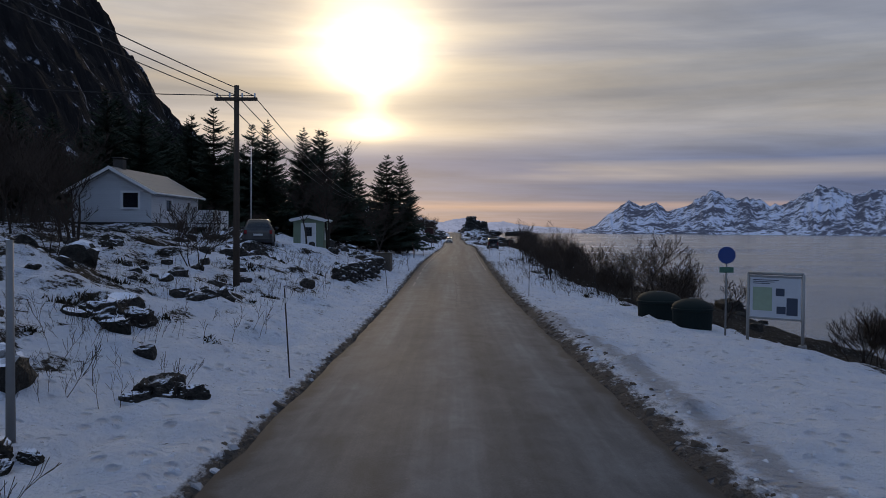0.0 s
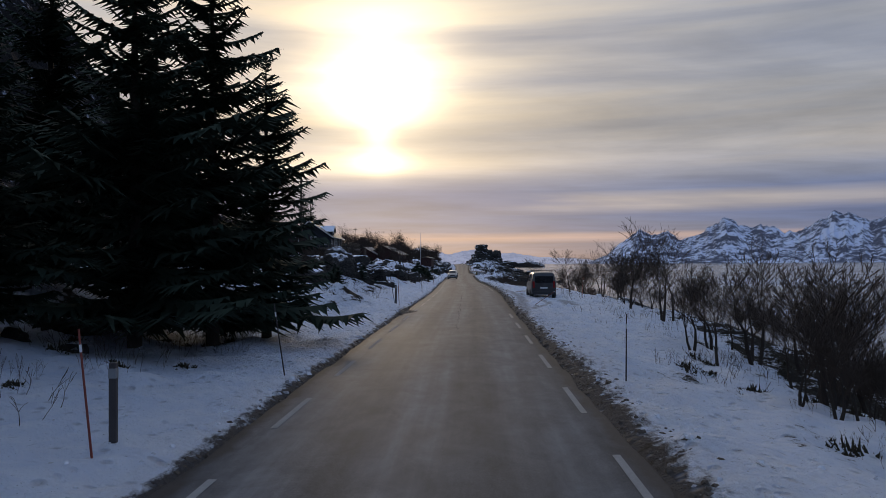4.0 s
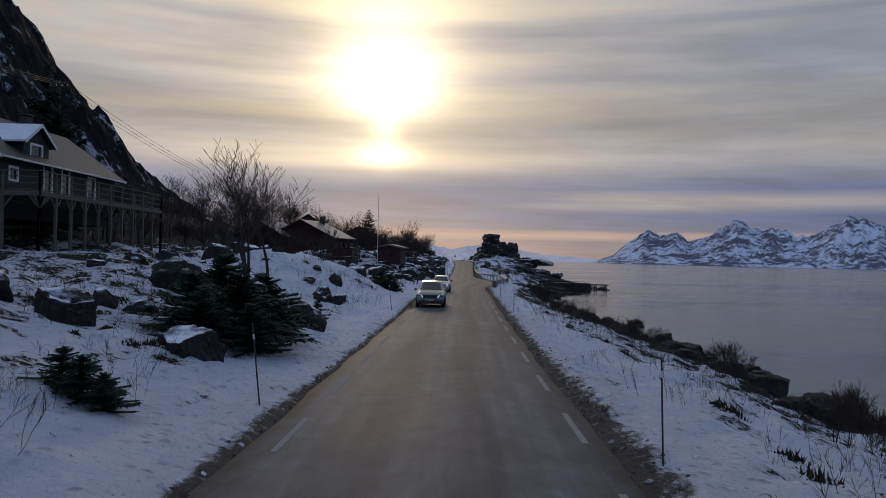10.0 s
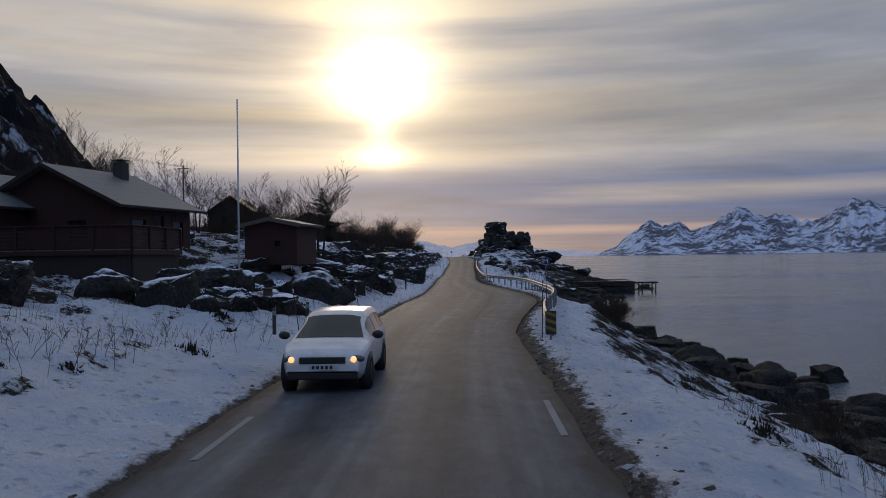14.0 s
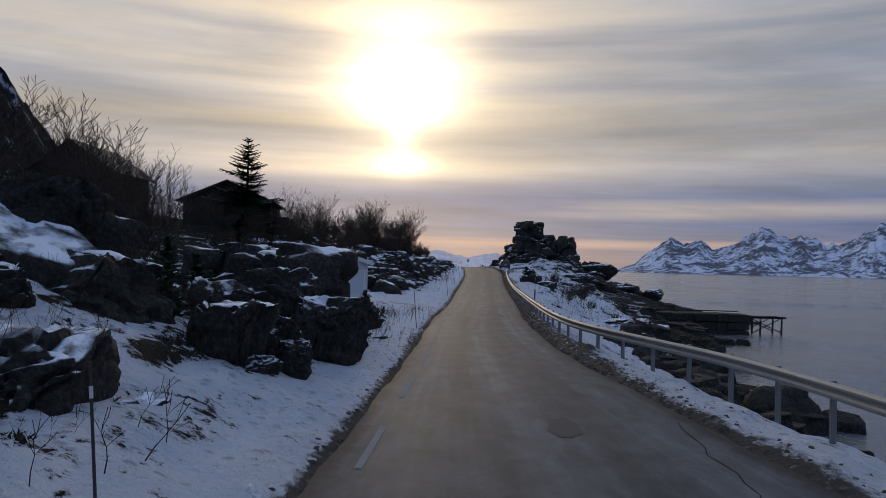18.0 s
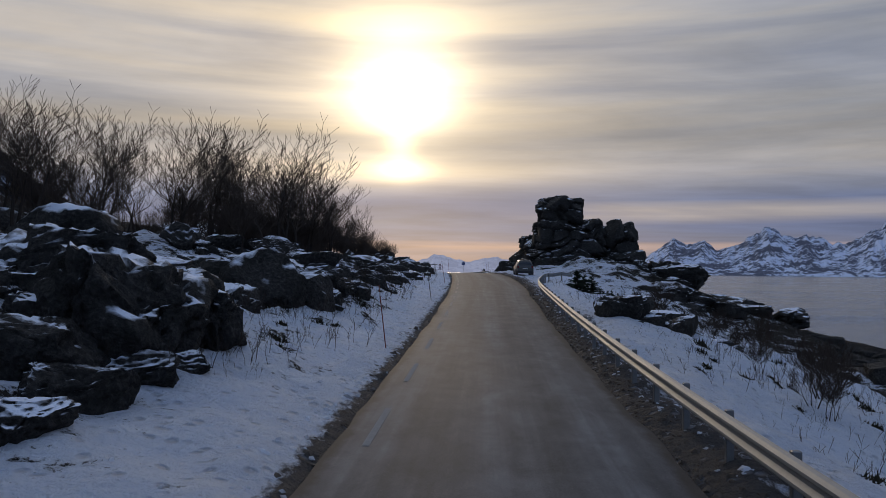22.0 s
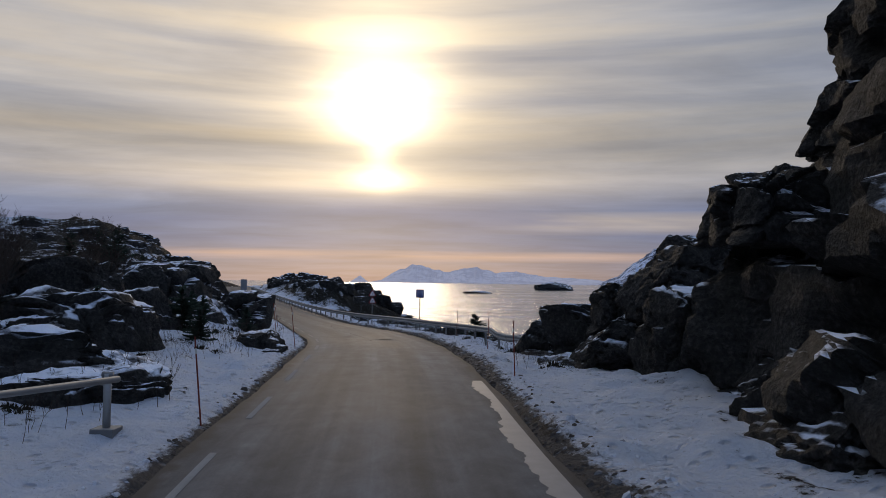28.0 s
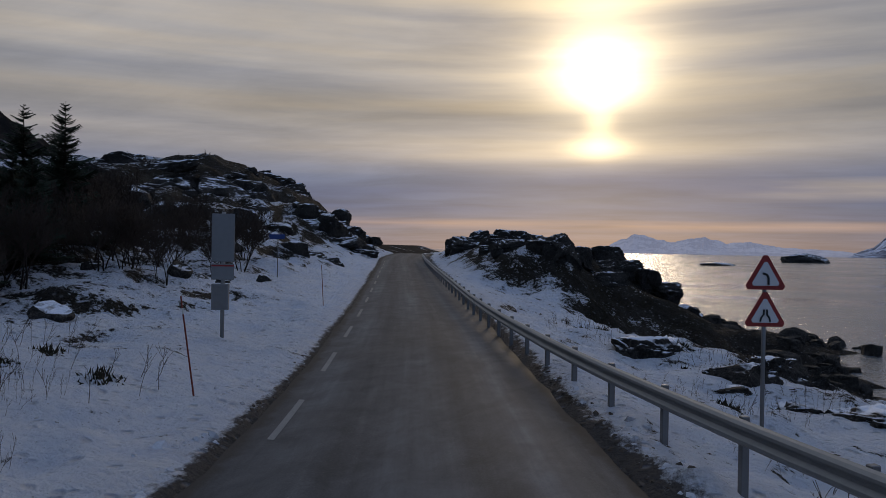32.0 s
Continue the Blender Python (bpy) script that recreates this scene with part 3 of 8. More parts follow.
def land_height(x, y):
    """The height of the ground at a place, snow included."""
    x, y = np.asarray(x, float), np.asarray(y, float)
    l, r, z = road_l(y), road_r(y), road_z(y)
    out_l, out_r = np.maximum(l - x, 0), np.maximum(x - r, 0)
    out = out_l + out_r
    h = np.where(x < l, rise(y, out_l, L_RISE, L_OUT), np.where(x > r, rise(y, out_r, R_RISE, R_OUT), 0.0))
    grow = np.clip((out - 0.5) / 9, 0, 1)
    drive = np.exp(-(((y - 334) / 9.0) ** 2)) * (x < l) + np.exp(-(((y - 127) / 19.0) ** 4)) * ((x > r) & (out < 9)) + np.exp(-(((y - 16) / 16.0) ** 2)) * ((x > r) & (out < 8))
    grow = grow * (1 + 0.9 * np.clip((y - 500) / 40, 0, 1))
    rough = grow * (1 - 0.85 * np.clip(drive, 0, 1))
    bumps = 1.9 * fbm(x / 7, y / 7, 5, 3) + 0.9 * fbm(x / 2.2, y / 2.2, 3, 9)
    berm = (0.10 + 0.06 * (x > r)) * np.exp(-(((out - 0.7) / 0.45) ** 2)) * (0.6 + fbm(x * 1.3, y * 1.3, 3, 21) * 1.6) * (out > 0)
    edge = (0.34 * fbm(x / 0.8, y / 1.0, 3, 31) + 0.34 * np.clip(fbm(x / 0.55, y / 0.7, 2, 35) - 0.02, 0, 1)) * np.clip((out - 0.2) / 0.8, 0, 1) * np.clip(1.4 - out / 40, 0, 1)
    bank = 0.9 * np.exp(-(((x + 6.0) / 2.6) ** 2) - (((y - 111.5) / 3.6) ** 2)) * (1 + 1.2 * fbm(x / 0.9, y / 0.9, 3, 77))
    bank = bank + 1.7 * np.exp(-(((x + 9.0) / 4.5) ** 2) - (((y - 227) / 7.0) ** 2))
    under = np.where((out == 0), -0.06, 0.0) + bank
    top = z + h + bumps * rough + berm + edge + under
    level = np.exp(-((((x - 6.9) / 1.9) ** 2 + ((y - 139.3) / 3.0) ** 2) ** 2))
    return top * (1 - level) + (z - 0.05) * level


def sheet(name, verts, quads, mat):
    """A large smooth sheet of quads from arrays."""
    me = bpy.data.meshes.new(name)
    me.vertices.add(len(verts))
    me.vertices.foreach_set("co", verts.astype(np.float32).ravel())
    me.loops.add(quads.size)
    me.loops.foreach_set("vertex_index", quads.astype(np.int32).ravel())
    me.polygons.add(len(quads))
    me.polygons.foreach_set("loop_start", np.arange(0, quads.size, 4, dtype=np.int32))
    me.update(calc_edges=True)
    me.validate()
    me.polygons.foreach_set("use_smooth", [True] * len(quads))
    me.materials.append(mat)
    return new(name, me)


TRACKS = [(((3.9, 108), (4.5, 116), (5.0, 124), (5.0, 132), (4.6, 140), (4.2, 148)), 0.5), (((4.6, 134), (6.4, 128), (6.2, 118), (4.6, 111)), 0.3), (((7.6, 117), (7.4, 124)), 0.6),
          (((3.2, -2), (3.8, 8), (3.9, 18), (3.2, 30)), 0.45), (((-0.9, 329), (-3.5, 333.5), (-9.0, 336)), 0.35), (((-0.9, 332), (-3.5, 335.2), (-9.0, 337.6)), 0.35), (((-2.1, 102), (-5.0, 104.5), (-12, 106)), 0.5)]


GROUND = {}


def build_ground():
    left = np.concatenate([np.linspace(0, 6, 27), np.linspace(6.35, 14, 22), np.linspace(15, 34, 20), np.linspace(38, 130, 16)])
    right = np.concatenate([np.linspace(0, 5, 23), np.linspace(5.35, 14, 24), np.linspace(15, 40, 24), np.linspace(46, 90, 6)])
    ys = np.concatenate([np.concatenate([np.arange(-40, 0, 1.0), np.arange(0, 520, 0.33), np.arange(520, 540, 0.8)]), np.arange(540, 660, 1.2)])
    l, r = road_l(ys), road_r(ys)
    xs = np.concatenate([l[:, None] - left[::-1][None], (l + 0.35 * (r - l))[:, None], (l + 0.65 * (r - l))[:, None], r[:, None] + right[None]], 1)
    yy = np.repeat(ys[:, None], xs.shape[1], 1)
    zz = land_height(xs, yy)
    GROUND.update(xs=xs, ys=ys, zz=zz)
    out = np.maximum(l[:, None] - xs, 0) + np.maximum(xs - r[:, None], 0)
    wild = np.clip((out - 5) / 25, -0.35, 1) * np.where(xs < l[:, None], 1.0, 0.8)
    wild -= 1.2 * np.exp(-(((yy - 334) / 10.0) ** 2)) * (xs < l[:, None]) * (out < 14) + 1.2 * np.exp(-(((yy - 122) / 16.0) ** 2)) * ((xs > r[:, None]) & (out < 8))
    wild -= 1.0 * np.exp(-(((yy - 16) / 14.0) ** 2)) * ((xs > r[:, None]) & (out < 7))
    wild += 1.1 * ((xs > r[:, None]) & (zz < SEA + 2.0))
    wild += 0.7 * np.exp(-(((yy - 65) / 45.0) ** 2)) * ((xs > r[:, None]) & (out > 8))
    wild += 1.6 * np.clip((out - 45) / 30, 0, 1) * (xs < l[:, None])
    wild -= 1.1 * np.clip((yy - 490) / 30, 0, 1) * (xs < l[:, None]) * np.clip((out - 20) / 30, 0, 1)
    wild += 0.35 * ((xs > r[:, None]) & (out > 3)) * np.clip((yy - 535) / 15, 0, 1)
    wild -= 0.8 * np.exp(-(((yy - 365) / 40.0) ** 4)) * ((xs > r[:, None]) & (out < 15))
    wild -= 0.55 * np.exp(-(((yy - 84) / 26.0) ** 2)) * (xs < l[:, None]) * (out < 22)
    wild -= 1.0 * np.exp(-(((xs + 8) / 7.0) ** 2) - (((yy - 225) / 11.0) ** 2))
    nr, nc = xs.shape
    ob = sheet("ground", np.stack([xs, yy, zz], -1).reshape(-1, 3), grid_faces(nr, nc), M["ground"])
    # tracks of cars turning off: middle line, half width
    mud = np.zeros_like(xs)
    for line, half in TRACKS:
        d = np.full(xs.shape, 99.0)
        for (ax, ay), (bx, by) in zip(line[:-1], line[1:]):
            t = np.clip(((xs - ax) * (bx - ax) + (yy - ay) * (by - ay)) / ((bx - ax) ** 2 + (by - ay) ** 2), 0, 1)
            d = np.minimum(d, np.hypot(xs - ax - t * (bx - ax), yy - ay - t * (by - ay)))
        mud = np.maximum(mud, np.exp(-((d / half) ** 2)))
    lat = out * np.where(xs < l[:, None], 2.1, 1.0 - 0.55 * np.clip((yy - 300) / 12, 0, 1) * np.clip((428 - yy) / 12, 0, 1)) * (1 + 0.9 * fbm(yy / 9, xs * 0, 3, 61))
    for name, val in (("lat", lat), ("wild", wild), ("mud", mud)):
        a = ob.data.attributes.new(name, "FLOAT", "POINT")
        a.data.foreach_set("value", val.reshape(-1).astype(np.float32))
    tagged(ob, "snow-covered rocky ground with heather showing through", "ground", kind="structure")


def build_road():
    ys = np.arange(-40, 655, 1.0)
    across = np.linspace(0, 1, 15)
    l, r, z = road_l(ys), road_r(ys), road_z(ys)
    xs = l[:, None] + (r - l)[:, None] * across[None]
    ragged = 0.10 * fbm(ys * 0.8, ys * 0, 3, 5) * 2
    xs[:, 0] += ragged
    xs[:, -1] += 0.10 * fbm(ys * 0.8, ys * 0 + 7, 3, 6) * 2
    crown = 0.05 * (1 - (2 * across - 1) ** 2)
    zz = z[:, None] + crown[None] + 0.0 * xs
    ob = mesh_object("road", np.stack([xs, np.repeat(ys[:, None], 15, 1), zz], -1).reshape(-1, 3), grid_faces(len(ys), 15), M["asphalt"], smooth=True)
    a = ob.data.attributes.new("across", "FLOAT", "POINT")
    a.data.foreach_set("value", np.repeat(across[None], len(ys), 0).reshape(-1).astype(np.float32))
    tagged(ob, "narrow grey asphalt road with dry wheel tracks and gritty edges", "road", kind="structure")
    return ob


def build_water():
    ys = np.concatenate([np.linspace(-300, 700, 41), np.linspace(760, 5200, 30)])
    xs = np.concatenate([np.linspace(-3500, -400, 8), np.linspace(-200, 400, 25), np.linspace(600, 4200, 14)])
    g = np.stack(np.meshgrid(xs, ys), -1).reshape(-1, 2)
    v = np.concatenate([g, np.full((len(g), 1), SEA)], 1)
    tagged(mesh_object("sea", v, grid_faces(len(ys), len(xs)), M["water"], smooth=True), "calm rippled sea reflecting the pale sky", "water", kind="structure")


build_ground()
road = build_road()
build_water()


# ---------- mountains ----------
def range_mesh(name, mat, label, spans, dist, depth=700.0, seed=1, steps=220, jag=0.16):
    """A mountain range on an arc about the road's middle. spans: (bearing in degrees right of +y, rise over distance)."""
    b = np.linspace(spans[0][0], spans[-1][0], steps)
    h = np.interp(b, [s[0] for s in spans], [s[1] for s in spans]) * dist
    rows = 34
    v = []
    for i in range(rows):
        f = i / (rows - 1)
        d = dist - depth * 0.75 + depth * f * 1.25
        up = np.clip(f / 0.62, 0, 1) ** 1.25 if f <= 0.62 else 1 - (f - 0.62) / 0.38 * 0.6
        n = fbm(b * 1.5, np.full_like(b, f * 1.6), 6, seed, 0.62)
        rid = 1 - 2 * np.abs(fbm(b * 1.5 + f * 0.8 + 3, np.full_like(b, f * 1.2), 5, seed + 40, 0.55))
        z = h * (up + jag * (n * 1.7 + (rid - 0.75) * 1.3) * (1 - abs(up - 0.45) * 0.6) * min(1, f * 5))
        a = np.radians(b)
        z = np.where(f == 0, -12, np.maximum(z, -8)) + SEA
        v.append(np.stack([d * np.sin(a), 230 + d * np.cos(a), z], -1))
    ob = mesh_object(name, np.concatenate(v), grid_faces(rows, steps), mat, smooth=False)
    return tagged(ob, label, "mountain", kind="structure")


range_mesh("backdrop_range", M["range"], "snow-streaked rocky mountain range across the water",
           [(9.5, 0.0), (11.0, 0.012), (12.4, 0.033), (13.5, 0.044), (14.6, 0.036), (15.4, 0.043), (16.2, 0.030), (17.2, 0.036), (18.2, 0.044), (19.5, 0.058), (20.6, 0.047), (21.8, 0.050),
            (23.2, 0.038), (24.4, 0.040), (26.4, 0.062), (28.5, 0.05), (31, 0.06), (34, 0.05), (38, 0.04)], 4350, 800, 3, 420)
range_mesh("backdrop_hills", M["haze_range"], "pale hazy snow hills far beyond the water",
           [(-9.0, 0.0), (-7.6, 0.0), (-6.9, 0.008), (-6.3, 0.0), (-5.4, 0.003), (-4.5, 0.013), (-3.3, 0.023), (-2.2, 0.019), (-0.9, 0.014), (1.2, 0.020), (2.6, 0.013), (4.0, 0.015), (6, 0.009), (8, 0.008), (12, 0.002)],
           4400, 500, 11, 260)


def build_cliff():
    """The dark mountain flank that ends in a steep spur beyond the cabins."""
    us = np.linspace(0, 1, 210)
    ys = np.concatenate([np.linspace(60, 560, 150), np.linspace(562, 830, 110)])
    rise_x = np.array([0, 30, 60, 95, 120, 150, 180, 260, 420, 700])
    rise_z = np.array([0, 4, 14, 40, 72, 110, 150, 235, 330, 400])
    uu, yy = np.meshgrid(us**1.3 * 700, ys)
    h = np.interp(uu, rise_x, rise_z)
    end = np.clip((735 - yy - uu * 0.12) / 120, 0, 1) ** 0.7
    n = fbm(uu / 90, yy / 90, 6, 8, 0.58)
    rid = np.abs(fbm(uu / 45 + 5, yy / 60, 5, 18, 0.6))
    crag = fbm(uu / 16, yy / 20, 5, 28, 0.62)
    zz = h * end * (1 + 0.35 * n) + (-rid * 36 + crag * 26) * np.clip(h / 60, 0, 1) * end
    start = np.interp(yy, [60, 200, 400, 600, 830], [70, 75, 76, 78, 104])
    v = np.stack([-(start + uu), yy, zz - 2 + 6 * np.clip(uu / 20, 0, 1)], -1).reshape(-1, 3)
    ob = mesh_object("mountain_flank", v, grid_faces(len(ys), len(us)), M["cliff"])
    tagged(ob, "steep dark mountain flank with thin streaks of snow", "mountain", kind="structure")


build_cliff()

# ---------- rocks ----------
def rock_mesh(seed, sub=3, cuts=9, boxy=0.0, rough=0.16):
    """A fractured boulder of about unit radius: a ball cut by planes, then roughened."""
    rnd = random.Random(seed)
    bm = bmesh.new()
    bmesh.ops.create_icosphere(bm, subdivisions=sub, radius=1.0)
    normals = []
    for k in range(cuts):
        n = Vector((rnd.gauss(0, 1), rnd.gauss(0, 1), rnd.gauss(0, 0.8))).normalized()
        normals.append((n, rnd.uniform(0.55, 0.88)))
    if boxy:
        a = rnd.uniform(0, 1.5)
        for k in range(4):
            normals.append((Vector((math.cos(a + k * 1.571), math.sin(a + k * 1.571), rnd.uniform(-0.1, 0.12))).normalized(), rnd.uniform(0.62, 0.75)))
        normals.append((Vector((rnd.uniform(-0.12, 0.12), rnd.uniform(-0.12, 0.12), 1)).normalized(), 0.72))
    off = Vector((seed * 3.7, seed * 1.3, seed * 7.1))
    for v in bm.verts:
        p = v.co.copy()
        if boxy:
            p = Vector([math.copysign(abs(c) ** (1 - 0.5 * boxy), c) for c in p])
        for n, d in normals:
            over = p.dot(n) - d
            if over > 0:
                p -= n * over * 0.94
        d = v.co
        p += d * rough * (noise.fractal(d * 1.6 + off, 0.8, 2.1, 5) * 0.55 + noise.fractal(d * 5.5 + off, 0.7, 2.0, 3) * 0.22)
        crack = abs(noise.noise(d * 2.6 + off * 1.7))
        if crack < 0.07:
            p -= d * rough * 0.6 * (1 - crack / 0.07)
        v.co = p
    me = bpy.data.meshes.new("rock")
    bm.to_mesh(me)
    bm.free()
    me.polygons.foreach_set("use_smooth", [sub > 3] * len(me.polygons))
    return me


ROCKS = [rock_mesh(i, 4, 8 + i % 4, 0.5 if i % 2 else 0.0, 0.2) for i in range(9)]
LOW_ROCKS = [rock_mesh(i, 3, 8 + i % 4, 0.5 if i % 2 else 0.0, 0.2) for i in range(9)]
BIG_ROCKS = [rock_mesh(40 + i, 5, 13, 0.7 if i % 2 else 0.3, 0.21) for i in range(5)]
for me in ROCKS + LOW_ROCKS + BIG_ROCKS:
    me.materials.append(M["rock"])
WET_ROCKS = []
for me in ROCKS[:6]:
    c = me.copy()
    c.materials[0] = M["rock_wet"]
    WET_ROCKS.append(c)
LOW_WET = LOW_ROCKS[3].copy()
LOW_WET.materials[0] = M["rock_wet"]
BARE_ROCKS = []
for me in BIG_ROCKS:
    c = me.copy()
    c.materials[0] = M["rock_bare"]
    BARE_ROCKS.append(c)


def put_rock(me, x, y, z, sx, sy, sz, turn, label, group, name="rock", tilt=0.0, spare=""):
    if spare:
        me = LOW_WET if me in WET_ROCKS else LOW_ROCKS[ROCKS.index(me)]
        SPARE.setdefault(spare, []).append((me, pose(x, y, z, tilt, tilt * 0.6, turn) @ Matrix.Diagonal((sx, sy, sz, 1))))
        return None
    ob = new(name, me)
    ob.matrix_world = pose(x, y, z, tilt, tilt * 0.6, turn) @ Matrix.Diagonal((sx, sy, sz, 1))
    return tagged(ob, label, "rock", group)


rnd = random.Random(5)
SPARE = {}


def join_spare():
    """The stones past those that one could count, one mesh for each stretch."""
    for name, items in SPARE.items():
        vs, fs, base = [], [], 0
        for me, m in items:
            co = np.empty(len(me.vertices) * 3)
            me.vertices.foreach_get("co", co)
            mm = np.array(m)
            vs.append(co.reshape(-1, 3) @ mm[:3, :3].T + mm[:3, 3])
            tri = np.empty(len(me.polygons) * 3, int)
            me.polygons.foreach_get("vertices", tri)
            fs.append(tri.reshape(-1, 3) + base)
            base += len(me.vertices)
        ob = mesh_object(name, np.concatenate(vs), np.concatenate(fs), items[0][0].materials[0])
        tagged(ob, "many dark stones half buried in snow", "stones", kind="stuff")


def land(x, y):
    """The height of the ground's mesh at a place."""
    ys = GROUND["ys"]
    y = min(max(y, ys[0]), ys[-1] - 0.01)
    i = int(np.searchsorted(ys, y, side="right")) - 1
    f = (y - ys[i]) / (ys[i + 1] - ys[i])
    a, b = (float(np.interp(x, GROUND["xs"][k], GROUND["zz"][k])) for k in (i, i + 1))
    return a * (1 - f) + b * f


# (from y, to y, nearest and farthest out, how many, smallest, largest)
LEFT_ROCKS = [(7, 60, 3.4, 14, 60, 0.2, 0.6), (12, 34, 3.2, 9, 30, 0.16, 0.5), (60, 72, 3.4, 9, 26, 0.25, 0.8), (72, 95, 5, 14, 26, 0.3, 0.9), (60, 118, 8, 20, 24, 0.4, 1.0), (118, 170, 3.0, 12, 46, 0.5, 1.5), (140, 200, 9, 22, 22, 0.6, 1.6), (150, 205, 2.5, 8, 16, 0.4, 1.1),
              (200, 252, 3.5, 14, 24, 0.4, 1.2), (255, 280, 2.5, 9, 20, 0.6, 1.5), (280, 322, 5, 16, 26, 0.7, 1.9), (310, 318.5, 2.4, 6, 14, 0.4, 0.9), (346, 395, 5, 18, 44, 0.6, 1.8), (340, 362, 3.0, 7, 10, 0.5, 1.3),
              (392, 430, 2.2, 12, 36, 0.5, 1.3), (430, 482, 4.5, 16, 26, 0.5, 1.5), (484, 540, 5, 16, 12, 0.3, 0.8), (535, 610, 2.5, 20, 30, 0.6, 1.8)]
for y0, y1, o0, o1, count, small, large in LEFT_ROCKS:
    for k in range(count):
        y, out = rnd.uniform(y0, y1), rnd.uniform(o0, o1)
        if 326 < y < 346 and out < 12:
            continue
        x, s = float(road_l(y)) - out, small + (large - small) * rnd.random() ** 1.8
        s = min(s, out * 0.42)
        put_rock(rnd.choice(ROCKS), x, y, land(x, y) + s * rnd.uniform(-0.15, 0.18), s * rnd.uniform(0.8, 1.3), s * rnd.uniform(0.8, 1.3), s * rnd.uniform(0.7, 1.05), rnd.uniform(0, 360),
                 "dark weathered boulder capped with snow beside the road", "roadside boulders", tilt=rnd.uniform(-12, 12), spare="" if s > 0.62 and out < 11 else "scattered_stones")
# rocks along the waterline
SHORE = [(-10, 150, 22), (150, 250, 90), (250, 345, 150), (345, 430, 110), (455, 520, 90), (520, 612, 90)]
for y0, y1, count in SHORE:
    for k in range(count):
        y = rnd.uniform(y0, y1)
        out = 6.0
        aim = SEA + rnd.uniform(-0.5, 2.4)
        while out < 60 and land(float(road_r(y)) + out, y) > aim:
            out += 0.8
        x, s = float(road_r(y)) + out, rnd.uniform(0.5, 1.0) * (1.0 + 1.0 * rnd.random() ** 2)
        put_rock(rnd.choice(WET_ROCKS), x, y, max(land(x, y), SEA - 0.2) + s * 0.1, s * rnd.uniform(0.8, 1.3), s * rnd.uniform(0.8, 1.2), s * rnd.uniform(0.7, 1.0), rnd.uniform(0, 360),
                 "dark wet shore boulder at the waterline", "shore boulders", tilt=rnd.uniform(-10, 10), spare="" if k < count * 0.35 else "shore_stones")
# rock faces beside the road: x, y, half sizes, turn
FACES = [(-8.6, 290, 2.4, 3.0, 2.2, 30), (-9.0, 303, 2.4, 3.0, 2.4, 80), (-8.0, 314, 2.2, 2.8, 2.2, 0), (-4.6, 306, 1.5, 2.2, 1.7, 100), (-4.2, 318, 1.1, 1.6, 1.2, 60),
         (-9.5, 347, 3.0, 2.6, 1.4, 30), (-7.4, 363, 2.0, 2.6, 1.8, 60), 
         (-8.4, 449, 2.8, 1.7, 1.3, 10), (-9.6, 455, 2.8, 2.0, 1.4, 40), (-6.6, 462, 1.3, 1.4, 0.9, 70), (-12.8, 474, 2.4, 2.6, 2.2, 20), (-15.5, 480, 2.6, 2.8, 2.4, 65), (-15.0, 486.5, 1.5, 1.6, 1.5, 0), (-16.2, 466, 3.2, 3.2, 2.6, 100),
         (-14.5, 252.5, 2.8, 2.2, 2.0, 20), (-6.5, 148, 1.5, 1.3, 1.0, 30), (-8.0, 134, 2.0, 1.6, 1.2, 70), (-6.6, 127, 1.3, 1.1, 0.9, 10), (-7.2, 163, 1.8, 1.5, 1.1, 100), (-4.9, 174, 1.2, 1.0, 1.1, 50),
         (-9.5, 155, 2.4, 1.7, 1.3, 0), (-4.7, 12.4, 0.52, 0.5, 0.44, 30), (-7.6, 17.0, 0.8, 0.7, 0.55, 80), (-5.2, 8.6, 0.35, 0.4, 0.3, 0), (-6.6, 62.5, 0.9, 0.8, 0.7, 20), (-6.9, 68, 1.1, 0.8, 0.7, 70), (-7.0, 74, 0.9, 0.9, 0.6, 0)]
WALLS = [(-5.8, 361, 1.8, 2.4, 2.3, 25), (-6.6, 356.5, 1.4, 1.8, 1.6, 0), (-6.4, 368.6, 1.5, 1.5, 1.5, 20), (-5.0, 303.5, 1.3, 1.7, 1.8, 40), (-6.6, 302, 1.6, 2.0, 2.2, 0), (-5.2, 290, 1.6, 2.2, 1.7, 15), (-6.2, 285.5, 1.7, 2.0, 1.9, 60), (-4.9, 295.5, 1.3, 2.0, 1.5, 0), (-4.4, 280, 1.2, 1.7, 1.3, 30)]
# banks of broken rock along the left verge: from y, to y, nearest, farthest, how many, smallest, largest
face_rnd = random.Random(77)
for y0, y1, o0, o1, count, small, large in ((256, 277, 3.0, 8.5, 9, 0.8, 1.5), (277, 318, 2.7, 9.5, 30, 0.8, 1.6), (352, 390, 3.6, 10, 22, 0.7, 1.5), (386, 424, 3.2, 10, 20, 0.6, 1.25), (484, 500, 5, 10, 4, 0.5, 0.9)):
    for k in range(count):
        y, out = y0 + (y1 - y0) * (k + face_rnd.random()) / count, face_rnd.uniform(o0, o1)
        s = small + (large - small) * face_rnd.random()
        s = min(s, out * 0.42)
        FACES.append((float(road_l(y)) - out, y, s * face_rnd.uniform(0.8, 1.4), s * face_rnd.uniform(0.9, 1.5), s * face_rnd.uniform(0.65, 1.0), face_rnd.uniform(0, 180)))


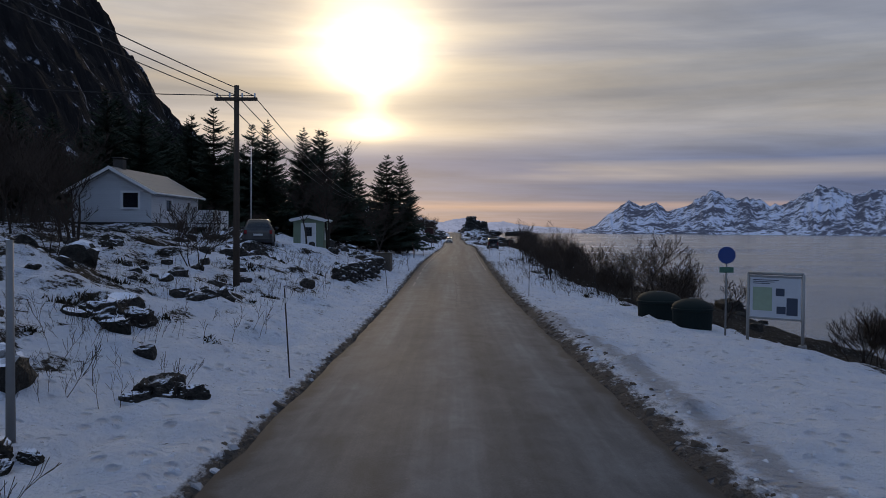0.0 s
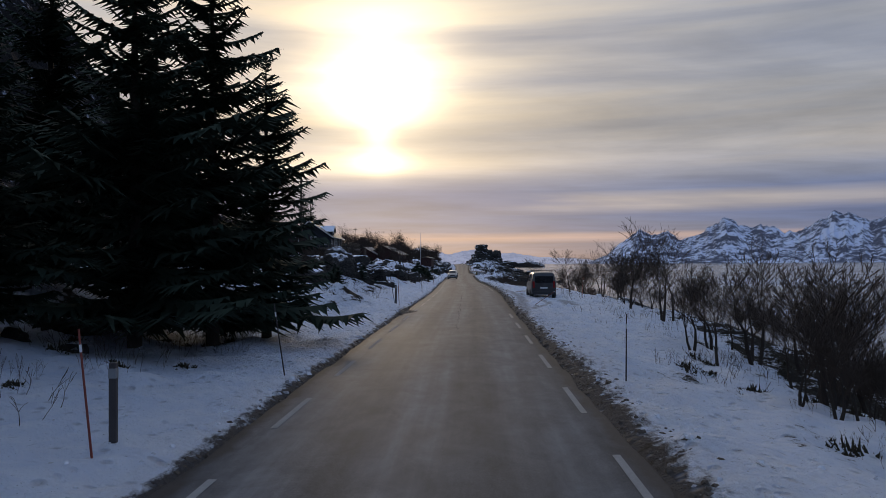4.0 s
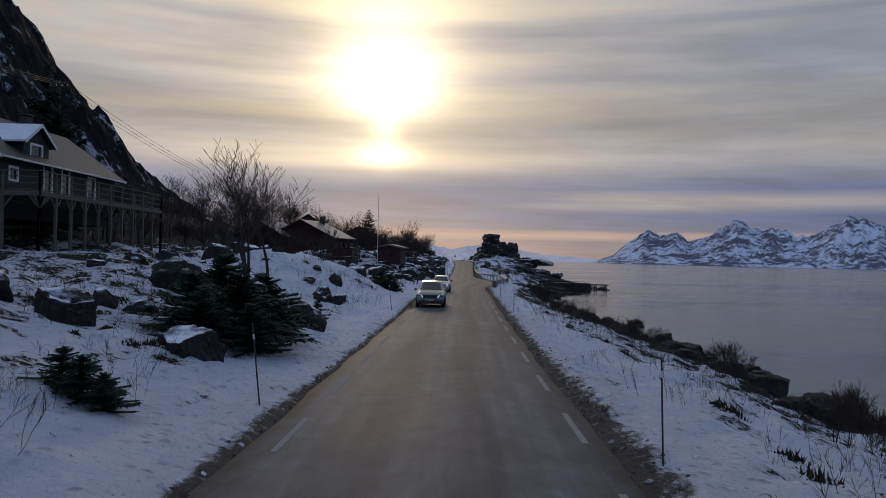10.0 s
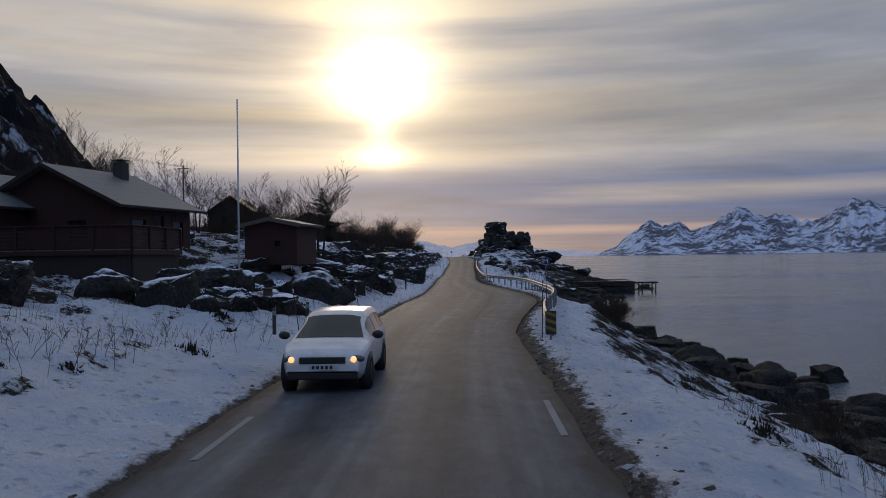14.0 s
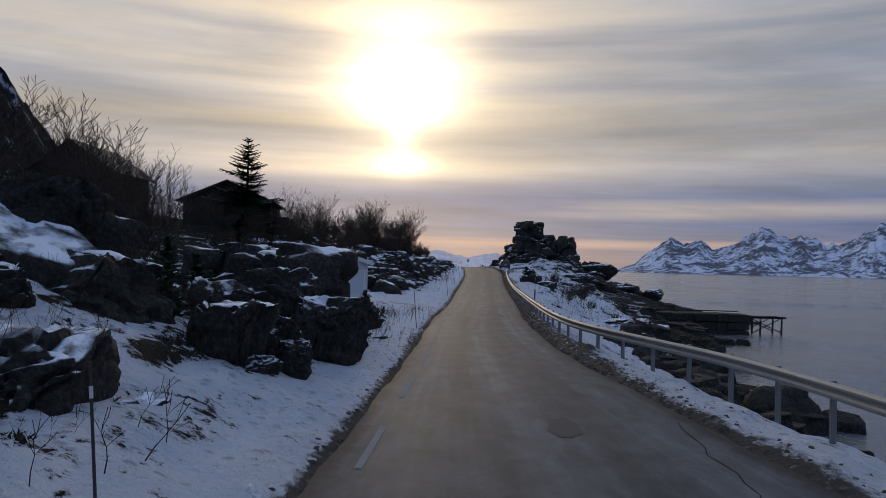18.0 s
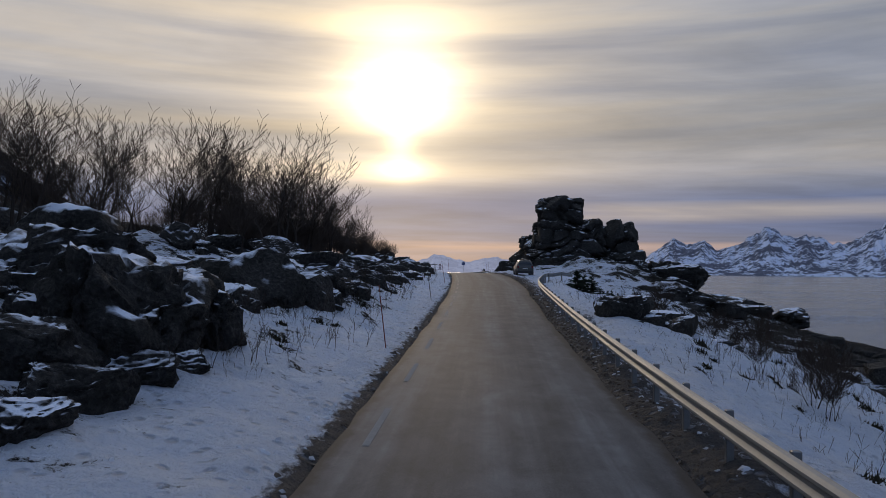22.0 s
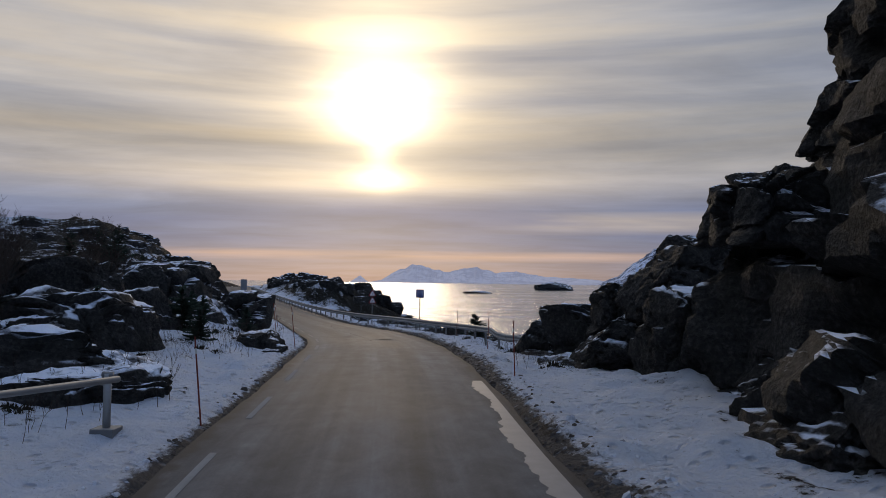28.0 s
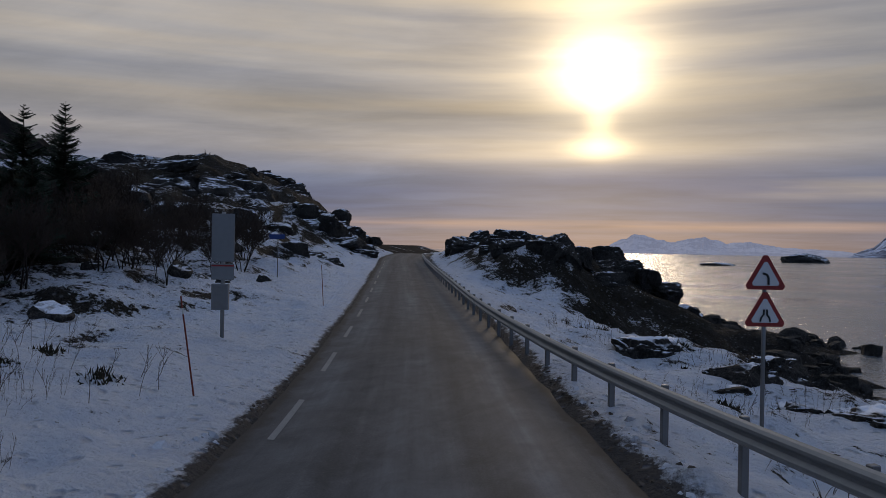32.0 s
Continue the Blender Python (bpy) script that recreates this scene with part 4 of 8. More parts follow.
def outcrop(meshes, i, x, y, z, sx, sy, sz, turn, label, group):
    """A rock outcrop of one large boulder and smaller ones leaning on it."""
    r = random.Random(int(x * 13 + y * 7))
    crag = thing("rock_outcrop", label, "rock", group, at=(x, y, z), turn=turn)
    bits = [(0, 0, 0, 0.98)] + [(r.choice((-1, 1)) * r.uniform(0.45, 0.85), r.choice((-1, 1)) * r.uniform(0.45, 0.85), r.uniform(-0.35, 0.15), r.uniform(0.42, 0.66)) for k in range(3)]
    for k, (u, v, w, s) in enumerate(bits):
        ob = new("boulder", meshes[(i + k) % 5])
        ob.parent = crag
        ob.matrix_basis = pose(u * sx, v * sy, w * sz, r.uniform(-10, 10), r.uniform(-10, 10), r.uniform(0, 40)) @ Matrix.Diagonal((sx * s, sy * s, sz * s, 1))


for i, (x, y, sx, sy, sz, turn) in enumerate(FACES):
    outcrop(BARE_ROCKS if i % 4 == 1 else BIG_ROCKS, i, x, y, land(x, y) - 0.22 * sz, sx * 1.15, sy * 1.15, sz * 1.2, turn, "large fractured dark rock outcrop with snow on its ledges", "rock outcrops")
for i, (x, y, sx, sy, sz, turn) in enumerate(WALLS):
    outcrop((BIG_ROCKS[1], BIG_ROCKS[3], BIG_ROCKS[1], BIG_ROCKS[2], BIG_ROCKS[3]), i, x, y, float(road_z(y)) + 0.30 * sz, sx * 1.2, sy * 1.2, sz * 1.2, turn, "steep dark rock face with a flat snowy top", "rock faces")
# right-hand outcrops
FACES_R = [(9.5, 383, 2.2, 2.6, 1.3, 30), (19, 415, 4, 3, 1.6, 10), (26, 425, 5, 4, 1.8, 40),
           (15, 364, 2.5, 2, 1.0, 30), (20, 376, 3.5, 2.2, 1.2, 70),
           (4.2, 463, 1.3, 1.9, 1.2, 20), (5.6, 468, 1.7, 1.9, 1.4, 60), (7.4, 473, 2.2, 2.0, 1.3, 0), (4.6, 459, 1.3, 1.4, 0.9, 90), (9.6, 466, 2.4, 2.2, 1.4, 30), (8.2, 484, 2.4, 2.6, 1.6, 60), (11, 490, 3, 2.4, 1.4, 10),
           (1.6, 494, 1.8, 1.6, 0.9, 0), (4.4, 497, 2.2, 2.0, 1.0, 40), (0.6, 502, 1.7, 2.0, 0.9, 70), (-3.4, 508, 1.5, 1.5, 0.7, 20), (3, 510, 2.4, 2.0, 1.0, 90), (-6.5, 511, 1.3, 1.2, 0.6, 40), (-9, 515, 1.4, 1.3, 0.7, 0), (-5, 517, 1.6, 1.4, 0.8, 70), (8, 501, 2.2, 1.8, 0.9, 10), (-1, 522, 2.0, 1.7, 0.9, 30), (-8.5, 523, 1.6, 1.5, 0.7, 50), (1, 532, 2.2, 2, 0.9, 80), (-10, 533, 1.8, 1.6, 0.8, 20)]
for k in range(64):
    x, y = face_rnd.uniform(-33, -7), face_rnd.uniform(546, 592)
    s = face_rnd.uniform(1.0, 2.2)
    if x > float(road_r(y)) + 3.5 and land(x, y) > SEA - 0.6:
        FACES_R.append((x, y, s * face_rnd.uniform(0.9, 1.3), s * face_rnd.uniform(0.9, 1.3), s * face_rnd.uniform(0.55, 0.75), face_rnd.uniform(0, 180)))
for i, (x, y, sx, sy, sz, turn) in enumerate(FACES_R):
    outcrop(BARE_ROCKS if i % 3 else BIG_ROCKS, i, x, y, max(land(x, y), SEA) - (0.5 if y > 480 else 0.55 if y > 360 else 0.3) * sz, sx * 1.2, sy * 1.2, sz * (1.7 if y > 480 else 1.25), turn, "dark fractured shore outcrop dusted with snow", "shore outcrops")


def crag_block(parent, x0, x1, y0, y1, z0, z1, seed, mat, taper=0.06, turn=0.0, rough=0.10, name="boulder", worn=False):
    """A massive jointed block: a hewn box, leaning in towards its top, split by cracks into pieces that stand proud or back."""
    r = random.Random(seed)
    hx, hy, hz = (x1 - x0) / 2, (y1 - y0) / 2, (z1 - z0) / 2
    bm = bmesh.new()
    bmesh.ops.create_cube(bm, size=2.0)
    bmesh.ops.subdivide_edges(bm, edges=bm.edges[:], cuts=25, use_grid_fill=True)
    off = Vector((seed * 2.3, seed * 5.1, seed * 1.7))
    cuts = [(Vector((r.choice((-1, 1)) * r.uniform(0.3, 1), r.choice((-1, 1)) * r.uniform(0.3, 1), r.uniform(-0.3, 0.9))).normalized(), r.uniform(0.95, 1.2)) for k in range(7)]
    size = max(0.9, min(hx, hy, hz) * 1.05)
    for v in bm.verts:
        p = v.co.copy()
        p = p * (1 / max(1e-6, (abs(p.x) ** 12 + abs(p.y) ** 12 + abs(p.z) ** 12) ** (1 / 12)))
        for nn, d in cuts:
            over = p.dot(nn) - d
            if over > 0:
                p -= nn * over * 0.97
        lean = 1 - taper * (p.z + 1)
        q = Vector((p.x * hx * lean, p.y * hy * lean, p.z * hz))
        way = Vector((p.x, p.y, p.z * 0.6)).normalized()
        warp = q + Vector((noise.noise(q * 0.6 + off), noise.noise(q * 0.6 - off), noise.noise(q * 0.7 + off * 2))) * 0.5
        dist, pts = noise.voronoi(Vector((warp.x / (size * 1.5), warp.y / (size * 1.5), warp.z / size)) + off)
        proud = noise.cell(pts[0] * 7.7) - 0.5
        gap = dist[1] - dist[0]
        q += way * (proud * 0.22 * size - (0.30 * size * max(0.0, 1 - gap / 0.13)) + rough * 1.2 * noise.fractal(q * 1.1 + off, 0.75, 2.1, 5))
        v.co = q
    if worn:
        bmesh.ops.smooth_vert(bm, verts=bm.verts, factor=0.5, use_axis_x=True, use_axis_y=True, use_axis_z=True)
    ob = part(name, bm, mat, parent, smooth=worn)
    ob.matrix_basis = parent.matrix_world.inverted() @ pose((x0 + x1) / 2, (y0 + y1) / 2, (z0 + z1) / 2, 0, 0, turn)
    return ob


def build_tower():
    """The tall crag of stacked blocks at the crest of the road."""
    crag = thing("rock_tower", "tall dark crag of stacked weathered blocks with a flat top", "rock", at=(12, 442, 1.0))
    big = [(8.4, 14.2, 439.6, 450.5, 7.3, 10.8, 0.0), (7.7, 14.7, 438.6, 451.5, 4.4, 7.9, 0.04), (13.2, 16.8, 439.5, 447, 3.8, 8.4, 0.06), (15.6, 20.6, 440, 449, 2.0, 8.0, 0.12), (6.6, 15.2, 437.6, 452.6, 1.4, 5.7, 0.05),
           (13.6, 22.6, 437.6, 449, -0.5, 4.7, 0.10), (20.8, 26.4, 438, 446, -1.0, 3.3, 0.15), (5.3, 9.4, 438.6, 450, 0.0, 3.3, 0.10), (6.3, 8.6, 447.6, 451.4, 4.7, 6.4, 0.08), (8.6, 12.8, 446.5, 451.5, 6.6, 9.0, 0.10), (9.2, 12.0, 435.4, 439.2, -0.3, 3.4, 0.08), (10.6, 15.0, 435.0, 439.6, -0.4, 2.9, 0.12), (15.5, 20.5, 435.6, 440, -0.6, 2.4, 0.15)]
    for k, (x0, x1, y0, y1, z0, z1, taper) in enumerate(big):
        crag_block(crag, x0, x1, y0, y1, z0, z1, 300 + k, M["rock_bare"] if z1 > 3 else M["rock"], taper, turn=(k * 7) % 11 - 5)
    # broken stones heaped round its foot
    small = [(8.7, 449.0, 3.4, 1.6, 2.4, 1.7, 60, 2), (25.2, 440.5, 1.2, 3.6, 3.0, 1.6, 65, 0), (7.4, 453.0, 2.4, 2.0, 2.4, 1.4, 40, 4), (6.2, 456.6, 1.9, 1.5, 2.0, 1.0, 10, 2), (10.8, 434.6, 0.5, 1.6, 1.2, 0.9, 0, 0), (17.4, 434.9, 0.4, 1.8, 1.3, 0.9, 30, 2), (23.4, 436.4, 0.2, 2.2, 1.5, 1.0, 50, 0),
             (7.2, 446.0, 2.0, 0.9, 1.6, 0.8, 70, 4), (6.2, 443.5, 1.7, 0.8, 1.3, 0.6, 20, 2), (7.4, 455.0, 3.9, 1.3, 1.6, 1.1, 30, 2), (8.3, 457.5, 4.4, 1.3, 1.7, 1.0, 65, 4), (6.6, 459.0, 3.0, 1.3, 1.7, 0.9, 0, 1), (5.6, 461.5, 2.2, 1.2, 1.6, 0.9, 40, 3), (4.4, 464.5, 1.5, 1.0, 1.4, 0.9, 10, 2), (8.6, 462.5, 2.6, 1.6, 1.8, 1.0, 20, 0)]
    heap = random.Random(12)
    small += [(heap.uniform(6.5, 22), heap.uniform(433.5, 437.5), heap.uniform(0.3, 2.4), heap.uniform(0.5, 1.2), heap.uniform(0.5, 1.1), heap.uniform(0.4, 0.8), heap.uniform(0, 180), k % 5) for k in range(34)]
    for x, y, z, sx, sy, sz, turn, k in small:
        ob = new("stone", BARE_ROCKS[k] if z > 2.4 else BIG_ROCKS[k])
        ob.parent = crag
        ob.matrix_basis = crag.matrix_world.inverted() @ pose(x, y, z, 0, 0, turn) @ Matrix.Diagonal((sx * 1.32, sy * 1.32, sz * 1.36, 1))


def rock_wall(label, blocks, seed, worn=False):
    """A steep rock face beside the road, of a few massive blocks: x0, x1, y0, y1, z0, z1."""
    x0, x1, y0, y1, z0, z1 = blocks[0]
    ob = thing("crag", label, "rock", "rock faces", at=((x0 + x1) / 2, (y0 + y1) / 2, z0))
    for k, b in enumerate(blocks):
        crag_block(ob, *b, seed + k, M["rock_face"], 0.03, (k * 5) % 9 - 4, 0.13, worn=worn)


rock_wall("steep dark rock face with a flat snowy top", [(-9.8, -3.7, 375.0, 380.5, -2.0, 2.4), (-9.5, -3.9, 370.5, 375.8, -2.0, 2.1), (-6.4, -3.6, 379.5, 383.0, -1.6, 0.9), (-11.5, -6.5, 379.5, 385.0, -1.5, 3.4)], 410)
rock_wall("large dark boulder overhanging the verge", [(-6.0, -2.5, 306.6, 310.2, -0.5, 1.95), (-5.8, -2.8, 306.4, 310.0, -2.0, -0.1), (-8.8, -5.2, 308.5, 313.5, -1.5, 2.2)], 430, True)
rock_wall("dark bluff below the guard rail", [(5.9, 9.0, 378.0, 382.5, -3.2, 0.75), (8.0, 10.8, 380.0, 384.5, -3.6, -0.2)], 450)
rock_wall("dark rocky bank beside the bend with snow on its ledges", [(-14.0, -9.9, 475.0, 481.5, -0.5, 3.3), (-19.5, -12.8, 472.0, 482.5, 0.0, 4.8)], 470)
rock_wall("steep dark end of the rocky hill above the road", [(-54.0, -43.5, 556.0, 573.0, -1.0, 6.8), (-46.5, -40.6, 560.0, 571.0, -1.0, 4.2), (-66.0, -52.0, 555.0, 572.0, 2.0, 10.2)], 490)
hill_rnd = random.Random(91)
for k in range(46):
    y = hill_rnd.uniform(538, 606)
    out = 2.5 + 44 * hill_rnd.random() ** 1.3
    x, q = float(road_l(y)) - out, hill_rnd.uniform(1.4, 3.4) * min(1.0, 0.45 + out / 18)
    outcrop(BARE_ROCKS if k % 3 == 0 else BIG_ROCKS, k, x, y, land(x, y) - 0.42 * q, q * hill_rnd.uniform(1.0, 1.6), q * hill_rnd.uniform(1.0, 1.5), q * hill_rnd.uniform(0.6, 0.85), hill_rnd.uniform(0, 180), "craggy dark hillside outcrop streaked with snow", "hill outcrops")
build_tower()
join_spare()
for x, y, s, h in ((18, 1125, 17, 2.4), (127, 1470, 34, 11)):
    put_rock(BARE_ROCKS[0], x, y, SEA - 0.15 * h, s, s * 0.7, h * 1.5, 20, "low bare rock islet in the sea", "islets", "islet")


# ---------- bare trees, shrubs and spruces ----------
def tube(verts, faces, a, b, ra, rb, sides=3):
    d = (b - a).normalized()
    u = d.orthogonal().normalized()
    w = d.cross(u)
    n = len(verts)
    for p, r in ((a, ra), (b, rb)):
        for k in range(sides):
            t = 2 * math.pi * k / sides
            verts.append(p + u * (r * math.cos(t)) + w * (r * math.sin(t)))
    for k in range(sides):
        j = (k + 1) % sides
        faces.append((n + k, n + j, n + sides + j, n + sides + k))


def chain(verts, faces, pts, radii, sides=3):
    """One unbroken tube through the points."""
    n, u = len(verts), None
    for i, (p, r) in enumerate(zip(pts, radii)):
        d = (pts[min(i + 1, len(pts) - 1)] - pts[max(i - 1, 0)]).normalized()
        u = d.orthogonal().normalized() if u is None else (u - d * u.dot(d)).normalized()
        w = d.cross(u)
        for k in range(sides):
            t = 2 * math.pi * k / sides
            verts.append(p + u * (r * math.cos(t)) + w * (r * math.sin(t)))
    for i in range(len(pts) - 1):
        for k in range(sides):
            j = (k + 1) % sides
            faces.append((n + i * sides + k, n + i * sides + j, n + (i + 1) * sides + j, n + (i + 1) * sides + k))


def bare_tree(seed, height, stems=1, spread=0.35, levels=4, thick=0.05, kids=3, lean=0.15, fine=0.0085):
    """The trunk and the twigs of a leafless birch or willow, as two lists of vertices and faces."""
    r = random.Random(seed)
    woods, twig = [], ([], [])

    def grow(p, d, length, rad, level):
        steps = 3 if level < 2 else 2
        line, radii = [p], [rad]
        for s in range(steps):
            d = (d + Vector((r.gauss(0, 0.16), r.gauss(0, 0.16), r.gauss(0.03, 0.06)))).normalized()
            q = p + d * (length / steps)
            r2 = rad * (1 - 0.28 * (s + 1) / steps * 1.6)
            p, rad = q, max(r2, fine)
            line.append(p), radii.append(rad)
            if level + 1 < levels and (s > 0 or level > 0):
                for k in range((kids if s == steps - 1 else kids - 1) - (level > 1)):
                    a = r.uniform(0, 6.283)
                    side = Vector((math.cos(a), math.sin(a), r.uniform(0.1, 0.7)))
                    grow(p, (d * (1.0 if s == steps - 1 else 0.55) + side * spread * r.uniform(0.8, 1.6)).normalized(), length * r.uniform(0.45, 0.68), rad * 0.62, level + 1)
        chain(*(woods[-1] if level < 1 else twig), line, radii, 6 if level == 0 else 4 if level == 1 else 3)

    for s in range(stems):
        a = 6.283 * (s + r.random() * 0.7) / stems
        woods.append(([], []))
        d = Vector((math.cos(a) * lean * (1 + stems * 0.25), math.sin(a) * lean * (1 + stems * 0.25), 1)).normalized()
        grow(Vector((math.cos(a), math.sin(a), 0)) * 0.08 * (stems - 1), d, height * 0.5 * r.uniform(0.8, 1.1), thick * r.uniform(0.7, 1.0), 0)
    return woods, twig


def plant(name, label, category, group, wood, twig, wood_mat="bark", twig_mat="twig", wood_name="trunk", twig_name="crown"):
    ob = thing(name, label, category, group)
    for w in wood if isinstance(wood, list) else [wood]:
        mesh_object(wood_name, *w, M[wood_mat], ob)
    mesh_object(twig_name, *twig, M[twig_mat], ob)
    return ob


def spruce(seed, height, width, dense=1.0):
    r = random.Random(seed)
    wood, leaf = ([], []), ([], [])
    tube(*wood, Vector((0, 0, -0.3)), Vector((0, 0, height * 0.55)), height * 0.016 + 0.02, height * 0.009 + 0.01, 6)
    tube(*wood, Vector((0, 0, height * 0.55)), Vector((0, 0, height)), height * 0.009 + 0.01, 0.008, 5)
    levels = int((16 + height * 2.3) * dense)
    for k in range(levels):
        f = (k + r.random() * 0.6) / levels
        z = height * (0.10 + 0.89 * f)
        reach = width * (1 - f) ** 0.8 * r.uniform(0.66, 1.2) + 0.05 * width
        for b in range(8):
            a = r.uniform(0, 6.283)
            ln = reach * r.uniform(0.5, 1.2)
            z = height * min(0.995, 0.08 + 0.91 * (f + r.uniform(-0.5, 0.5) / levels))
            d = Vector((math.cos(a), math.sin(a), 0))
            side = Vector((-d.y, d.x, 0))
            segs = max(3, int(ln * 3.2 + 2))
            pts = [Vector((0, 0, z)) + d * (ln * s / segs) + Vector((0, 0, (0.55 * f - 0.36) * ln * (s / segs) + 0.28 * ln * (s / segs) ** 2)) for s in range(segs + 1)]
            for s in range(segs):
                p, q = pts[s], pts[s + 1]
                wdt = ln * 0.24 * (1 - 0.55 * s / segs) + 0.035
                for sgn in (-1, 1):
                    for t in range(2):
                        o = p.lerp(q, t * 0.5 + r.uniform(0, 0.3))
                        tip = o + side * (sgn * wdt * r.uniform(0.7, 1.5)) + d * wdt * r.uniform(0.4, 1.0) + Vector((0, 0, -wdt * r.uniform(0.1, 0.75)))
                        n = len(leaf[0])
                        leaf[0].extend([o - d * wdt * 0.16, o + d * wdt * 0.34 + Vector((0, 0, 0.02)), tip])
                        leaf[1].append((n, n + 1, n + 2))
                n = len(leaf[0])
                hang = Vector((0, 0, -0.05 - 0.10 * wdt))
                leaf[0].extend([p, q, q + hang, p + hang])
                leaf[1].append((n, n + 1, n + 2, n + 3))
    return wood, leaf


TREE_LABEL = "leafless birch with fine dark twigs standing in the snow"
BUSH_LABEL = "leafless scrub willow with many thin dark stems"
BIRCH = [plant("birch", TREE_LABEL, "tree", "bare birches", *bare_tree(100 + i, 5.6, 1 + i % 2, 0.58, 5, 0.10, 3, 0.12)) for i in range(4)]
SCRUB = [plant("shrub", BUSH_LABEL, "shrub", "bare shrubs", *bare_tree(200 + i, 2.7, 4, 0.5, 5, 0.036, 3, 0.16), wood_name="stem") for i in range(4)]
TUFT = [(lambda w, t: w + [t])(*bare_tree(300 + i, 0.8, 13, 0.22, 3, 0.0045, 2, 0.05, 0.0022)) for i in range(4)]
SMALL = [plant("small_tree", "low leafless birch with a bare trunk and a rounded twiggy crown", "tree", "shore birches", *bare_tree(500 + i, 3.3, 1 + i % 3, 0.62, 5, 0.075, 3, 0.20)) for i in range(5)]
STALKS = ([], [])
SPRUCE = [plant("spruce", "tall dark green spruce with drooping branches", "tree", "spruces", *spruce(400 + i, 11.0, 3.2, 0.78), "bark", "needle", "trunk", "crown") for i in range(3)]
YOUNG = [plant("young_spruce", "small dark spruce growing through the snow", "tree", "young spruces", *spruce(430 + i, 1.6, 0.75, 0.7), "bark", "needle", "trunk", "crown") for i in range(2)]
used = set()


def grow_at(kind, x, y, scale, turn=None, sink=0.06, wide=1.0):
    """Stands a plant on the ground; the first of each kind is the original, the rest are copies."""
    ob = rnd.choice(kind)
    turn = rnd.uniform(0, 360) if turn is None else turn
    m = pose(x, y, max(land(x, y), SEA + 0.3) - sink * scale, 0, 0, turn)
    if ob.name in used:
        ob = copy_thing(ob, m)
    else:
        used.add(ob.name)
        ob.matrix_world = m
    ob.scale = (scale * wide, scale * wide, scale)
    return ob


def scatter(kind, side, y0, y1, o0, o1, count, s0, s1):
    for k in range(count):
        y, out = rnd.uniform(y0, y1), rnd.uniform(o0, o1)
        x = float(road_l(y)) - out if side < 0 else float(road_r(y)) + out
        if side > 0 and land(x, y) < SEA + 0.4:
            continue
        if side < 0 and (330 < y < 346 and out < 13 or 38 < y < 60 and 5 < out < 20 or 205 < y < 236 and 7 < out < 24 or 252 < y < 300 and 5 < out < 22):
            continue
        if kind is TUFT:
            add_stalks(x, y, rnd.uniform(s0, s1))
        else:
            grow_at(kind, x, y, rnd.uniform(s0, s1))


def add_stalks(x, y, s):
    c, d, z = math.cos(rnd.uniform(0, 6.3)) * s, math.sin(rnd.uniform(0, 6.3)) * s, land(x, y) - 0.03
    for vs, fs in rnd.choice(TUFT):
        n = len(STALKS[0])
        STALKS[0].extend((x + v.x * c - v.y * d, y + v.x * d + v.y * c, z + v.z * s) for v in vs)
        STALKS[1].extend(tuple(i + n for i in f) for f in fs)


def copse(name, label, x0, x1, y0, y1, count, h0, h1, seed, zfun=None):
    """A far wood of bare trees, too many to count, as one mesh."""
    r = random.Random(seed)
    wood = ([], [])
    for k in range(count):
        x, y = r.uniform(x0, x1), r.uniform(y0, y1)
        base = Vector((x, y, (land(x, y) if zfun is None else zfun(x, y)) - 0.1))
        h = r.uniform(h0, h1)
        for s in range(r.choice((1, 2, 3))):
            d = Vector((r.gauss(0, 0.13), r.gauss(0, 0.13), 1)).normalized()
            top = base + d * h * r.uniform(0.75, 1.0)
            tube(*wood, base, top, 0.06, 0.012, 3)
            for b in range(11):
                f = r.uniform(0.22, 0.97)
                p = base.lerp(top, f)
                ln = h * 0.30 * (1.15 - f)
                for t in range(2):
                    e = p + Vector((r.gauss(0, 0.5), r.gauss(0, 0.5), r.uniform(0.5, 1.0))) * ln
                    n = len(wood[0])
                    off = Vector((r.gauss(0, 1), r.gauss(0, 1), 0)).normalized() * 0.022
                    wood[0].extend([p - off, p + off, e])
                    wood[1].append((n, n + 1, n + 2))
                    for t2 in range(2):
                        g = p.lerp(e, r.uniform(0.4, 0.9))
                        e2 = g + Vector((r.gauss(0, 0.6), r.gauss(0, 0.6), r.uniform(0.3, 1.0))) * ln * 0.5
                        n = len(wood[0])
                        wood[0].extend([g - off * 0.6, g + off * 0.6, e2])
                        wood[1].append((n, n + 1, n + 2))
    ob = mesh_object(name, *wood, M["twig"])
    return tagged(ob, label, "trees", kind="stuff")


# the right-hand scrub below the road, and single trees on the shore
scatter(SMALL, 1, 36, 104, 5.2, 13, 58, 0.6, 1.25)
scatter(SCRUB, 1, 36, 104, 6.0, 14, 22, 0.5, 0.9)
scatter(SMALL, 1, 48, 98, 3.8, 6, 8, 0.5, 0.8)
scatter(SCRUB, 1, -5, 34, 12, 17, 10, 0.6, 1.0)
for x, y, s in ((10.6, 43.5, 0.78), (9.0, 62, 0.7), (8.2, 64.5, 0.8), (9.8, 112, 0.82), (11.2, 109, 0.75), (10.2, 107, 0.7), (12.2, 133, 0.62), (13.4, 141, 0.66), (14.6, 138, 0.7), (12.6, 146, 0.6), (8.7, 151, 0.66), (13.5, 153.5, 0.6), (12.0, 166, 0.5), (9.8, 134.5, 0.72), (18, 147, 0.7), (12.2, 472, 0.5), (9.2, 462, 0.72), (10.6, 465, 0.6), (7.6, 458.5, 0.5)):
    grow_at(BIRCH, x, y, s)
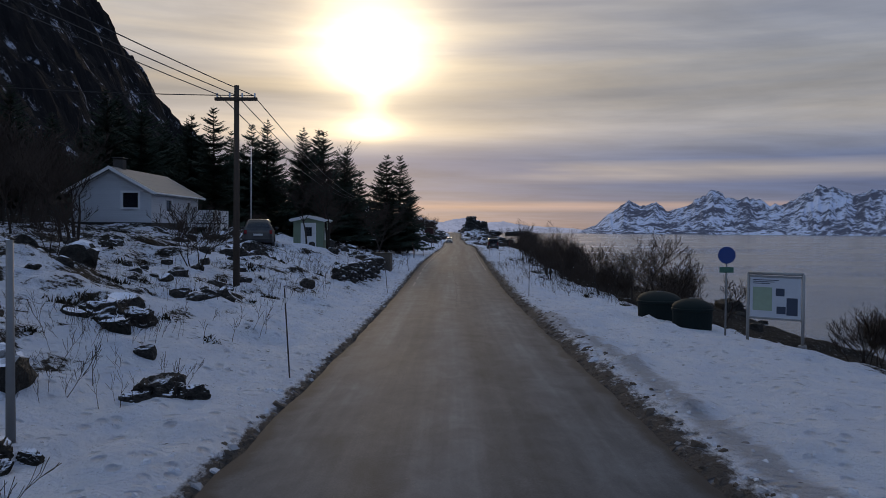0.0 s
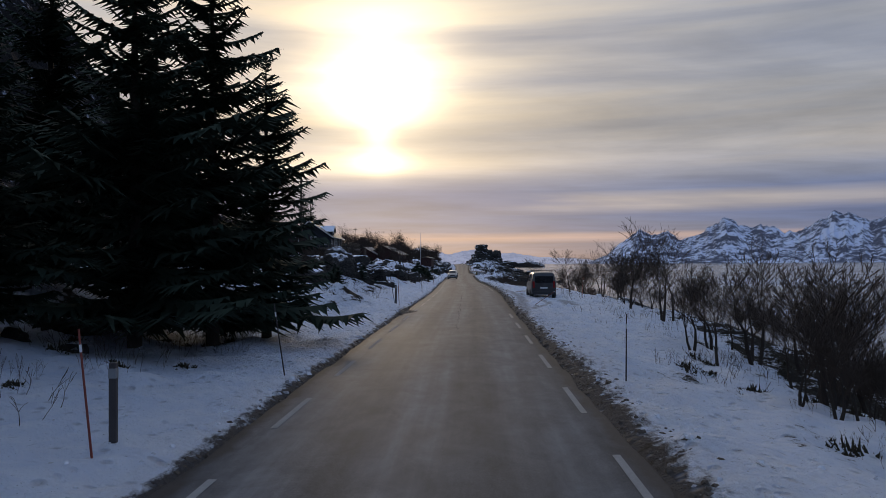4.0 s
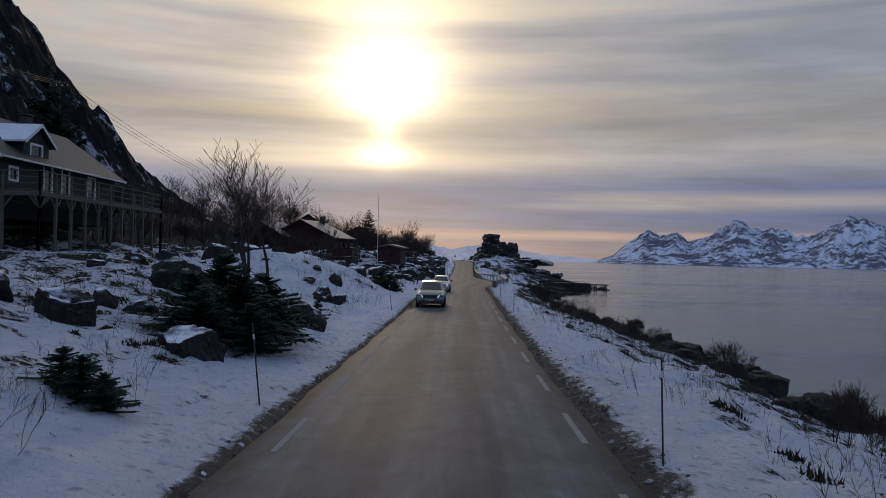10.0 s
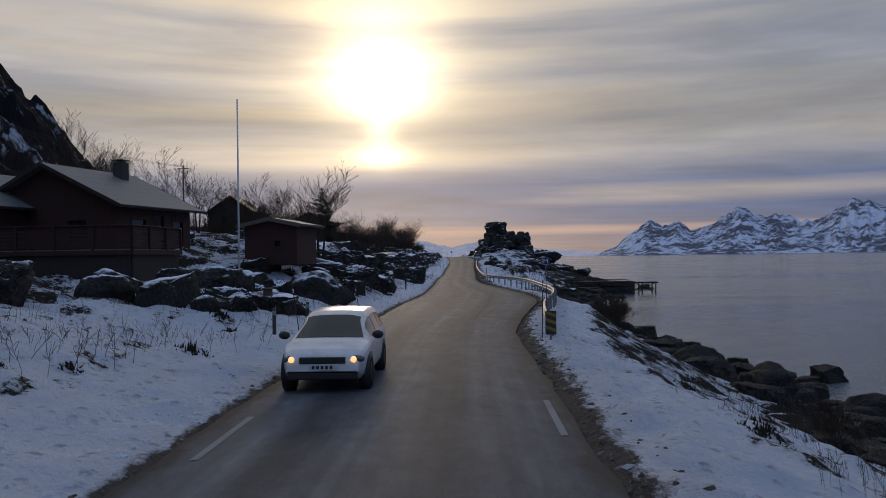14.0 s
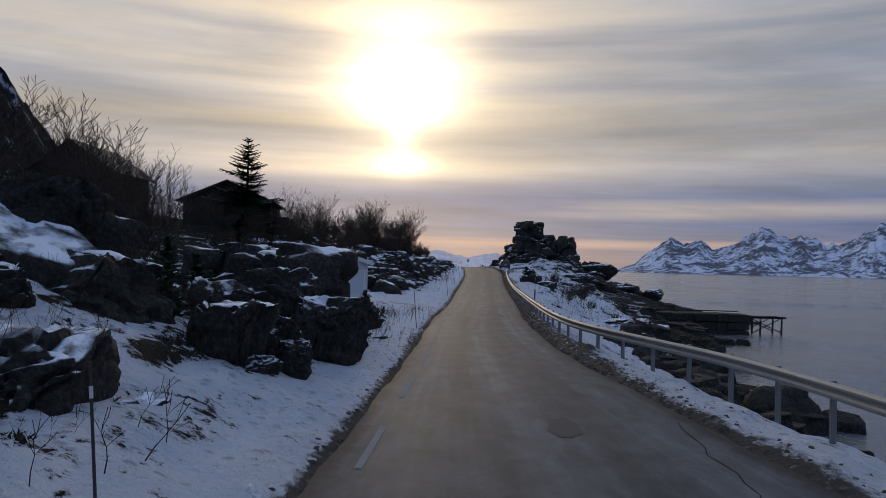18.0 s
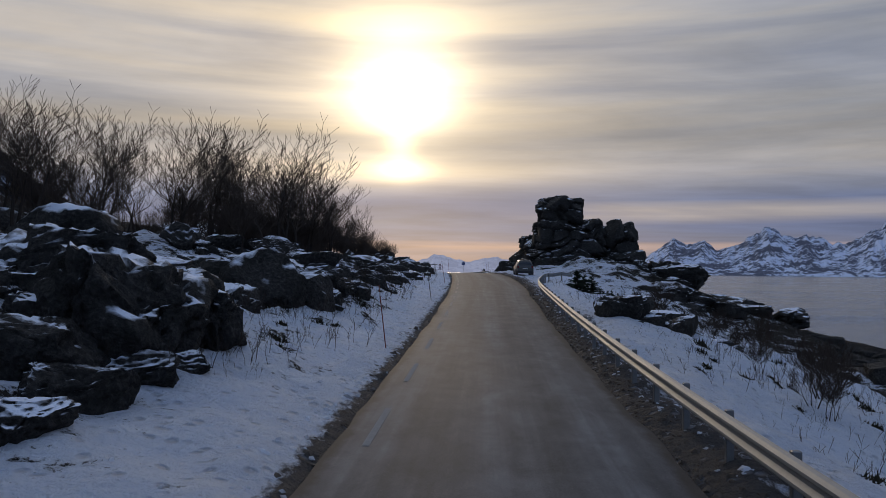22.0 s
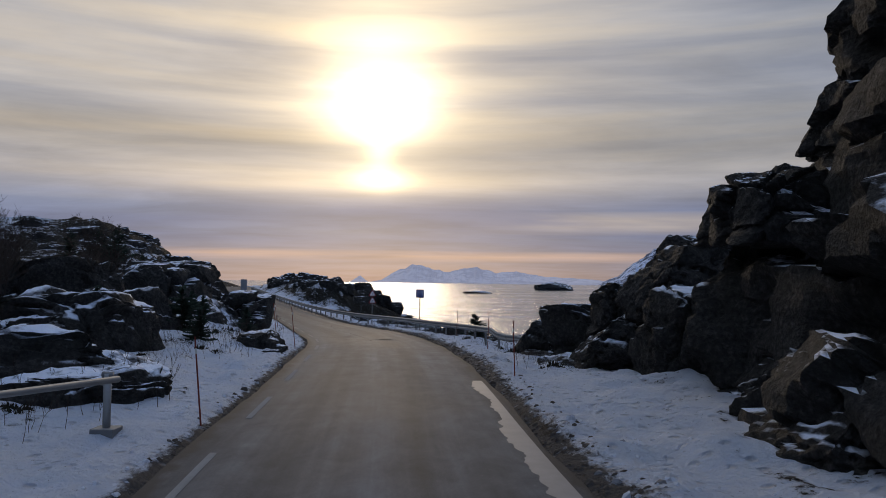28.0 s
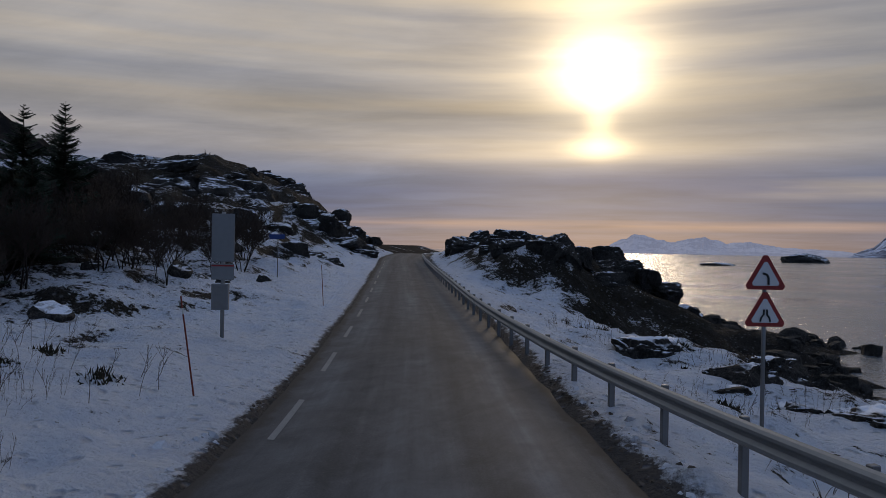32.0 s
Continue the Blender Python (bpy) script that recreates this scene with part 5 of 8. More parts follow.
for x, y, s in ((13.0, 156, 1.4), (14.2, 157.6, 1.3), (11.6, 121, 1.3), (12.4, 119.4, 1.2)):
    grow_at(SCRUB, x, y, s)
scatter(SCRUB, 1, 110, 160, 9, 14, 12, 0.5, 0.9)
scatter(SCRUB, 1, 160, 250, 6, 13, 16, 0.35, 0.7)
scatter(TUFT, 1, 40, 250, 2.2, 10, 90, 0.6, 1.5)
scatter(SCRUB, 1, 285, 300, 5, 8, 5, 0.6, 0.9)
scatter(TUFT, 1, 320, 410, 3, 16, 40, 0.7, 1.6)
scatter(SCRUB, 1, 360, 402, 6, 14, 16, 0.4, 0.8)
scatter(YOUNG, 1, 396, 401, 5.5, 8, 6, 0.35, 0.6)
scatter(TUFT, 1, 450, 500, 1.8, 6, 16, 0.5, 1.0)
# left-hand roadside
scatter(TUFT, -1, 0, 260, 2.4, 9, 150, 0.35, 1.1)
scatter(TUFT, -1, 260, 500, 2.2, 8, 130, 0.35, 1.0)
scatter(SCRUB, -1, 0, 60, 6, 20, 26, 0.5, 1.0)
scatter(SCRUB, -1, 60, 200, 7, 26, 44, 0.5, 1.1)
scatter(SCRUB, -1, 200, 330, 8, 26, 44, 0.6, 1.3)
scatter(SCRUB, -1, 340, 480, 7, 24, 60, 0.5, 1.2)
scatter(YOUNG, -1, 118, 178, 3, 9, 30, 0.3, 0.8)
scatter(YOUNG, -1, 276, 326, 3, 9, 30, 0.35, 0.95)
scatter(YOUNG, -1, 455, 500, 3, 10, 12, 0.5, 1.2)
scatter(BIRCH, -1, 8, 36, 11, 24, 9, 0.55, 0.85)
for x, y, s in ((-8.2, 51.5, 1.15), (-5.2, 58, 1.02), (-9.6, 60.5, 0.9), (-6.2, 65, 1.05), (-9.2, 49.5, 0.9), (-10.0, 214, 1.3), (-9.6, 216.5, 1.25), (-10.8, 216, 1.1), (-6.6, 277.5, 1.0), (-7.6, 280, 0.9), (-20, 236, 1.0), (-17, 240, 0.9), (-7.5, 332, 0.6)):
    grow_at(BIRCH, x, y, s)
scatter(BIRCH, -1, 236, 330, 14, 30, 44, 0.9, 1.35)
scatter(BIRCH, -1, 345, 382, 8, 26, 26, 0.5, 0.85)
scatter(BIRCH, -1, 382, 402, 8, 24, 30, 0.85, 1.3)
scatter(BIRCH, -1, 402, 428, 8, 24, 38, 0.7, 1.1)
scatter(BIRCH, -1, 425, 482, 9, 26, 34, 0.5, 0.85)
scatter(SCRUB, -1, 486, 530, 7, 20, 44, 0.6, 1.2)
scatter(SCRUB, -1, 502, 532, 6.5, 20, 44, 0.6, 1.15)
scatter(BIRCH, -1, 310, 332, 11, 24, 18, 0.85, 1.25)
scatter(YOUNG, -1, 286, 297, 2.6, 6, 8, 0.4, 0.8)
# dark growth before the white house
for x, y, s in ((-21.6, 40, 1.5), (-22.6, 41, 1.8), (-24.4, 42.5, 1.6), (-21.5, 37, 1.7), (-25.5, 42, 2.2), (-20.6, 38.5, 0.9), (-26.6, 44.5, 2.2), (-27, 40, 2.0)):
    grow_at(SCRUB, x, y, s)
for x, y, s in ((-26.6, 43.0, 0.42), (-28.6, 44.6, 0.5), (-25.6, 41.8, 0.3)):
    grow_at(SPRUCE, x, y, s)
scatter(YOUNG, -1, 313, 325, 2.2, 5.0, 14, 0.2, 0.42)
scatter(TUFT, -1, 305, 328, 1.8, 5.0, 24, 0.5, 1.0)
# the spruce wood
for x, y, s in ((-6.2, 93, 1.08), (-7.6, 91, 1.05), (-5.4, 96, 0.85), (-8.6, 95, 1.0), (-10.5, 89, 0.8), (-13.0, 97, 1.05), (-15.0, 88, 1.2), (-17.5, 94, 1.1), (-13.5, 82, 1.12), (-15.2, 79.5, 1.1), (-11.6, 84.5, 0.95)):
    grow_at(SPRUCE, x, y, s)
for k in range(46):
    y = rnd.uniform(58, 122)
    grow_at(SPRUCE, rnd.uniform(-46, -17), y, rnd.uniform(0.75, 1.15))
for x, y, s, wide in ((-27, 182, 1.12, 1.0), (-30, 185, 1.0, 1.0), (-31.8, 233.5, 1.22, 1.0), (-29.6, 231, 1.0, 1.0), (-21.5, 360.5, 0.92, 1.35), (-30, 452, 0.55, 1.0), (-27, 457, 0.6, 1.0), (-24, 455, 0.55, 1.0), (-33, 450, 0.5, 1.0), (-22, 452, 0.42, 1), (-37, 519, 0.66, 1.0), (-34, 513, 0.5, 1), (-41, 523, 0.6, 1.0), (-31, 511, 0.4, 1.0), (-39, 512, 0.6, 1.0), (-33.5, 510, 0.55, 1.1), (-36, 515.5, 0.62, 1.1), (-29.5, 507, 0.34, 1.2), (-35, 508, 0.5, 1.1)):
    grow_at(SPRUCE, x, y, s, wide=wide)
for x, y, s in ((-5.2, 236.5, 0.7), (-6.0, 238, 0.6), (-4.4, 238.6, 0.5), (-6.8, 200, 0.8), (-4.8, 206, 0.6), (2.0, 478.5, 1.0), (8.3, 403.5, 0.9), (8.9, 404.4, 0.75), (9.3, 403.2, 0.8)):
    grow_at(YOUNG, x, y, s, wide=1.4)
for x, y, s in ((-5.0, 195, 1.25), (-5.9, 196.4, 1.35), (-4.3, 193.6, 0.85), (-6.2, 194.4, 1.1), (-4.9, 197.5, 1.2), (-5.6, 193.2, 0.9), (-4.7, 185.0, 0.5), (-4.2, 184.7, 0.4), (-5.2, 185.3, 0.45), (-4.1, 232, 0.8), (-4.9, 233, 0.75), (-3.6, 231.3, 0.5), (-4.5, 231.6, 0.6)):
    grow_at(YOUNG, x, y, s, wide=2.0)
scatter(SCRUB, -1, 384, 426, 8, 17, 34, 0.7, 1.15)
# thin stalks and heather, too many to count
FINE = [(lambda w, t: w + [t])(*bare_tree(340 + i, 0.6, 12, 0.25, 2, 0.0045, 3, 0.06, 0.0022)) for i in range(5)]
HEATHER = ([], [])


def add_heather(x, y, s):
    z, r = land(x, y), rnd
    for k in range(70):
        a, d = r.uniform(0, 6.283), s * r.random() ** 0.7
        p = Vector((x + math.cos(a) * d, y + math.sin(a) * d * 1.2, 0))
        p.z = land(p.x, p.y) - 0.02
        top = p + Vector((r.gauss(0, 0.06), r.gauss(0, 0.06), s * r.uniform(0.25, 0.7) * (1.15 - d / s)))
        u = Vector((math.cos(a * 3), math.sin(a * 3), 0)) * 0.035
        n = len(HEATHER[0])
        HEATHER[0].extend([p - u, p + u, top])
        HEATHER[1].append((n, n + 1, n + 2))


for side, y0, y1, o0, o1, count in ((-1, 0, 60, 2.2, 12, 150), (-1, 60, 260, 2.6, 12, 330), (-1, 255, 326, 2.2, 8, 170), (-1, 348, 430, 2.4, 9, 200), (-1, 436, 500, 2.0, 9, 120), (1, 36, 110, 3.4, 14, 190), (1, 150, 255, 3.0, 12, 230), (1, 345, 412, 3.5, 14, 160), (1, 455, 520, 2.2, 9, 90)):
    for k in range(count):
        y, out = rnd.uniform(y0, y1), o0 + (o1 - o0) * rnd.random() ** 1.2
        x = float(road_l(y)) - out if side < 0 else float(road_r(y)) + out
        if land(x, y) < SEA + 0.5 or side < 0 and 38 < y < 60 and 4 < out < 20:
            continue
        if rnd.random() < 0.55:
            add_heather(x, y, rnd.uniform(0.18, 0.5))
        keep, TUFT = TUFT, FINE
        for j in range(1):
            add_stalks(x + rnd.gauss(0, 0.5), y + rnd.gauss(0, 0.6), rnd.uniform(0.5, 1.5))
        TUFT = keep
tagged(mesh_object("heather", *HEATHER, M["heather"]), "low dark heather showing through the snow", "plants", kind="stuff")
copse("bare_wood", "distant bare birch wood on the hillside", -75, -26, 205, 440, 700, 4.0, 6.5, 71)
copse("hillside_wood", "dark bare wood at the mountain's foot", -92, -30, 5, 210, 560, 4.0, 7.0, 72)
copse("hilltop_scrub", "low bare scrub on the rocky hill", -100, -52, 525, 610, 70, 0.6, 1.3, 73)
tagged(mesh_object("dry_stalks", *STALKS, M["twig"]), "dry brown stalks poking through the roadside snow", "plants", kind="stuff")
for ob in BIRCH + SCRUB + SMALL + SPRUCE + YOUNG:
    if ob.name not in used:
        grow_at([ob], float(road_l(100)) - 30, 100 + rnd.uniform(-6, 6), 0.8)

# ---------- clods of ploughed snow and grit along the verges ----------
def clod_material():
    m = Mat("verge_clods")
    at = m.coords(kind="World")
    grain = m.noise(22, 5, 0.7, at)
    snowy = m.mix(grain, (0.40, 0.40, 0.43), (0.80, 0.83, 0.90))
    earthy = m.mix(grain, (0.030, 0.024, 0.020), (0.17, 0.14, 0.115))
    m.set(Base_Color=m.mix(m.ramp(m.math("ADD", m.attr("dirt"), m.math("MULTIPLY", m.math("SUBTRACT", m.island(), 0.5), 0.7)), (0.42, 0.0), (0.58, 1.0)), snowy, earthy), Roughness=0.9, Specular_IOR_Level=0.08)
    m.bump(grain, 0.5, 0.03)
    return m.m


def build_clods():
    r = np.random.RandomState(44)
    shape = np.array([(1, 0, 0), (0, 1, 0), (-1, 0, 0), (0, -1, 0), (0.4, 0.4, 0.9), (-0.5, 0.1, 0.8), (0.2, -0.6, 0.75)], float)
    tris = np.array([(0, 1, 4), (1, 2, 5), (1, 5, 4), (2, 3, 5), (3, 6, 5), (3, 0, 6), (0, 4, 6), (4, 5, 6)])
    vs, fs, dirts, base = [], [], [], 0
    for side, y0, y1, per in ((1, 0, 300, 16), (1, 300, 430, 34), (1, 430, 505, 20), (-1, 0, 505, 10)):
        for k in range(int((y1 - y0) * per)):
            y = r.uniform(y0, y1)
            span = 1.35 if side > 0 else 0.75
            out = abs(r.normal(0, 0.5)) * span + 0.02
            if r.rand() < 0.22:
                out = r.uniform(0.3, 3.4)
            x = float(road_r(y)) + out if side > 0 else float(road_l(y)) - out
            if side > 0 and (106 < y < 146 and out > 0.7):
                continue
            size = r.uniform(0.018, 0.062) * (1.25 - 0.5 * min(out, 1.5) / 1.5) * (1.7 if r.rand() < 0.06 else 1.0)
            a = r.uniform(0, 6.283)
            c, d = math.cos(a), math.sin(a)
            p = shape * (1 + r.uniform(-0.35, 0.35, shape.shape)) * size * np.array([r.uniform(0.8, 1.4), r.uniform(0.8, 1.6), r.uniform(0.6, 1.0)])
            vs.append(np.stack([x + p[:, 0] * c - p[:, 1] * d, y + p[:, 0] * d + p[:, 1] * c, land(x, y) - 0.25 * size + p[:, 2]], -1))
            fs.append(tris + base)
            reach = 0.5 if side < 0 else 1.9 if 300 < y < 430 else 1.25
            dirts.append(np.full(7, 1.0 - out / reach))
            base += 7
    ob = mesh_object("verge_clods", np.concatenate(vs), np.concatenate(fs), clod_material())
    at = ob.data.attributes.new("dirt", "FLOAT", "POINT")
    at.data.foreach_set("value", np.concatenate(dirts).astype(np.float32))
    tagged(ob, "clods of gritty ploughed snow along the road's edges", "snow", kind="stuff")


build_clods()

# ---------- helpers for made things ----------
def box_bm(bm, x0, x1, y0, y1, z0, z1, bevel=0.0):
    vs = [bm.verts.new((x, y, z)) for z in (z0, z1) for y in (y0, y1) for x in (x0, x1)]
    fs = [bm.faces.new([vs[i] for i in f]) for f in ((0, 2, 3, 1), (4, 5, 7, 6), (0, 1, 5, 4), (2, 6, 7, 3), (0, 4, 6, 2), (1, 3, 7, 5))]
    if bevel:
        es = list({e for f in fs for e in f.edges})
        bmesh.ops.bevel(bm, geom=es, offset=bevel, segments=1, affect="EDGES", clamp_overlap=True)


def box(name, parent, mat, x0, x1, y0, y1, z0, z1, bevel=0.008, label=""):
    bm = bmesh.new()
    box_bm(bm, x0, x1, y0, y1, z0, z1, bevel)
    return part(name, bm, mat, parent, label)


def rod(name, parent, mat, a, b, ra, rb=None, sides=10, label="", smooth=True):
    a, b = Vector(a), Vector(b)
    rb = ra if rb is None else rb
    d = (b - a).normalized()
    u = d.orthogonal().normalized()
    w = d.cross(u)
    vs, fs = [], []
    for p, r in ((a, ra), (b, rb)):
        vs += [p + u * (r * math.cos(2 * math.pi * k / sides)) + w * (r * math.sin(2 * math.pi * k / sides)) for k in range(sides)]
    fs = [(k, (k + 1) % sides, sides + (k + 1) % sides, sides + k) for k in range(sides)] + [tuple(reversed(range(sides))), tuple(range(sides, 2 * sides))]
    return mesh_object(name, vs, fs, mat, parent, smooth and sides > 8, label)


def sweep(name, parent, mat, path, profile, label="", closed=False):
    """A profile of (out, up) carried along a level path of points; out is to the path's right."""
    path = [Vector(p) for p in path]
    vs, n = [], len(profile)
    for i, p in enumerate(path):
        d = path[min(i + 1, len(path) - 1)] - path[max(i - 1, 0)]
        side = Vector((d.y, -d.x, 0)).normalized()
        vs += [p + side * o + Vector((0, 0, h)) for o, h in profile]
    fs = []
    for i in range(len(path) - 1):
        for k in range(n if closed else n - 1):
            j = (k + 1) % n
            fs.append((i * n + k, i * n + j, (i + 1) * n + j, (i + 1) * n + k))
    if closed:
        fs += [tuple(range(n)), tuple(reversed(range((len(path) - 1) * n, len(path) * n)))]
    return mesh_object(name, vs, fs, mat, parent, False, label)


def spaced(points, step):
    """Points at an even step along a polyline, rounded off."""
    pts = [Vector(p) for p in points]
    for _ in range(2):
        cut = [pts[0]]
        for a, b in zip(pts, pts[1:]):
            cut += [a.lerp(b, 0.25), a.lerp(b, 0.75)]
        pts = cut + [pts[-1]]
    out, left = [pts[0]], step
    for a, b in zip(pts, pts[1:]):
        while (b - a).length >= left:
            a = a + (b - a).normalized() * left
            out.append(a.copy())
            left = step
        left -= (b - a).length
    return out


M["pole_red"] = plain("red_stake_paint", (0.20, 0.035, 0.022), 0.6, 0, 20, 0.35)
M["pole_dark"] = plain("dark_stake", (0.045, 0.036, 0.036), 0.6, 0, 20, 0.35)
M["tar_wood"] = plain("tarred_pole", (0.075, 0.058, 0.046), 0.85, 0, 14, 0.4, 0.3)
M["wire"] = plain("wire", (0.03, 0.03, 0.03), 0.6, 0.3)
M["sign_blue"] = plain("sign_blue", (0.012, 0.045, 0.20), 0.4, 0, 8, 0.15)
M["sign_white"] = plain("sign_white", (0.66, 0.66, 0.66), 0.45, 0, 8, 0.1)
M["sign_red"] = plain("sign_red", (0.30, 0.028, 0.022), 0.5, 0, 8, 0.2)
M["sign_black"] = plain("sign_black", (0.02, 0.02, 0.02), 0.5, 0, 8, 0.2)
M["sign_back"] = plain("aluminium_back", (0.24, 0.25, 0.26), 0.5, 0.5, 8, 0.2)
M["green_plate"] = plain("green_plate", (0.05, 0.14, 0.10), 0.5, 0, 8, 0.2)
M["bin_green"] = plain("dark_green_plastic", (0.010, 0.017, 0.017), 0.75, 0, 12, 0.3)
M["print_green"] = plain("map_green", (0.24, 0.32, 0.24), 0.5, 0, 6, 0.3)
M["print_grey"] = plain("printed_board", (0.44, 0.48, 0.54), 0.35, 0, 6, 0.15)
M["print_dark"] = plain("dark_print", (0.03, 0.045, 0.08), 0.4, 0, 6, 0.3)
M["timber"] = plain("old_timber", (0.055, 0.045, 0.038), 0.85, 0, 16, 0.4, 0.4)
M["tar"] = plain("asphalt_patch", (0.020, 0.019, 0.018), 0.95, 0, 30, 0.3)
M["tar"].node_tree.nodes["Principled BSDF"].inputs["Specular IOR Level"].default_value = 0.03
M["paint_white"].node_tree.nodes["Principled BSDF"].inputs["Specular IOR Level"].default_value = 0.1
M["ice"] = plain("thin_ice", (0.14, 0.14, 0.15), 0.5, 0, 3, 0.7)


M["patch_tar"] = plain("patched_asphalt", (0.058, 0.060, 0.065), 0.8, 0, 20, 0.4)
M["damp_tar"] = plain("damp_asphalt", (0.022, 0.021, 0.021), 0.9, 0, 14, 0.4)
M["worn"] = plain("worn_asphalt", (0.13, 0.13, 0.132), 0.85, 0, 20, 0.4)
# ---------- road edge lines, cracks and potholes ----------
def build_markings():
    for side, col, inset, y0, y1 in ((-1, road_l, 0.50, 44, 560), (1, road_r, 0.30, 62, 246)):
        line = thing("edge_line", "worn white broken edge line on the asphalt", "road marking", "edge lines", "structure")
        y = y0
        k = 0
        while y < y1:
            a, b = y, y + 2.7
            if not (side > 0 and 108 < y < 140) and not (side < 0 and 12 < y < 30):
                vs, wide = [], 0.055
                for t in np.linspace(a, b, 5):
                    xx = float(col(t)) - side * inset
                    f = (xx - float(road_l(t))) / (float(road_r(t)) - float(road_l(t)))
                    zz = float(road_z(t)) + 0.05 * (1 - (2 * f - 1) ** 2) + 0.008
                    vs += [(xx - wide, t, zz), (xx + wide, t, zz)]
                mesh_object("dash", vs, [(2 * i, 2 * i + 1, 2 * i + 3, 2 * i + 2) for i in range(4)], M["paint_white"], line)
            y += 5.6


def road_spot(name, label, x, y, rx, ry, mat, seed, lift=0.008):
    """A flat irregular patch on the asphalt."""
    r = random.Random(seed)
    vs = []
    ring = [r.uniform(0.75, 1.1) for _ in range(18)]
    for k in range(18):
        a = 2 * math.pi * k / 18
        px, py = x + rx * ring[k] * math.cos(a), y + ry * ring[k] * math.sin(a)
        f = (px - float(road_l(py))) / (float(road_r(py)) - float(road_l(py)))
        vs.append((px, py, float(road_z(py)) + 0.05 * (1 - (2 * f - 1) ** 2) + lift))
    f = (x - float(road_l(y))) / (float(road_r(y)) - float(road_l(y)))
    vs.append((x, y, float(road_z(y)) + 0.05 * (1 - (2 * f - 1) ** 2) + lift - 0.001))
    ob = mesh_object(name, vs, [(k, (k + 1) % 18, 18) for k in range(18)], mat)
    tagged(ob, label, "road marking", kind="structure")


def road_crack(pts, wide, seed):
    r = random.Random(seed)
    vs, fs = [], []
    pts = spaced([(x, y, 0) for x, y in pts], 0.5)
    for p in pts:
        x, y = p.x + r.gauss(0, 0.04), p.y
        f = (x - float(road_l(y))) / (float(road_r(y)) - float(road_l(y)))
        z = float(road_z(y)) + 0.05 * (1 - (2 * f - 1) ** 2) + 0.007
        w = wide * r.uniform(0.5, 1.4)
        vs += [(x - w, y, z), (x + w, y, z)]
    fs = [(2 * i, 2 * i + 1, 2 * i + 3, 2 * i + 2) for i in range(len(pts) - 1)]
    tagged(mesh_object("crack", vs, fs, M["tar"]), "dark crack running along the asphalt", "crack", "cracks", "structure")


build_markings()
road_spot("pothole_rim", "pale worn rim round the pothole", -2.7, 472.3, 0.55, 1.0, M["worn"], 11, 0.006)
road_spot("pothole", "dark worn hollow in the road", -2.7, 472.2, 0.36, 0.55, M["damp_tar"], 1, 0.010)
road_spot("patch", "faint darker patch in the asphalt", -5.0, 474.5, 0.36, 1.2, M["patch_tar"], 2)
road_spot("patch", "dark patched asphalt", 2.7, 299, 0.3, 0.9, M["patch_tar"], 3)
road_spot("patch", "dark patched asphalt", 2.4, 328, 0.2, 1.2, M["patch_tar"], 4)
road_crack([(-3.11, 470.41), (-3.8, 473.11), (-4.63, 476.55), (-5.91, 480.7), (-8.05, 488.03), (-8.6, 492.0), (-9.6, 496.0)], 0.011, 5)
road_crack([(2.6, 262), (3.6, 274), (4.4, 290), (4.8, 300)], 0.009, 6)
road_crack([(0.2, 30), (0.35, 46), (0.1, 62)], 0.006, 7)
road_crack([(0.7, 100), (0.9, 118), (1.0, 130)], 0.008, 8)
ys = np.arange(436.5, 453.5, 0.09)
wide = np.clip(0.30 + 0.35 * fbm(ys * 0.5, ys * 0, 3, 91) + 0.16 * fbm(ys * 4.0, ys * 0, 2, 92), 0.1, 0.6)
gap = fbm(ys * 1.1, ys * 0, 2, 95) > -0.40
xr = road_r(ys) - 0.16
zr = road_z(ys) + 0.018
faces = [(2 * k, 2 * k + 1, 2 * k + 3, 2 * k + 2) for k in range(len(ys) - 1) if gap[k]]
tagged(mesh_object("ice_strip", np.stack([np.stack([xr - wide, ys, zr], -1), np.stack([xr, ys, zr], -1)], 1).reshape(-1, 3), faces, M["ice"]), "ragged strip of pale ice along the road's edge", "ice", kind="structure")


# ---------- snow stakes ----------
def snow_stake(x, y, height, red, lean=0.0, lean_turn=0.0):
    label = "thin red snow stake stuck in the verge" if red else "thin dark snow stake stuck in the verge"
    if lean > 20:
        label = "thin red snow stake leaning far over in the snow"
    ob = thing("snow_stake", label, "snow stake", "snow stakes", at=(x, y, land(x, y) - 0.15))
    ob.matrix_world = ob.matrix_world @ pose(0, 0, 0, 0, 0, lean_turn) @ pose(0, 0, 0, lean)
    rod("stake", ob, M["pole_red"] if red else M["pole_dark"], (0, 0, 0), (0, 0, height), 0.016, 0.013, 8)
    rod("reflector", ob, M["sign_white"], (0, 0, height - 0.30), (0, 0, height - 0.20), 0.017, 0.017, 8, "pale reflective band")


STAKES_L = [(-3.1, 15, 1.9), (-3.05, 37.5, 1.9), (-3.2, 58.7, 1.9), (-3.8, 80.7, 1.8), (-3.1, 88.5, 1.8), (-2.9, 116, 1.8), (-2.2, 134, 1.8), (-2.0, 156.6, 1.7), (-2.3, 187, 1.7), (-2.6, 217.5, 1.8), (-2.3, 251.2, 2.0),
            (-2.1, 262, 1.6), (-1.8, 292, 1.8), (-1.3, 318, 2.0), (-1.2, 347.4, 1.9), (-1.3, 368, 1.9), (-1.3, 388, 1.9), (-1.45, 407.8, 2.0), (-1.9, 427, 1.8), (-3.45, 446.4, 1.7), (-5.4, 463.5, 1.8), (-6.7, 466, 1.8), (-10.6, 483, 1.9), (-15.6, 499, 1.8), (-22, 517, 1.8)]
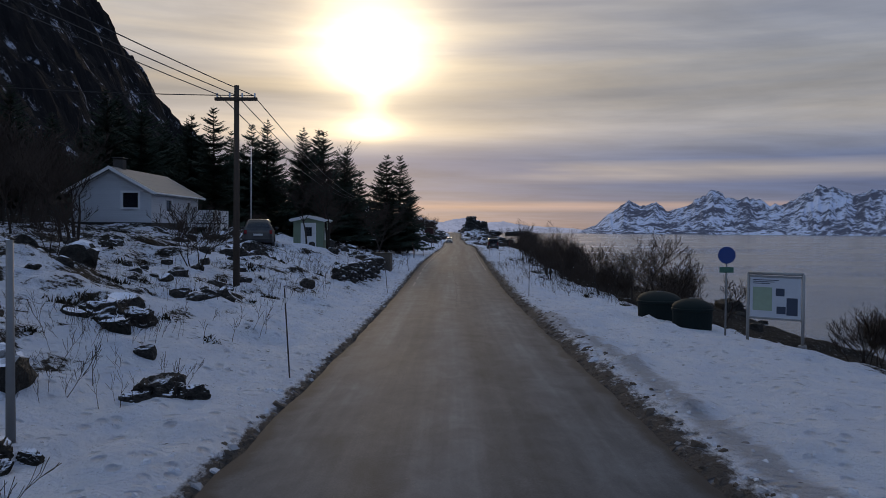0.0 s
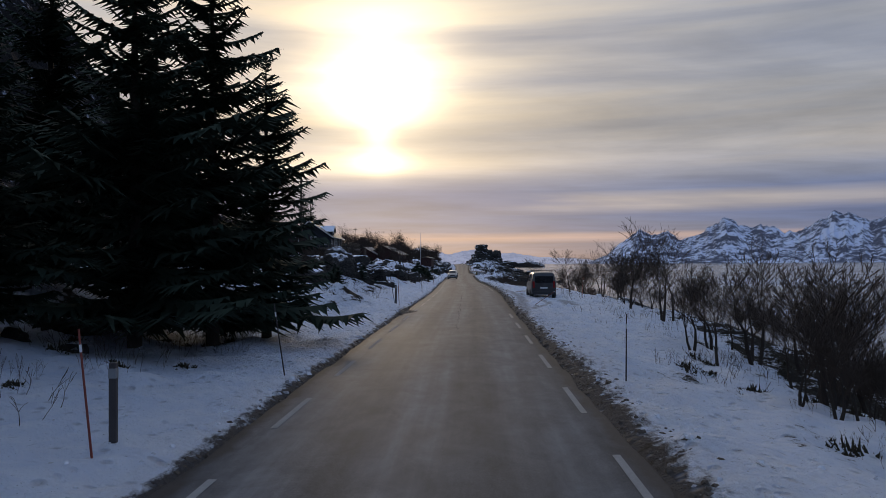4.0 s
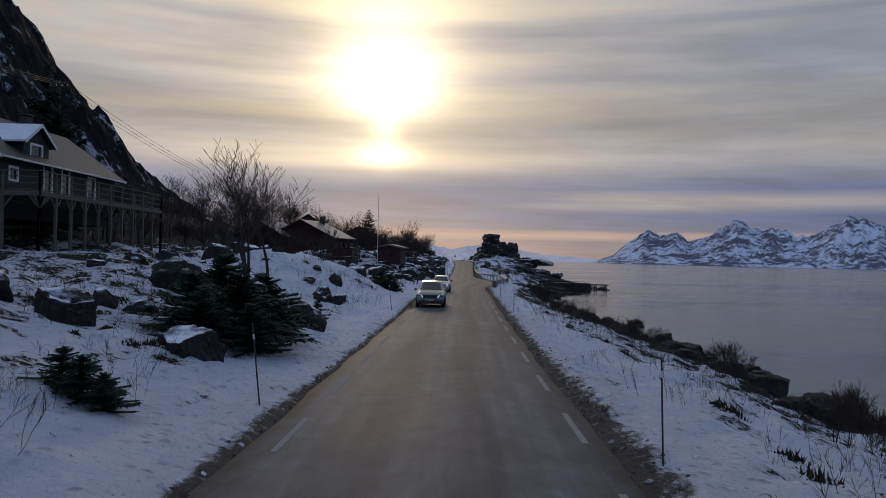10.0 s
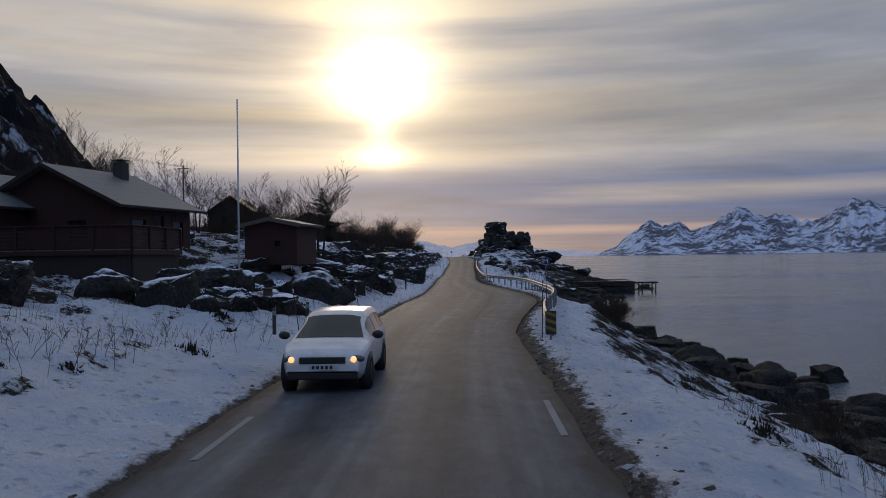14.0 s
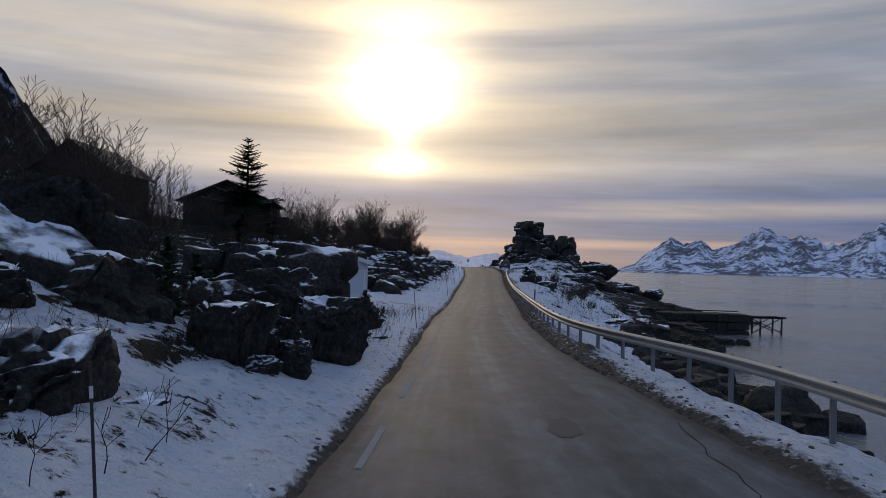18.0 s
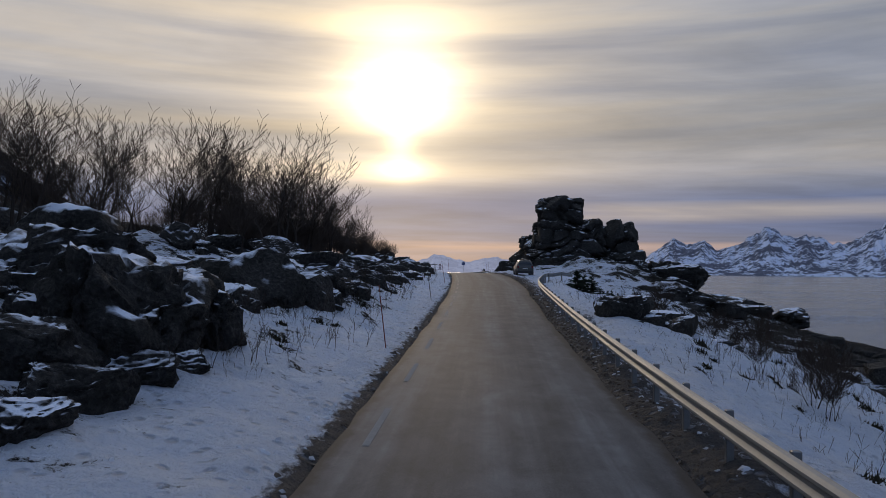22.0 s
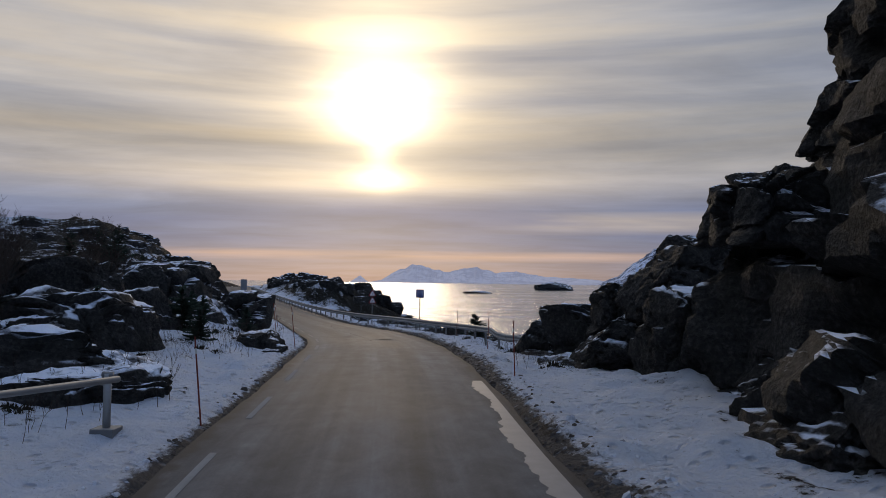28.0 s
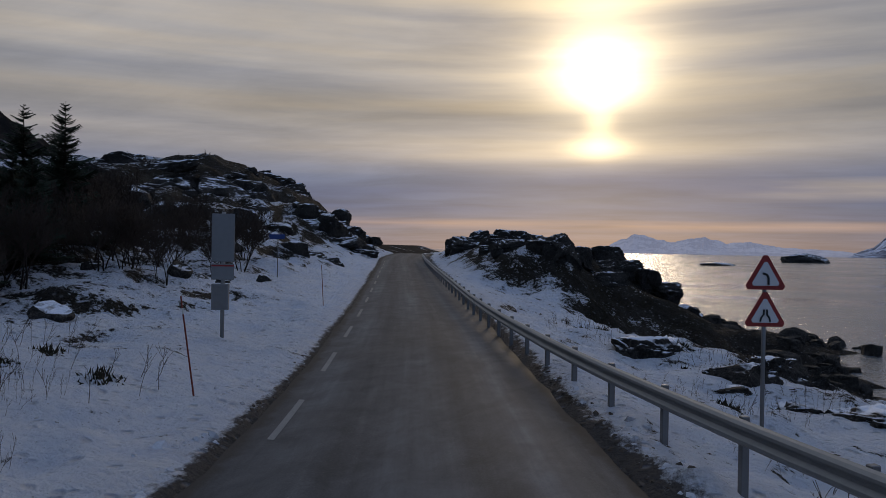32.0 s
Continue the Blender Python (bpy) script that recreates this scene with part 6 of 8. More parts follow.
STAKES_R = [(3.6, 36, 1.6), (3.6, 59.2, 1.5), (4.2, 86.7, 1.5), (4.9, 157.6, 1.6), (4.35, 183.7, 1.7), (4.5, 218.7, 1.7), (4.4, 233.5, 1.8), (4.5, 253.6, 1.9), (4.8, 254.8, 1.9), (2.5, 453.5, 1.6), (6.3, 441.5, 1.5), (2.2, 465, 1.7), (0.9, 477, 1.7), (1.5, 478, 1.7)]
for i, (x, y, h) in enumerate(STAKES_L):
    snow_stake(x, y, h, i % 4 == 3 or y > 400, 4 + (i * 7) % 6, -90 + (i * 29) % 40 - 20)
for i, (x, y, h) in enumerate(STAKES_R):
    snow_stake(x, y, h, y > 440, 2, i * 70)
snow_stake(5.0, 116.3, 1.9, True, 57, 100)
snow_stake(-2.6, 115.3, 1.9, True, 9, 200)
snow_stake(9.2, 124.5, 1.6, True, 4, 60)


def guide_post(x, y, height, label):
    ob = thing("guide_post", label, "post", "guide posts", at=(x, y, land(x, y) - 0.1))
    box("post", ob, M["pole_dark"], -0.05, 0.05, -0.045, 0.045, 0, height, 0.012)
    box("cap", ob, M["sign_back"], -0.052, 0.052, -0.047, 0.047, height - 0.22, height - 0.08, 0.004, "pale band")


for x, y, h in ((-3.6, 253.4, 0.95), (-3.5, 258, 0.85), (-3.9, 81.5, 1.2), (-2.95, 117.2, 1.2), (-2.4, 291, 1.4)):
    guide_post(x, y, h, "weathered grey guide post in the snow")
guide_post(9.3, 392.6, 1.2, "grey post standing beyond the guard rail")
guide_post(5.6, 347, 1.2, "grey post standing beyond the guard rail")


# ---------- guard rails ----------
BEAM = [(0.0, 0.155), (0.045, 0.135), (0.08, 0.10), (0.08, 0.065), (0.03, 0.02), (0.03, -0.02), (0.08, -0.065), (0.08, -0.10), (0.045, -0.135), (0.0, -0.155), (-0.006, -0.15), (0.036, -0.13), (0.07, -0.098), (0.07, -0.068), (0.02, -0.022), (0.02, 0.022), (0.07, 0.068), (0.07, 0.098), (0.036, 0.13), (-0.006, 0.15)]


def guard_rail(points, label):
    """Points are (x, y) along the beam; posts stand behind it, away from the road."""
    pts = spaced([(x, y, 0) for x, y in points], 1.05)
    for p in pts:
        y = min(p.y, 560)
        p.z = (float(road_z(y)) + 0.05 if p.x - float(road_r(y)) < 3 else land(p.x, y) + 0.05) + 0.58
    ob = thing("guard_rail", label, "guard rail", "guard rails")
    sweep("beam", ob, M["steel"], pts, [(-o, h) for o, h in BEAM], "galvanised beam", True)
    for i in range(1, len(pts), 2):
        p = pts[i]
        d = (pts[min(i + 1, len(pts) - 1)] - pts[i - 1]).normalized()
        a = math.degrees(math.atan2(d.y, d.x)) - 90
        bm = bmesh.new()
        foot = land(p.x + 0.12, p.y) - p.z - 0.3
        box_bm(bm, 0.03, 0.13, -0.045, 0.045, foot, 0.17, 0.01)
        post = part("post", bm, M["post_steel"], ob)
        post.matrix_basis = pose(p.x, p.y, p.z, 0, 0, a)
        bm = bmesh.new()
        box_bm(bm, -0.004, 0.03, -0.03, 0.03, -0.06, 0.06)
        spacer = part("bracket", bm, M["steel"], ob)
        spacer.matrix_basis = pose(p.x, p.y, p.z, 0, 0, a)


guard_rail([(4.75, 253.2), (4.85, 255.5), (5.1, 258.5), (5.6, 263), (6.7, 269), (7.5, 277), (7.9, 288), (7.9, 296), (7.4, 303.5), (6.1, 309), (5.0, 313.5), (4.5, 319), (4.4, 328), (4.38, 342), (4.32, 357), (4.48, 371), (4.95, 393), (5.28, 400), (5.7, 405), (6.3, 410), (6.8, 414), (7.5, 416.2), (8.6, 417), (10.2, 417)],
           "galvanised steel guard rail along the shore side, rusty in places")
guard_rail([(4.2, 467.5), (2.9, 470), (1.9, 474), (0.7, 479), (-1.4, 485), (-4.2, 492), (-7.0, 497), (-10.4, 504), (-14.6, 514), (-18.8, 525), (-24.6, 540), (-30, 554), (-36, 571)], "galvanised steel guard rail along the outer bend")


def end_marker():
    ob = thing("end_marker", "yellow and black marker board at the rail's end", "sign", at=(4.7, 253.0, land(4.7, 253.0) - 0.1))
    box("post", ob, M["post_steel"], -0.03, 0.03, 0.0, 0.05, 0, 0.95)
    yellow = plain("marker_yellow", (0.22, 0.15, 0.02), 0.5, 0, 8, 0.2)
    board = box("board", ob, M["sign_black"], -0.16, 0.16, -0.03, 0.0, 0.3, 1.0)
    for k in range(3):
        bm = bmesh.new()
        z = 0.36 + k * 0.22
        vs = [bm.verts.new(v) for v in ((-0.155, -0.034, z + 0.12), (0.155, -0.034, z), (0.155, -0.034, z + 0.1), (-0.155, -0.034, z + 0.22 if k < 2 else z + 0.2))]
        bm.faces.new(vs)
        part("stripe", bm, yellow, board)


end_marker()


# ---------- signs ----------
def letter(text, size, parent, mat, at, depth=0.002):
    cu = bpy.data.curves.new("letter", "FONT")
    cu.body, cu.size, cu.align_x, cu.align_y, cu.extrude = text, size, "CENTER", "CENTER", depth
    tmp = new("letter", cu)
    dg = bpy.context.evaluated_depsgraph_get()
    me = bpy.data.meshes.new_from_object(tmp.evaluated_get(dg))
    bpy.data.objects.remove(tmp)
    me.materials.clear()
    me.materials.append(mat)
    ob = new("letter", me)
    ob.parent = parent
    ob.matrix_basis = pose(*at, 90, 0, 0) @ Matrix.Diagonal((1.25, 1.1, 1, 1))
    return ob


def passing_sign(x, y, top, turn):
    base = land(x, y) - 0.2
    ob = thing("passing_place_sign", "square blue passing-place sign with a white M on a steel post", "sign", "passing-place signs", at=(x, y, base), turn=turn)
    h = top - base
    rod("post", ob, M["post_steel"], (0, 0.04, 0), (0, 0.04, h - 0.02), 0.032, 0.032, 12)
    bm = bmesh.new()
    box_bm(bm, -0.30, 0.30, 0.0, 0.012, h - 0.60, h, 0.004)
    panel = part("panel", bm, M["sign_blue"], ob, "blue panel")
    for x0, x1, z0, z1 in ((-0.295, 0.295, -0.02, -0.005), (-0.295, 0.295, -0.595, -0.58), (-0.295, -0.28, -0.58, -0.02), (0.28, 0.295, -0.58, -0.02)):
        box("border", panel, M["sign_white"], x0, x1, -0.005, -0.001, h + z0, h + z1, 0)
    letter("M", 0.50, panel, M["sign_white"], (0, -0.006, h - 0.30))
    box("bracket", ob, M["post_steel"], -0.05, 0.05, 0.012, 0.05, h - 0.45, h - 0.41)
    box("bracket", ob, M["post_steel"], -0.05, 0.05, 0.012, 0.05, h - 0.16, h - 0.12)


passing_sign(9.6, 300.8, 1.37, 2)
passing_sign(-1.75, 488.1, 3.35, 12)


def triangle(name, size, y, zc, parent, mat, label=""):
    bm = bmesh.new()
    r, cut = size / math.sqrt(3), 0.10
    pts = []
    for k in range(3):
        a = math.pi / 2 + k * 2 * math.pi / 3
        for s in (-1, 1):
            pts.append((math.cos(a + s * cut * 1.0) * r * 0.96, math.sin(a + s * cut * 1.0) * r * 0.96))
    front = [bm.verts.new((px, y, zc + pz)) for px, pz in reversed(pts)]
    back = [bm.verts.new((px, y + 0.012, zc + pz)) for px, pz in reversed(pts)]
    bm.faces.new(front), bm.faces.new(reversed(back))
    for i in range(6):
        j = (i + 1) % 6
        bm.faces.new((front[j], front[i], back[i], back[j]))
    return part(name, bm, mat, parent, label)


def warning_signs():
    x, y = -6.68, 502.1
    base = land(x, y) - 0.2
    ob = thing("warning_sign", "two red-bordered warning triangles on one post, bend and narrowing", "sign", at=(x, y, base), turn=17)
    h = 2.86 - base
    rod("post", ob, M["post_steel"], (0, 0.04, 0), (0, 0.04, h + 0.1), 0.035, 0.035, 12)
    for k, zc in enumerate((h - 0.12, h - 0.74)):
        red = triangle("panel", 0.66, 0.0, zc, ob, M["sign_red"], "red warning triangle")
        triangle("face", 0.455, -0.014, zc, red, M["sign_white"], "pale triangle face")
        if k == 0:
            sweep_pts = [(0.045, -0.13), (0.045, -0.015), (0.015, 0.04), (-0.053, 0.06)]
            for (xa, za), (xb, zb) in zip(sweep_pts, sweep_pts[1:]):
                rod("mark", red, M["sign_black"], (xa, -0.022, zc + za), (xb, -0.022, zc + zb), 0.018, 0.018, 6)
        else:
            for s in (-1, 1):
                pts = [(0.083 * s, -0.13), (0.068 * s, -0.06), (0.03 * s, -0.015), (0.026 * s, 0.075)]
                for (xa, za), (xb, zb) in zip(pts, pts[1:]):
                    rod("mark", red, M["sign_black"], (xa, -0.022, zc + za), (xb, -0.022, zc + zb), 0.015, 0.015, 6)


warning_signs()


def round_sign():
    x, y = 8.84, 25.1
    base = land(x, y) - 0.15
    ob = thing("round_sign", "round dark blue road sign over a small green plate", "sign", at=(x, y, base), turn=-8)
    h = 1.93 - base
    rod("post", ob, M["post_steel"], (0, 0.05, 0), (0, 0.05, h + 0.15), 0.03, 0.03, 12)
    disc = rod("disc", ob, M["sign_blue"], (0, 0.0, h), (0, 0.014, h), 0.27, 0.27, 40, "dark blue disc", False)
    rod("rim", disc, M["sign_back"], (0, 0.014, h), (0, 0.02, h), 0.275, 0.275, 40, smooth=False)
    box("plate", ob, M["green_plate"], -0.22, 0.22, 0.0, 0.012, h - 0.56, h - 0.38, 0.004, "small green plate")


def info_board():
    ob = thing("information_board", "metal-framed information board with a map and photographs", "board", at=(9.35, 22.55, -0.62), turn=-38)
    w, h = 0.76, 2.10
    for s in (-1, 1):
        post = rod("post", ob, M["steel"], (s * w, 0, 0), (s * w, 0, h), 0.045, 0.045, 12)
        box("foot", post, M["post_steel"], s * w - 0.1, s * w + 0.1, -0.1, 0.1, -0.05, 0.10)
    rod("crossbar", ob, M["steel"], (-w, 0, h), (w, 0, h), 0.045, 0.045, 12)
    bm = bmesh.new()
    box_bm(bm, -w + 0.06, w - 0.06, -0.02, 0.02, 0.82, h - 0.10, 0.006)
    panel = part("panel", bm, M["print_grey"], ob, "pale printed panel")
    for x0, x1, z0, z1, m in ((-0.62, -0.08, 1.02, 1.70, "print_green"), (0.02, 0.26, 1.46, 1.68, "print_dark"), (0.32, 0.62, 0.92, 1.42, "print_dark"), (0.05, 0.30, 0.95, 1.16, "print_dark")):
        box("picture", panel, M[m], x0, x1, -0.026, -0.021, z0, z1, 0)
    for k in range(3):
        box("text_line", panel, M["print_dark"], -0.62, 0.1 - 0.12 * k, -0.025, -0.021, 1.90 - 0.05 * k, 1.92 - 0.05 * k, 0)
    for x0, x1, z0, z1 in ((-0.72, 0.72, h - 0.12, h - 0.06), (-0.72, 0.72, 0.77, 0.83)):
        box("frame", ob, M["sign_back"], x0, x1, -0.03, 0.03, z0, z1, 0.01)


def waste_bin(x, y, r, h, tilt):
    z = min(land(x + dx, y + dy) for dx in (-r, 0, r) for dy in (-r, 0, r)) - 0.08
    ob = thing("waste_container", "round dark green waste container with a domed lid", "waste bin", "waste containers", at=(x, y, z))
    bm = bmesh.new()
    prof = [(0.92 * r, 0.0), (0.95 * r, 0.05), (r, h * 0.72), (1.05 * r, h * 0.74), (1.05 * r, h * 0.80), (0.99 * r, h * 0.82)]
    rings = [[bm.verts.new((pr * math.cos(a), pr * math.sin(a), pz)) for a in np.linspace(0, 2 * math.pi, 33)[:-1]] for pr, pz in prof]
    for a, b in zip(rings, rings[1:]):
        for k in range(32):
            bm.faces.new((a[k], a[(k + 1) % 32], b[(k + 1) % 32], b[k]))
    bm.faces.new(rings[-1])
    part("body", bm, M["bin_green"], ob, smooth=False)
    bm = bmesh.new()
    prof = [(1.0 * r, 0.0), (1.0 * r, 0.05), (0.86 * r, 0.16), (0.55 * r, 0.26), (0.2 * r, 0.31)]
    rings = [[bm.verts.new((pr * math.cos(a), pr * math.sin(a), pz)) for a in np.linspace(0, 2 * math.pi, 33)[:-1]] for pr, pz in prof]
    for a, b in zip(rings, rings[1:]):
        for k in range(32):
            bm.faces.new((a[k], a[(k + 1) % 32], b[(k + 1) % 32], b[k]))
    bm.faces.new(rings[-1])
    lid = part("lid", bm, M["bin_green"], ob, "domed lid with a film of frost", smooth=True)
    lid.matrix_basis = pose(0, 0, h * 0.82, tilt, 0, 0)
    bar = rod("handle", lid, M["post_steel"], (-0.12, 0, 0.33), (0.12, 0, 0.33), 0.015, 0.015, 8)


round_sign()
info_board()
waste_bin(7.85, 29.4, 0.80, 1.15, 8)
waste_bin(8.35, 27.0, 0.68, 1.05, 3)


def box_cabinet():
    x, y = -19.0, 505.0
    ob = thing("sign_back", "grey back of a road sign over a small grey box", "sign", at=(x, y, land(x, y) - 0.15), turn=22)
    rod("post", ob, M["steel"], (0, 0.06, 0), (0, 0.06, 3.3), 0.05, 0.05, 12)
    box("panel", ob, M["sign_back"], -0.28, 0.28, 0.0, 0.02, 2.05, 3.25, 0.005)
    box("panel", ob, M["sign_back"], -0.28, 0.28, 0.0, 0.02, 1.60, 2.0, 0.005)
    box("stripe", ob, M["sign_red"], -0.28, 0.28, -0.004, 0.0, 1.93, 1.97, 0, "red edge")
    cab = box("cabinet", ob, M["sign_back"], -0.25, 0.17, -0.1, 0.05, 0.85, 1.5, 0.01, "small grey cabinet")
    box("door", cab, M["post_steel"], -0.22, 0.14, -0.106, -0.1, 0.88, 1.47, 0.0)


def direction_sign():
    x, y = -28.3, 524.5
    ob = thing("direction_sign", "small blue pointed direction sign on a thin post", "sign", at=(x, y, land(x, y) - 0.1), turn=20)
    rod("post", ob, M["post_steel"], (0, 0, 0), (0, 0, 2.4), 0.025, 0.025, 8)
    box("panel", ob, M["sign_blue"], -0.45, 0.35, -0.03, -0.015, 2.1, 2.35, 0.01, "blue pointed panel")


def barrier():
    ob = thing("road_barrier", "long steel barrier pole across a side track with a round plate", "barrier", at=(-4.4, 444.8, land(-4.4, 444.8)), turn=0)
    rod("post", ob, M["steel"], (0, 0, -0.2), (0, 0, 0.9), 0.06, 0.06, 12)
    box("foot", ob, M["post_steel"], -0.18, 0.18, -0.18, 0.18, -0.15, 0.08)
    rod("pole", ob, M["steel"], (0.3, -0.3, 0.86), (-3.3, -7.4, 0.82), 0.05, 0.05, 12)
    rod("plate", ob, M["sign_back"], (-0.80, -2.28, 0.90), (-0.78, -2.24, 0.90), 0.28, 0.28, 28, "grey round plate", False)
    rod("support", ob, M["steel"], (-1.62, -4.0, -0.3), (-1.62, -4.0, 0.82), 0.05, 0.05, 12)
    rod("hinge", ob, M["post_steel"], (-0.08, 0, 0.88), (0.08, 0, 0.88), 0.05, 0.05, 10)


box_cabinet()
direction_sign()
barrier()


# ---------- poles and wires ----------
def utility_pole(x, y, top, arm=True, mat="tar_wood", r=0.13, turn=0, name="utility_pole", label="weathered wooden utility pole with a crossarm and insulators"):
    base = land(x, y) - 0.4
    ob = thing(name, label, "pole", "poles", at=(x, y, base), turn=turn)
    rod("pole", ob, M[mat], (0, 0, 0), (0, 0, top - base), r, r * 0.72, 12)
    if arm:
        a = box("crossarm", ob, M["tar_wood"], -0.75, 0.75, -0.13, -0.05, top - base - 0.55, top - base - 0.43)
        for k in range(4):
            rod("insulator", a, M["sign_white"], (-0.66 + k * 0.44, -0.09, top - base - 0.43), (-0.66 + k * 0.44, -0.09, top - base - 0.28), 0.035, 0.03, 8, "pale insulator")


def wire(a, b, sag):
    ob = thing("overhead_wire", "thin dark overhead wire sagging between poles", "wire", "overhead wires")
    a, b = Vector(a), Vector(b)
    pts = [a.lerp(b, t) - Vector((0, 0, sag * 4 * t * (1 - t))) for t in np.linspace(0, 1, 17)]
    vs, fs = [], []
    chain(vs, fs, pts, [0.016] * len(pts), 4)
    mesh_object("cable", vs, fs, M["wire"], ob)


utility_pole(-7.6, 27.5, 7.7, r=0.12)
utility_pole(-46, 44, 13.5)
utility_pole(-17.0, -22, 12.0)
utility_pole(-13.85, 143, 10.3)
utility_pole(-30.1, 232, 15.3, r=0.11)
utility_pole(-34.0, 330, 14.0, r=0.11)
utility_pole(-13.4, 52, 8.2, False, "sign_white", 0.035, 0, "flagpole", "thin white flagpole without a flag")
utility_pole(-9.17, 269, 9.75, False, "sign_white", 0.05, 0, "flagpole", "tall white flagpole without a flag")
utility_pole(-8.75, 150, 3.6, False, label="short weathered pole stump with a flat top")
utility_pole(-11.2, 155, 3.9, False, label="short weathered pole stump with a flat top")
utility_pole(-5.3, 9.3, 2.5, False, "post_steel", 0.06, 0, "steel_post", "bare blue-grey steel post at the roadside")
for off in (-0.6, 0.0, 0.6):
    wire((-46, 44 + off, 13.2), (-7.6 + off, 27.5, 7.35), 0.7)
    wire((-17 + off, -22, 11.7), (-7.6 + off, 27.5, 7.35), 0.9)
    wire((-7.6 + off, 27.5, 7.35), (-13.85 + off, 143, 10.05), 2.6)
    wire((-13.85 + off, 143, 10.05), (-30.1 + off, 232, 15.1), 2.0)
    wire((-30.1 + off, 232, 15.1), (-34 + off, 330, 13.8), 2.4)


def stump(x, y):
    ob = thing("mail_post", "stout dark wooden post stump beside the drive", "post", at=(x, y, land(x, y) - 0.1))
    rod("stump", ob, M["tar_wood"], (0, 0, 0), (0, 0, 0.95), 0.2, 0.17, 12)
    rod("cap", ob, M["wood_grey"], (0, 0, 0.95), (0, 0, 1.0), 0.22, 0.21, 12)


stump(-5.2, 259)


def wall_crate(x, y):
    """The grey plank box at the end of the stone wall."""
    ob = thing("plank_box", "weathered grey plank box at the end of the stone wall", "box", at=(x, y, land(x, y) - 0.15), turn=-6)
    for k in range(5):
        for face in (-0.42, 0.42):
            box("plank", ob, M["wood_grey"], -0.55, 0.55, face - 0.014, face + 0.014, k * 0.25, k * 0.25 + 0.238, 0.004)
        for side in (-0.55, 0.55):
            box("side_plank", ob, M["wood_grey"], side - 0.014, side + 0.014, -0.40, 0.40, k * 0.25 + 0.004, k * 0.25 + 0.24, 0.004)
    for sx in (-0.5, 0.5):
        for sy in (-0.37, 0.37):
            box("corner_post", ob, M["wood_grey"], sx - 0.04, sx + 0.04, sy - 0.04, sy + 0.04, 0, 1.3, 0.004)
    box("lid", ob, M["wood_grey"], -0.62, 0.62, -0.5, 0.5, 1.25, 1.29, 0.006)


wall_crate(-4.75, 54.6)


def puddle(x, y, rx, ry, seed):
    r = random.Random(seed)
    ring = [(x + rx * r.uniform(0.8, 1.15) * math.cos(k * 0.2618), y + ry * r.uniform(0.8, 1.15) * math.sin(k * 0.2618)) for k in range(24)]
    z = land(x, y) + 0.02
    tagged(mesh_object("puddle", [(px, py, z) for px, py in ring] + [(x, y, z)], [(k, (k + 1) % 24, 24) for k in range(24)], M["wet"]), "dark shallow meltwater puddle on the snowy parking place", "water", kind="structure")


M["wet"] = plain("meltwater", (0.05, 0.047, 0.044), 0.8, 0, 4, 0.3)
puddle(6.9, 139.3, 1.2, 2.0, 4)


# ---------- the dry-stone wall ----------
def stone_wall():
    ob = thing("stone_wall", "low dry-stone wall of dark stones with snow in the joints", "wall", kind="structure")
    r = random.Random(8)
    y = 37.5
    n = 0
    while y < 64:
        x = np.interp(y, [37.5, 41, 46, 55, 64], [-5.3, -4.75, -4.6, -4.9, -5.4])
        z0 = float(road_z(y)) + 0.22
        top = 0.95 if y < 58 else 0.7
        z = 0.0
        while z < top:
            s = r.uniform(0.15, 0.26)
            st = new("stone", ROCKS[r.randrange(9)])
            st.parent = ob
            st.matrix_basis = pose(x + r.uniform(-0.10, 0.10) - z * 0.25, y + r.uniform(-0.1, 0.1), z0 + z + s * 0.4, r.uniform(-20, 20), r.uniform(-20, 20), r.uniform(0, 360)) @ Matrix.Diagonal((s * 1.15, s * 1.5, s, 1))
            z += s * 1.15
            n += 1
        y += r.uniform(0.24, 0.40)


stone_wall()


# ---------- the old quay ----------
def quay():
    ob = thing("quay", "old dark stone quay ending in a broken timber frame", "quay", kind="structure")
    r = random.Random(3)
    for i in range(16):
        for j in range(3):
            x = 15 + i * 1.45
            bm = bmesh.new()
            box_bm(bm, x - 0.74 + r.uniform(-0.05, 0.05), x + 0.70, 392.0 + r.uniform(-0.25, 0.1), 396.2 + r.uniform(-0.2, 0.2), SEA - 0.5 + j * 1.10, SEA + 0.58 + j * 1.10 + r.uniform(-0.10, 0.02), 0.08)
            part("stone", bm, M["rock_wet"], ob)
    for x in (39.0, 41.8):
        for y in (392.4, 395.6):
            rod("pile", ob, M["timber"], (x, y, SEA - 1.2), (x + 0.05, y, -4.3), 0.14, 0.12, 8)
    for y in (392.4, 395.6):
        rod("beam", ob, M["timber"], (37.2, y, -4.42), (42.4, y, -4.40), 0.12, 0.12, 6)
        rod("brace", ob, M["timber"], (37.8, y, SEA + 0.2), (41.6, y, -4.5), 0.07, 0.07, 6)
        rod("brace", ob, M["timber"], (38.0, y, -4.6), (41.8, y, SEA + 0.4), 0.07, 0.07, 6)
    box("plank", ob, M["timber"], 37.2, 42.3, 392.2, 393.0, -4.30, -4.22)
    rod("pipe", ob, M["timber"], (20, 394, -3.72), (36.5, 394, -3.70), 0.07, 0.07, 8)


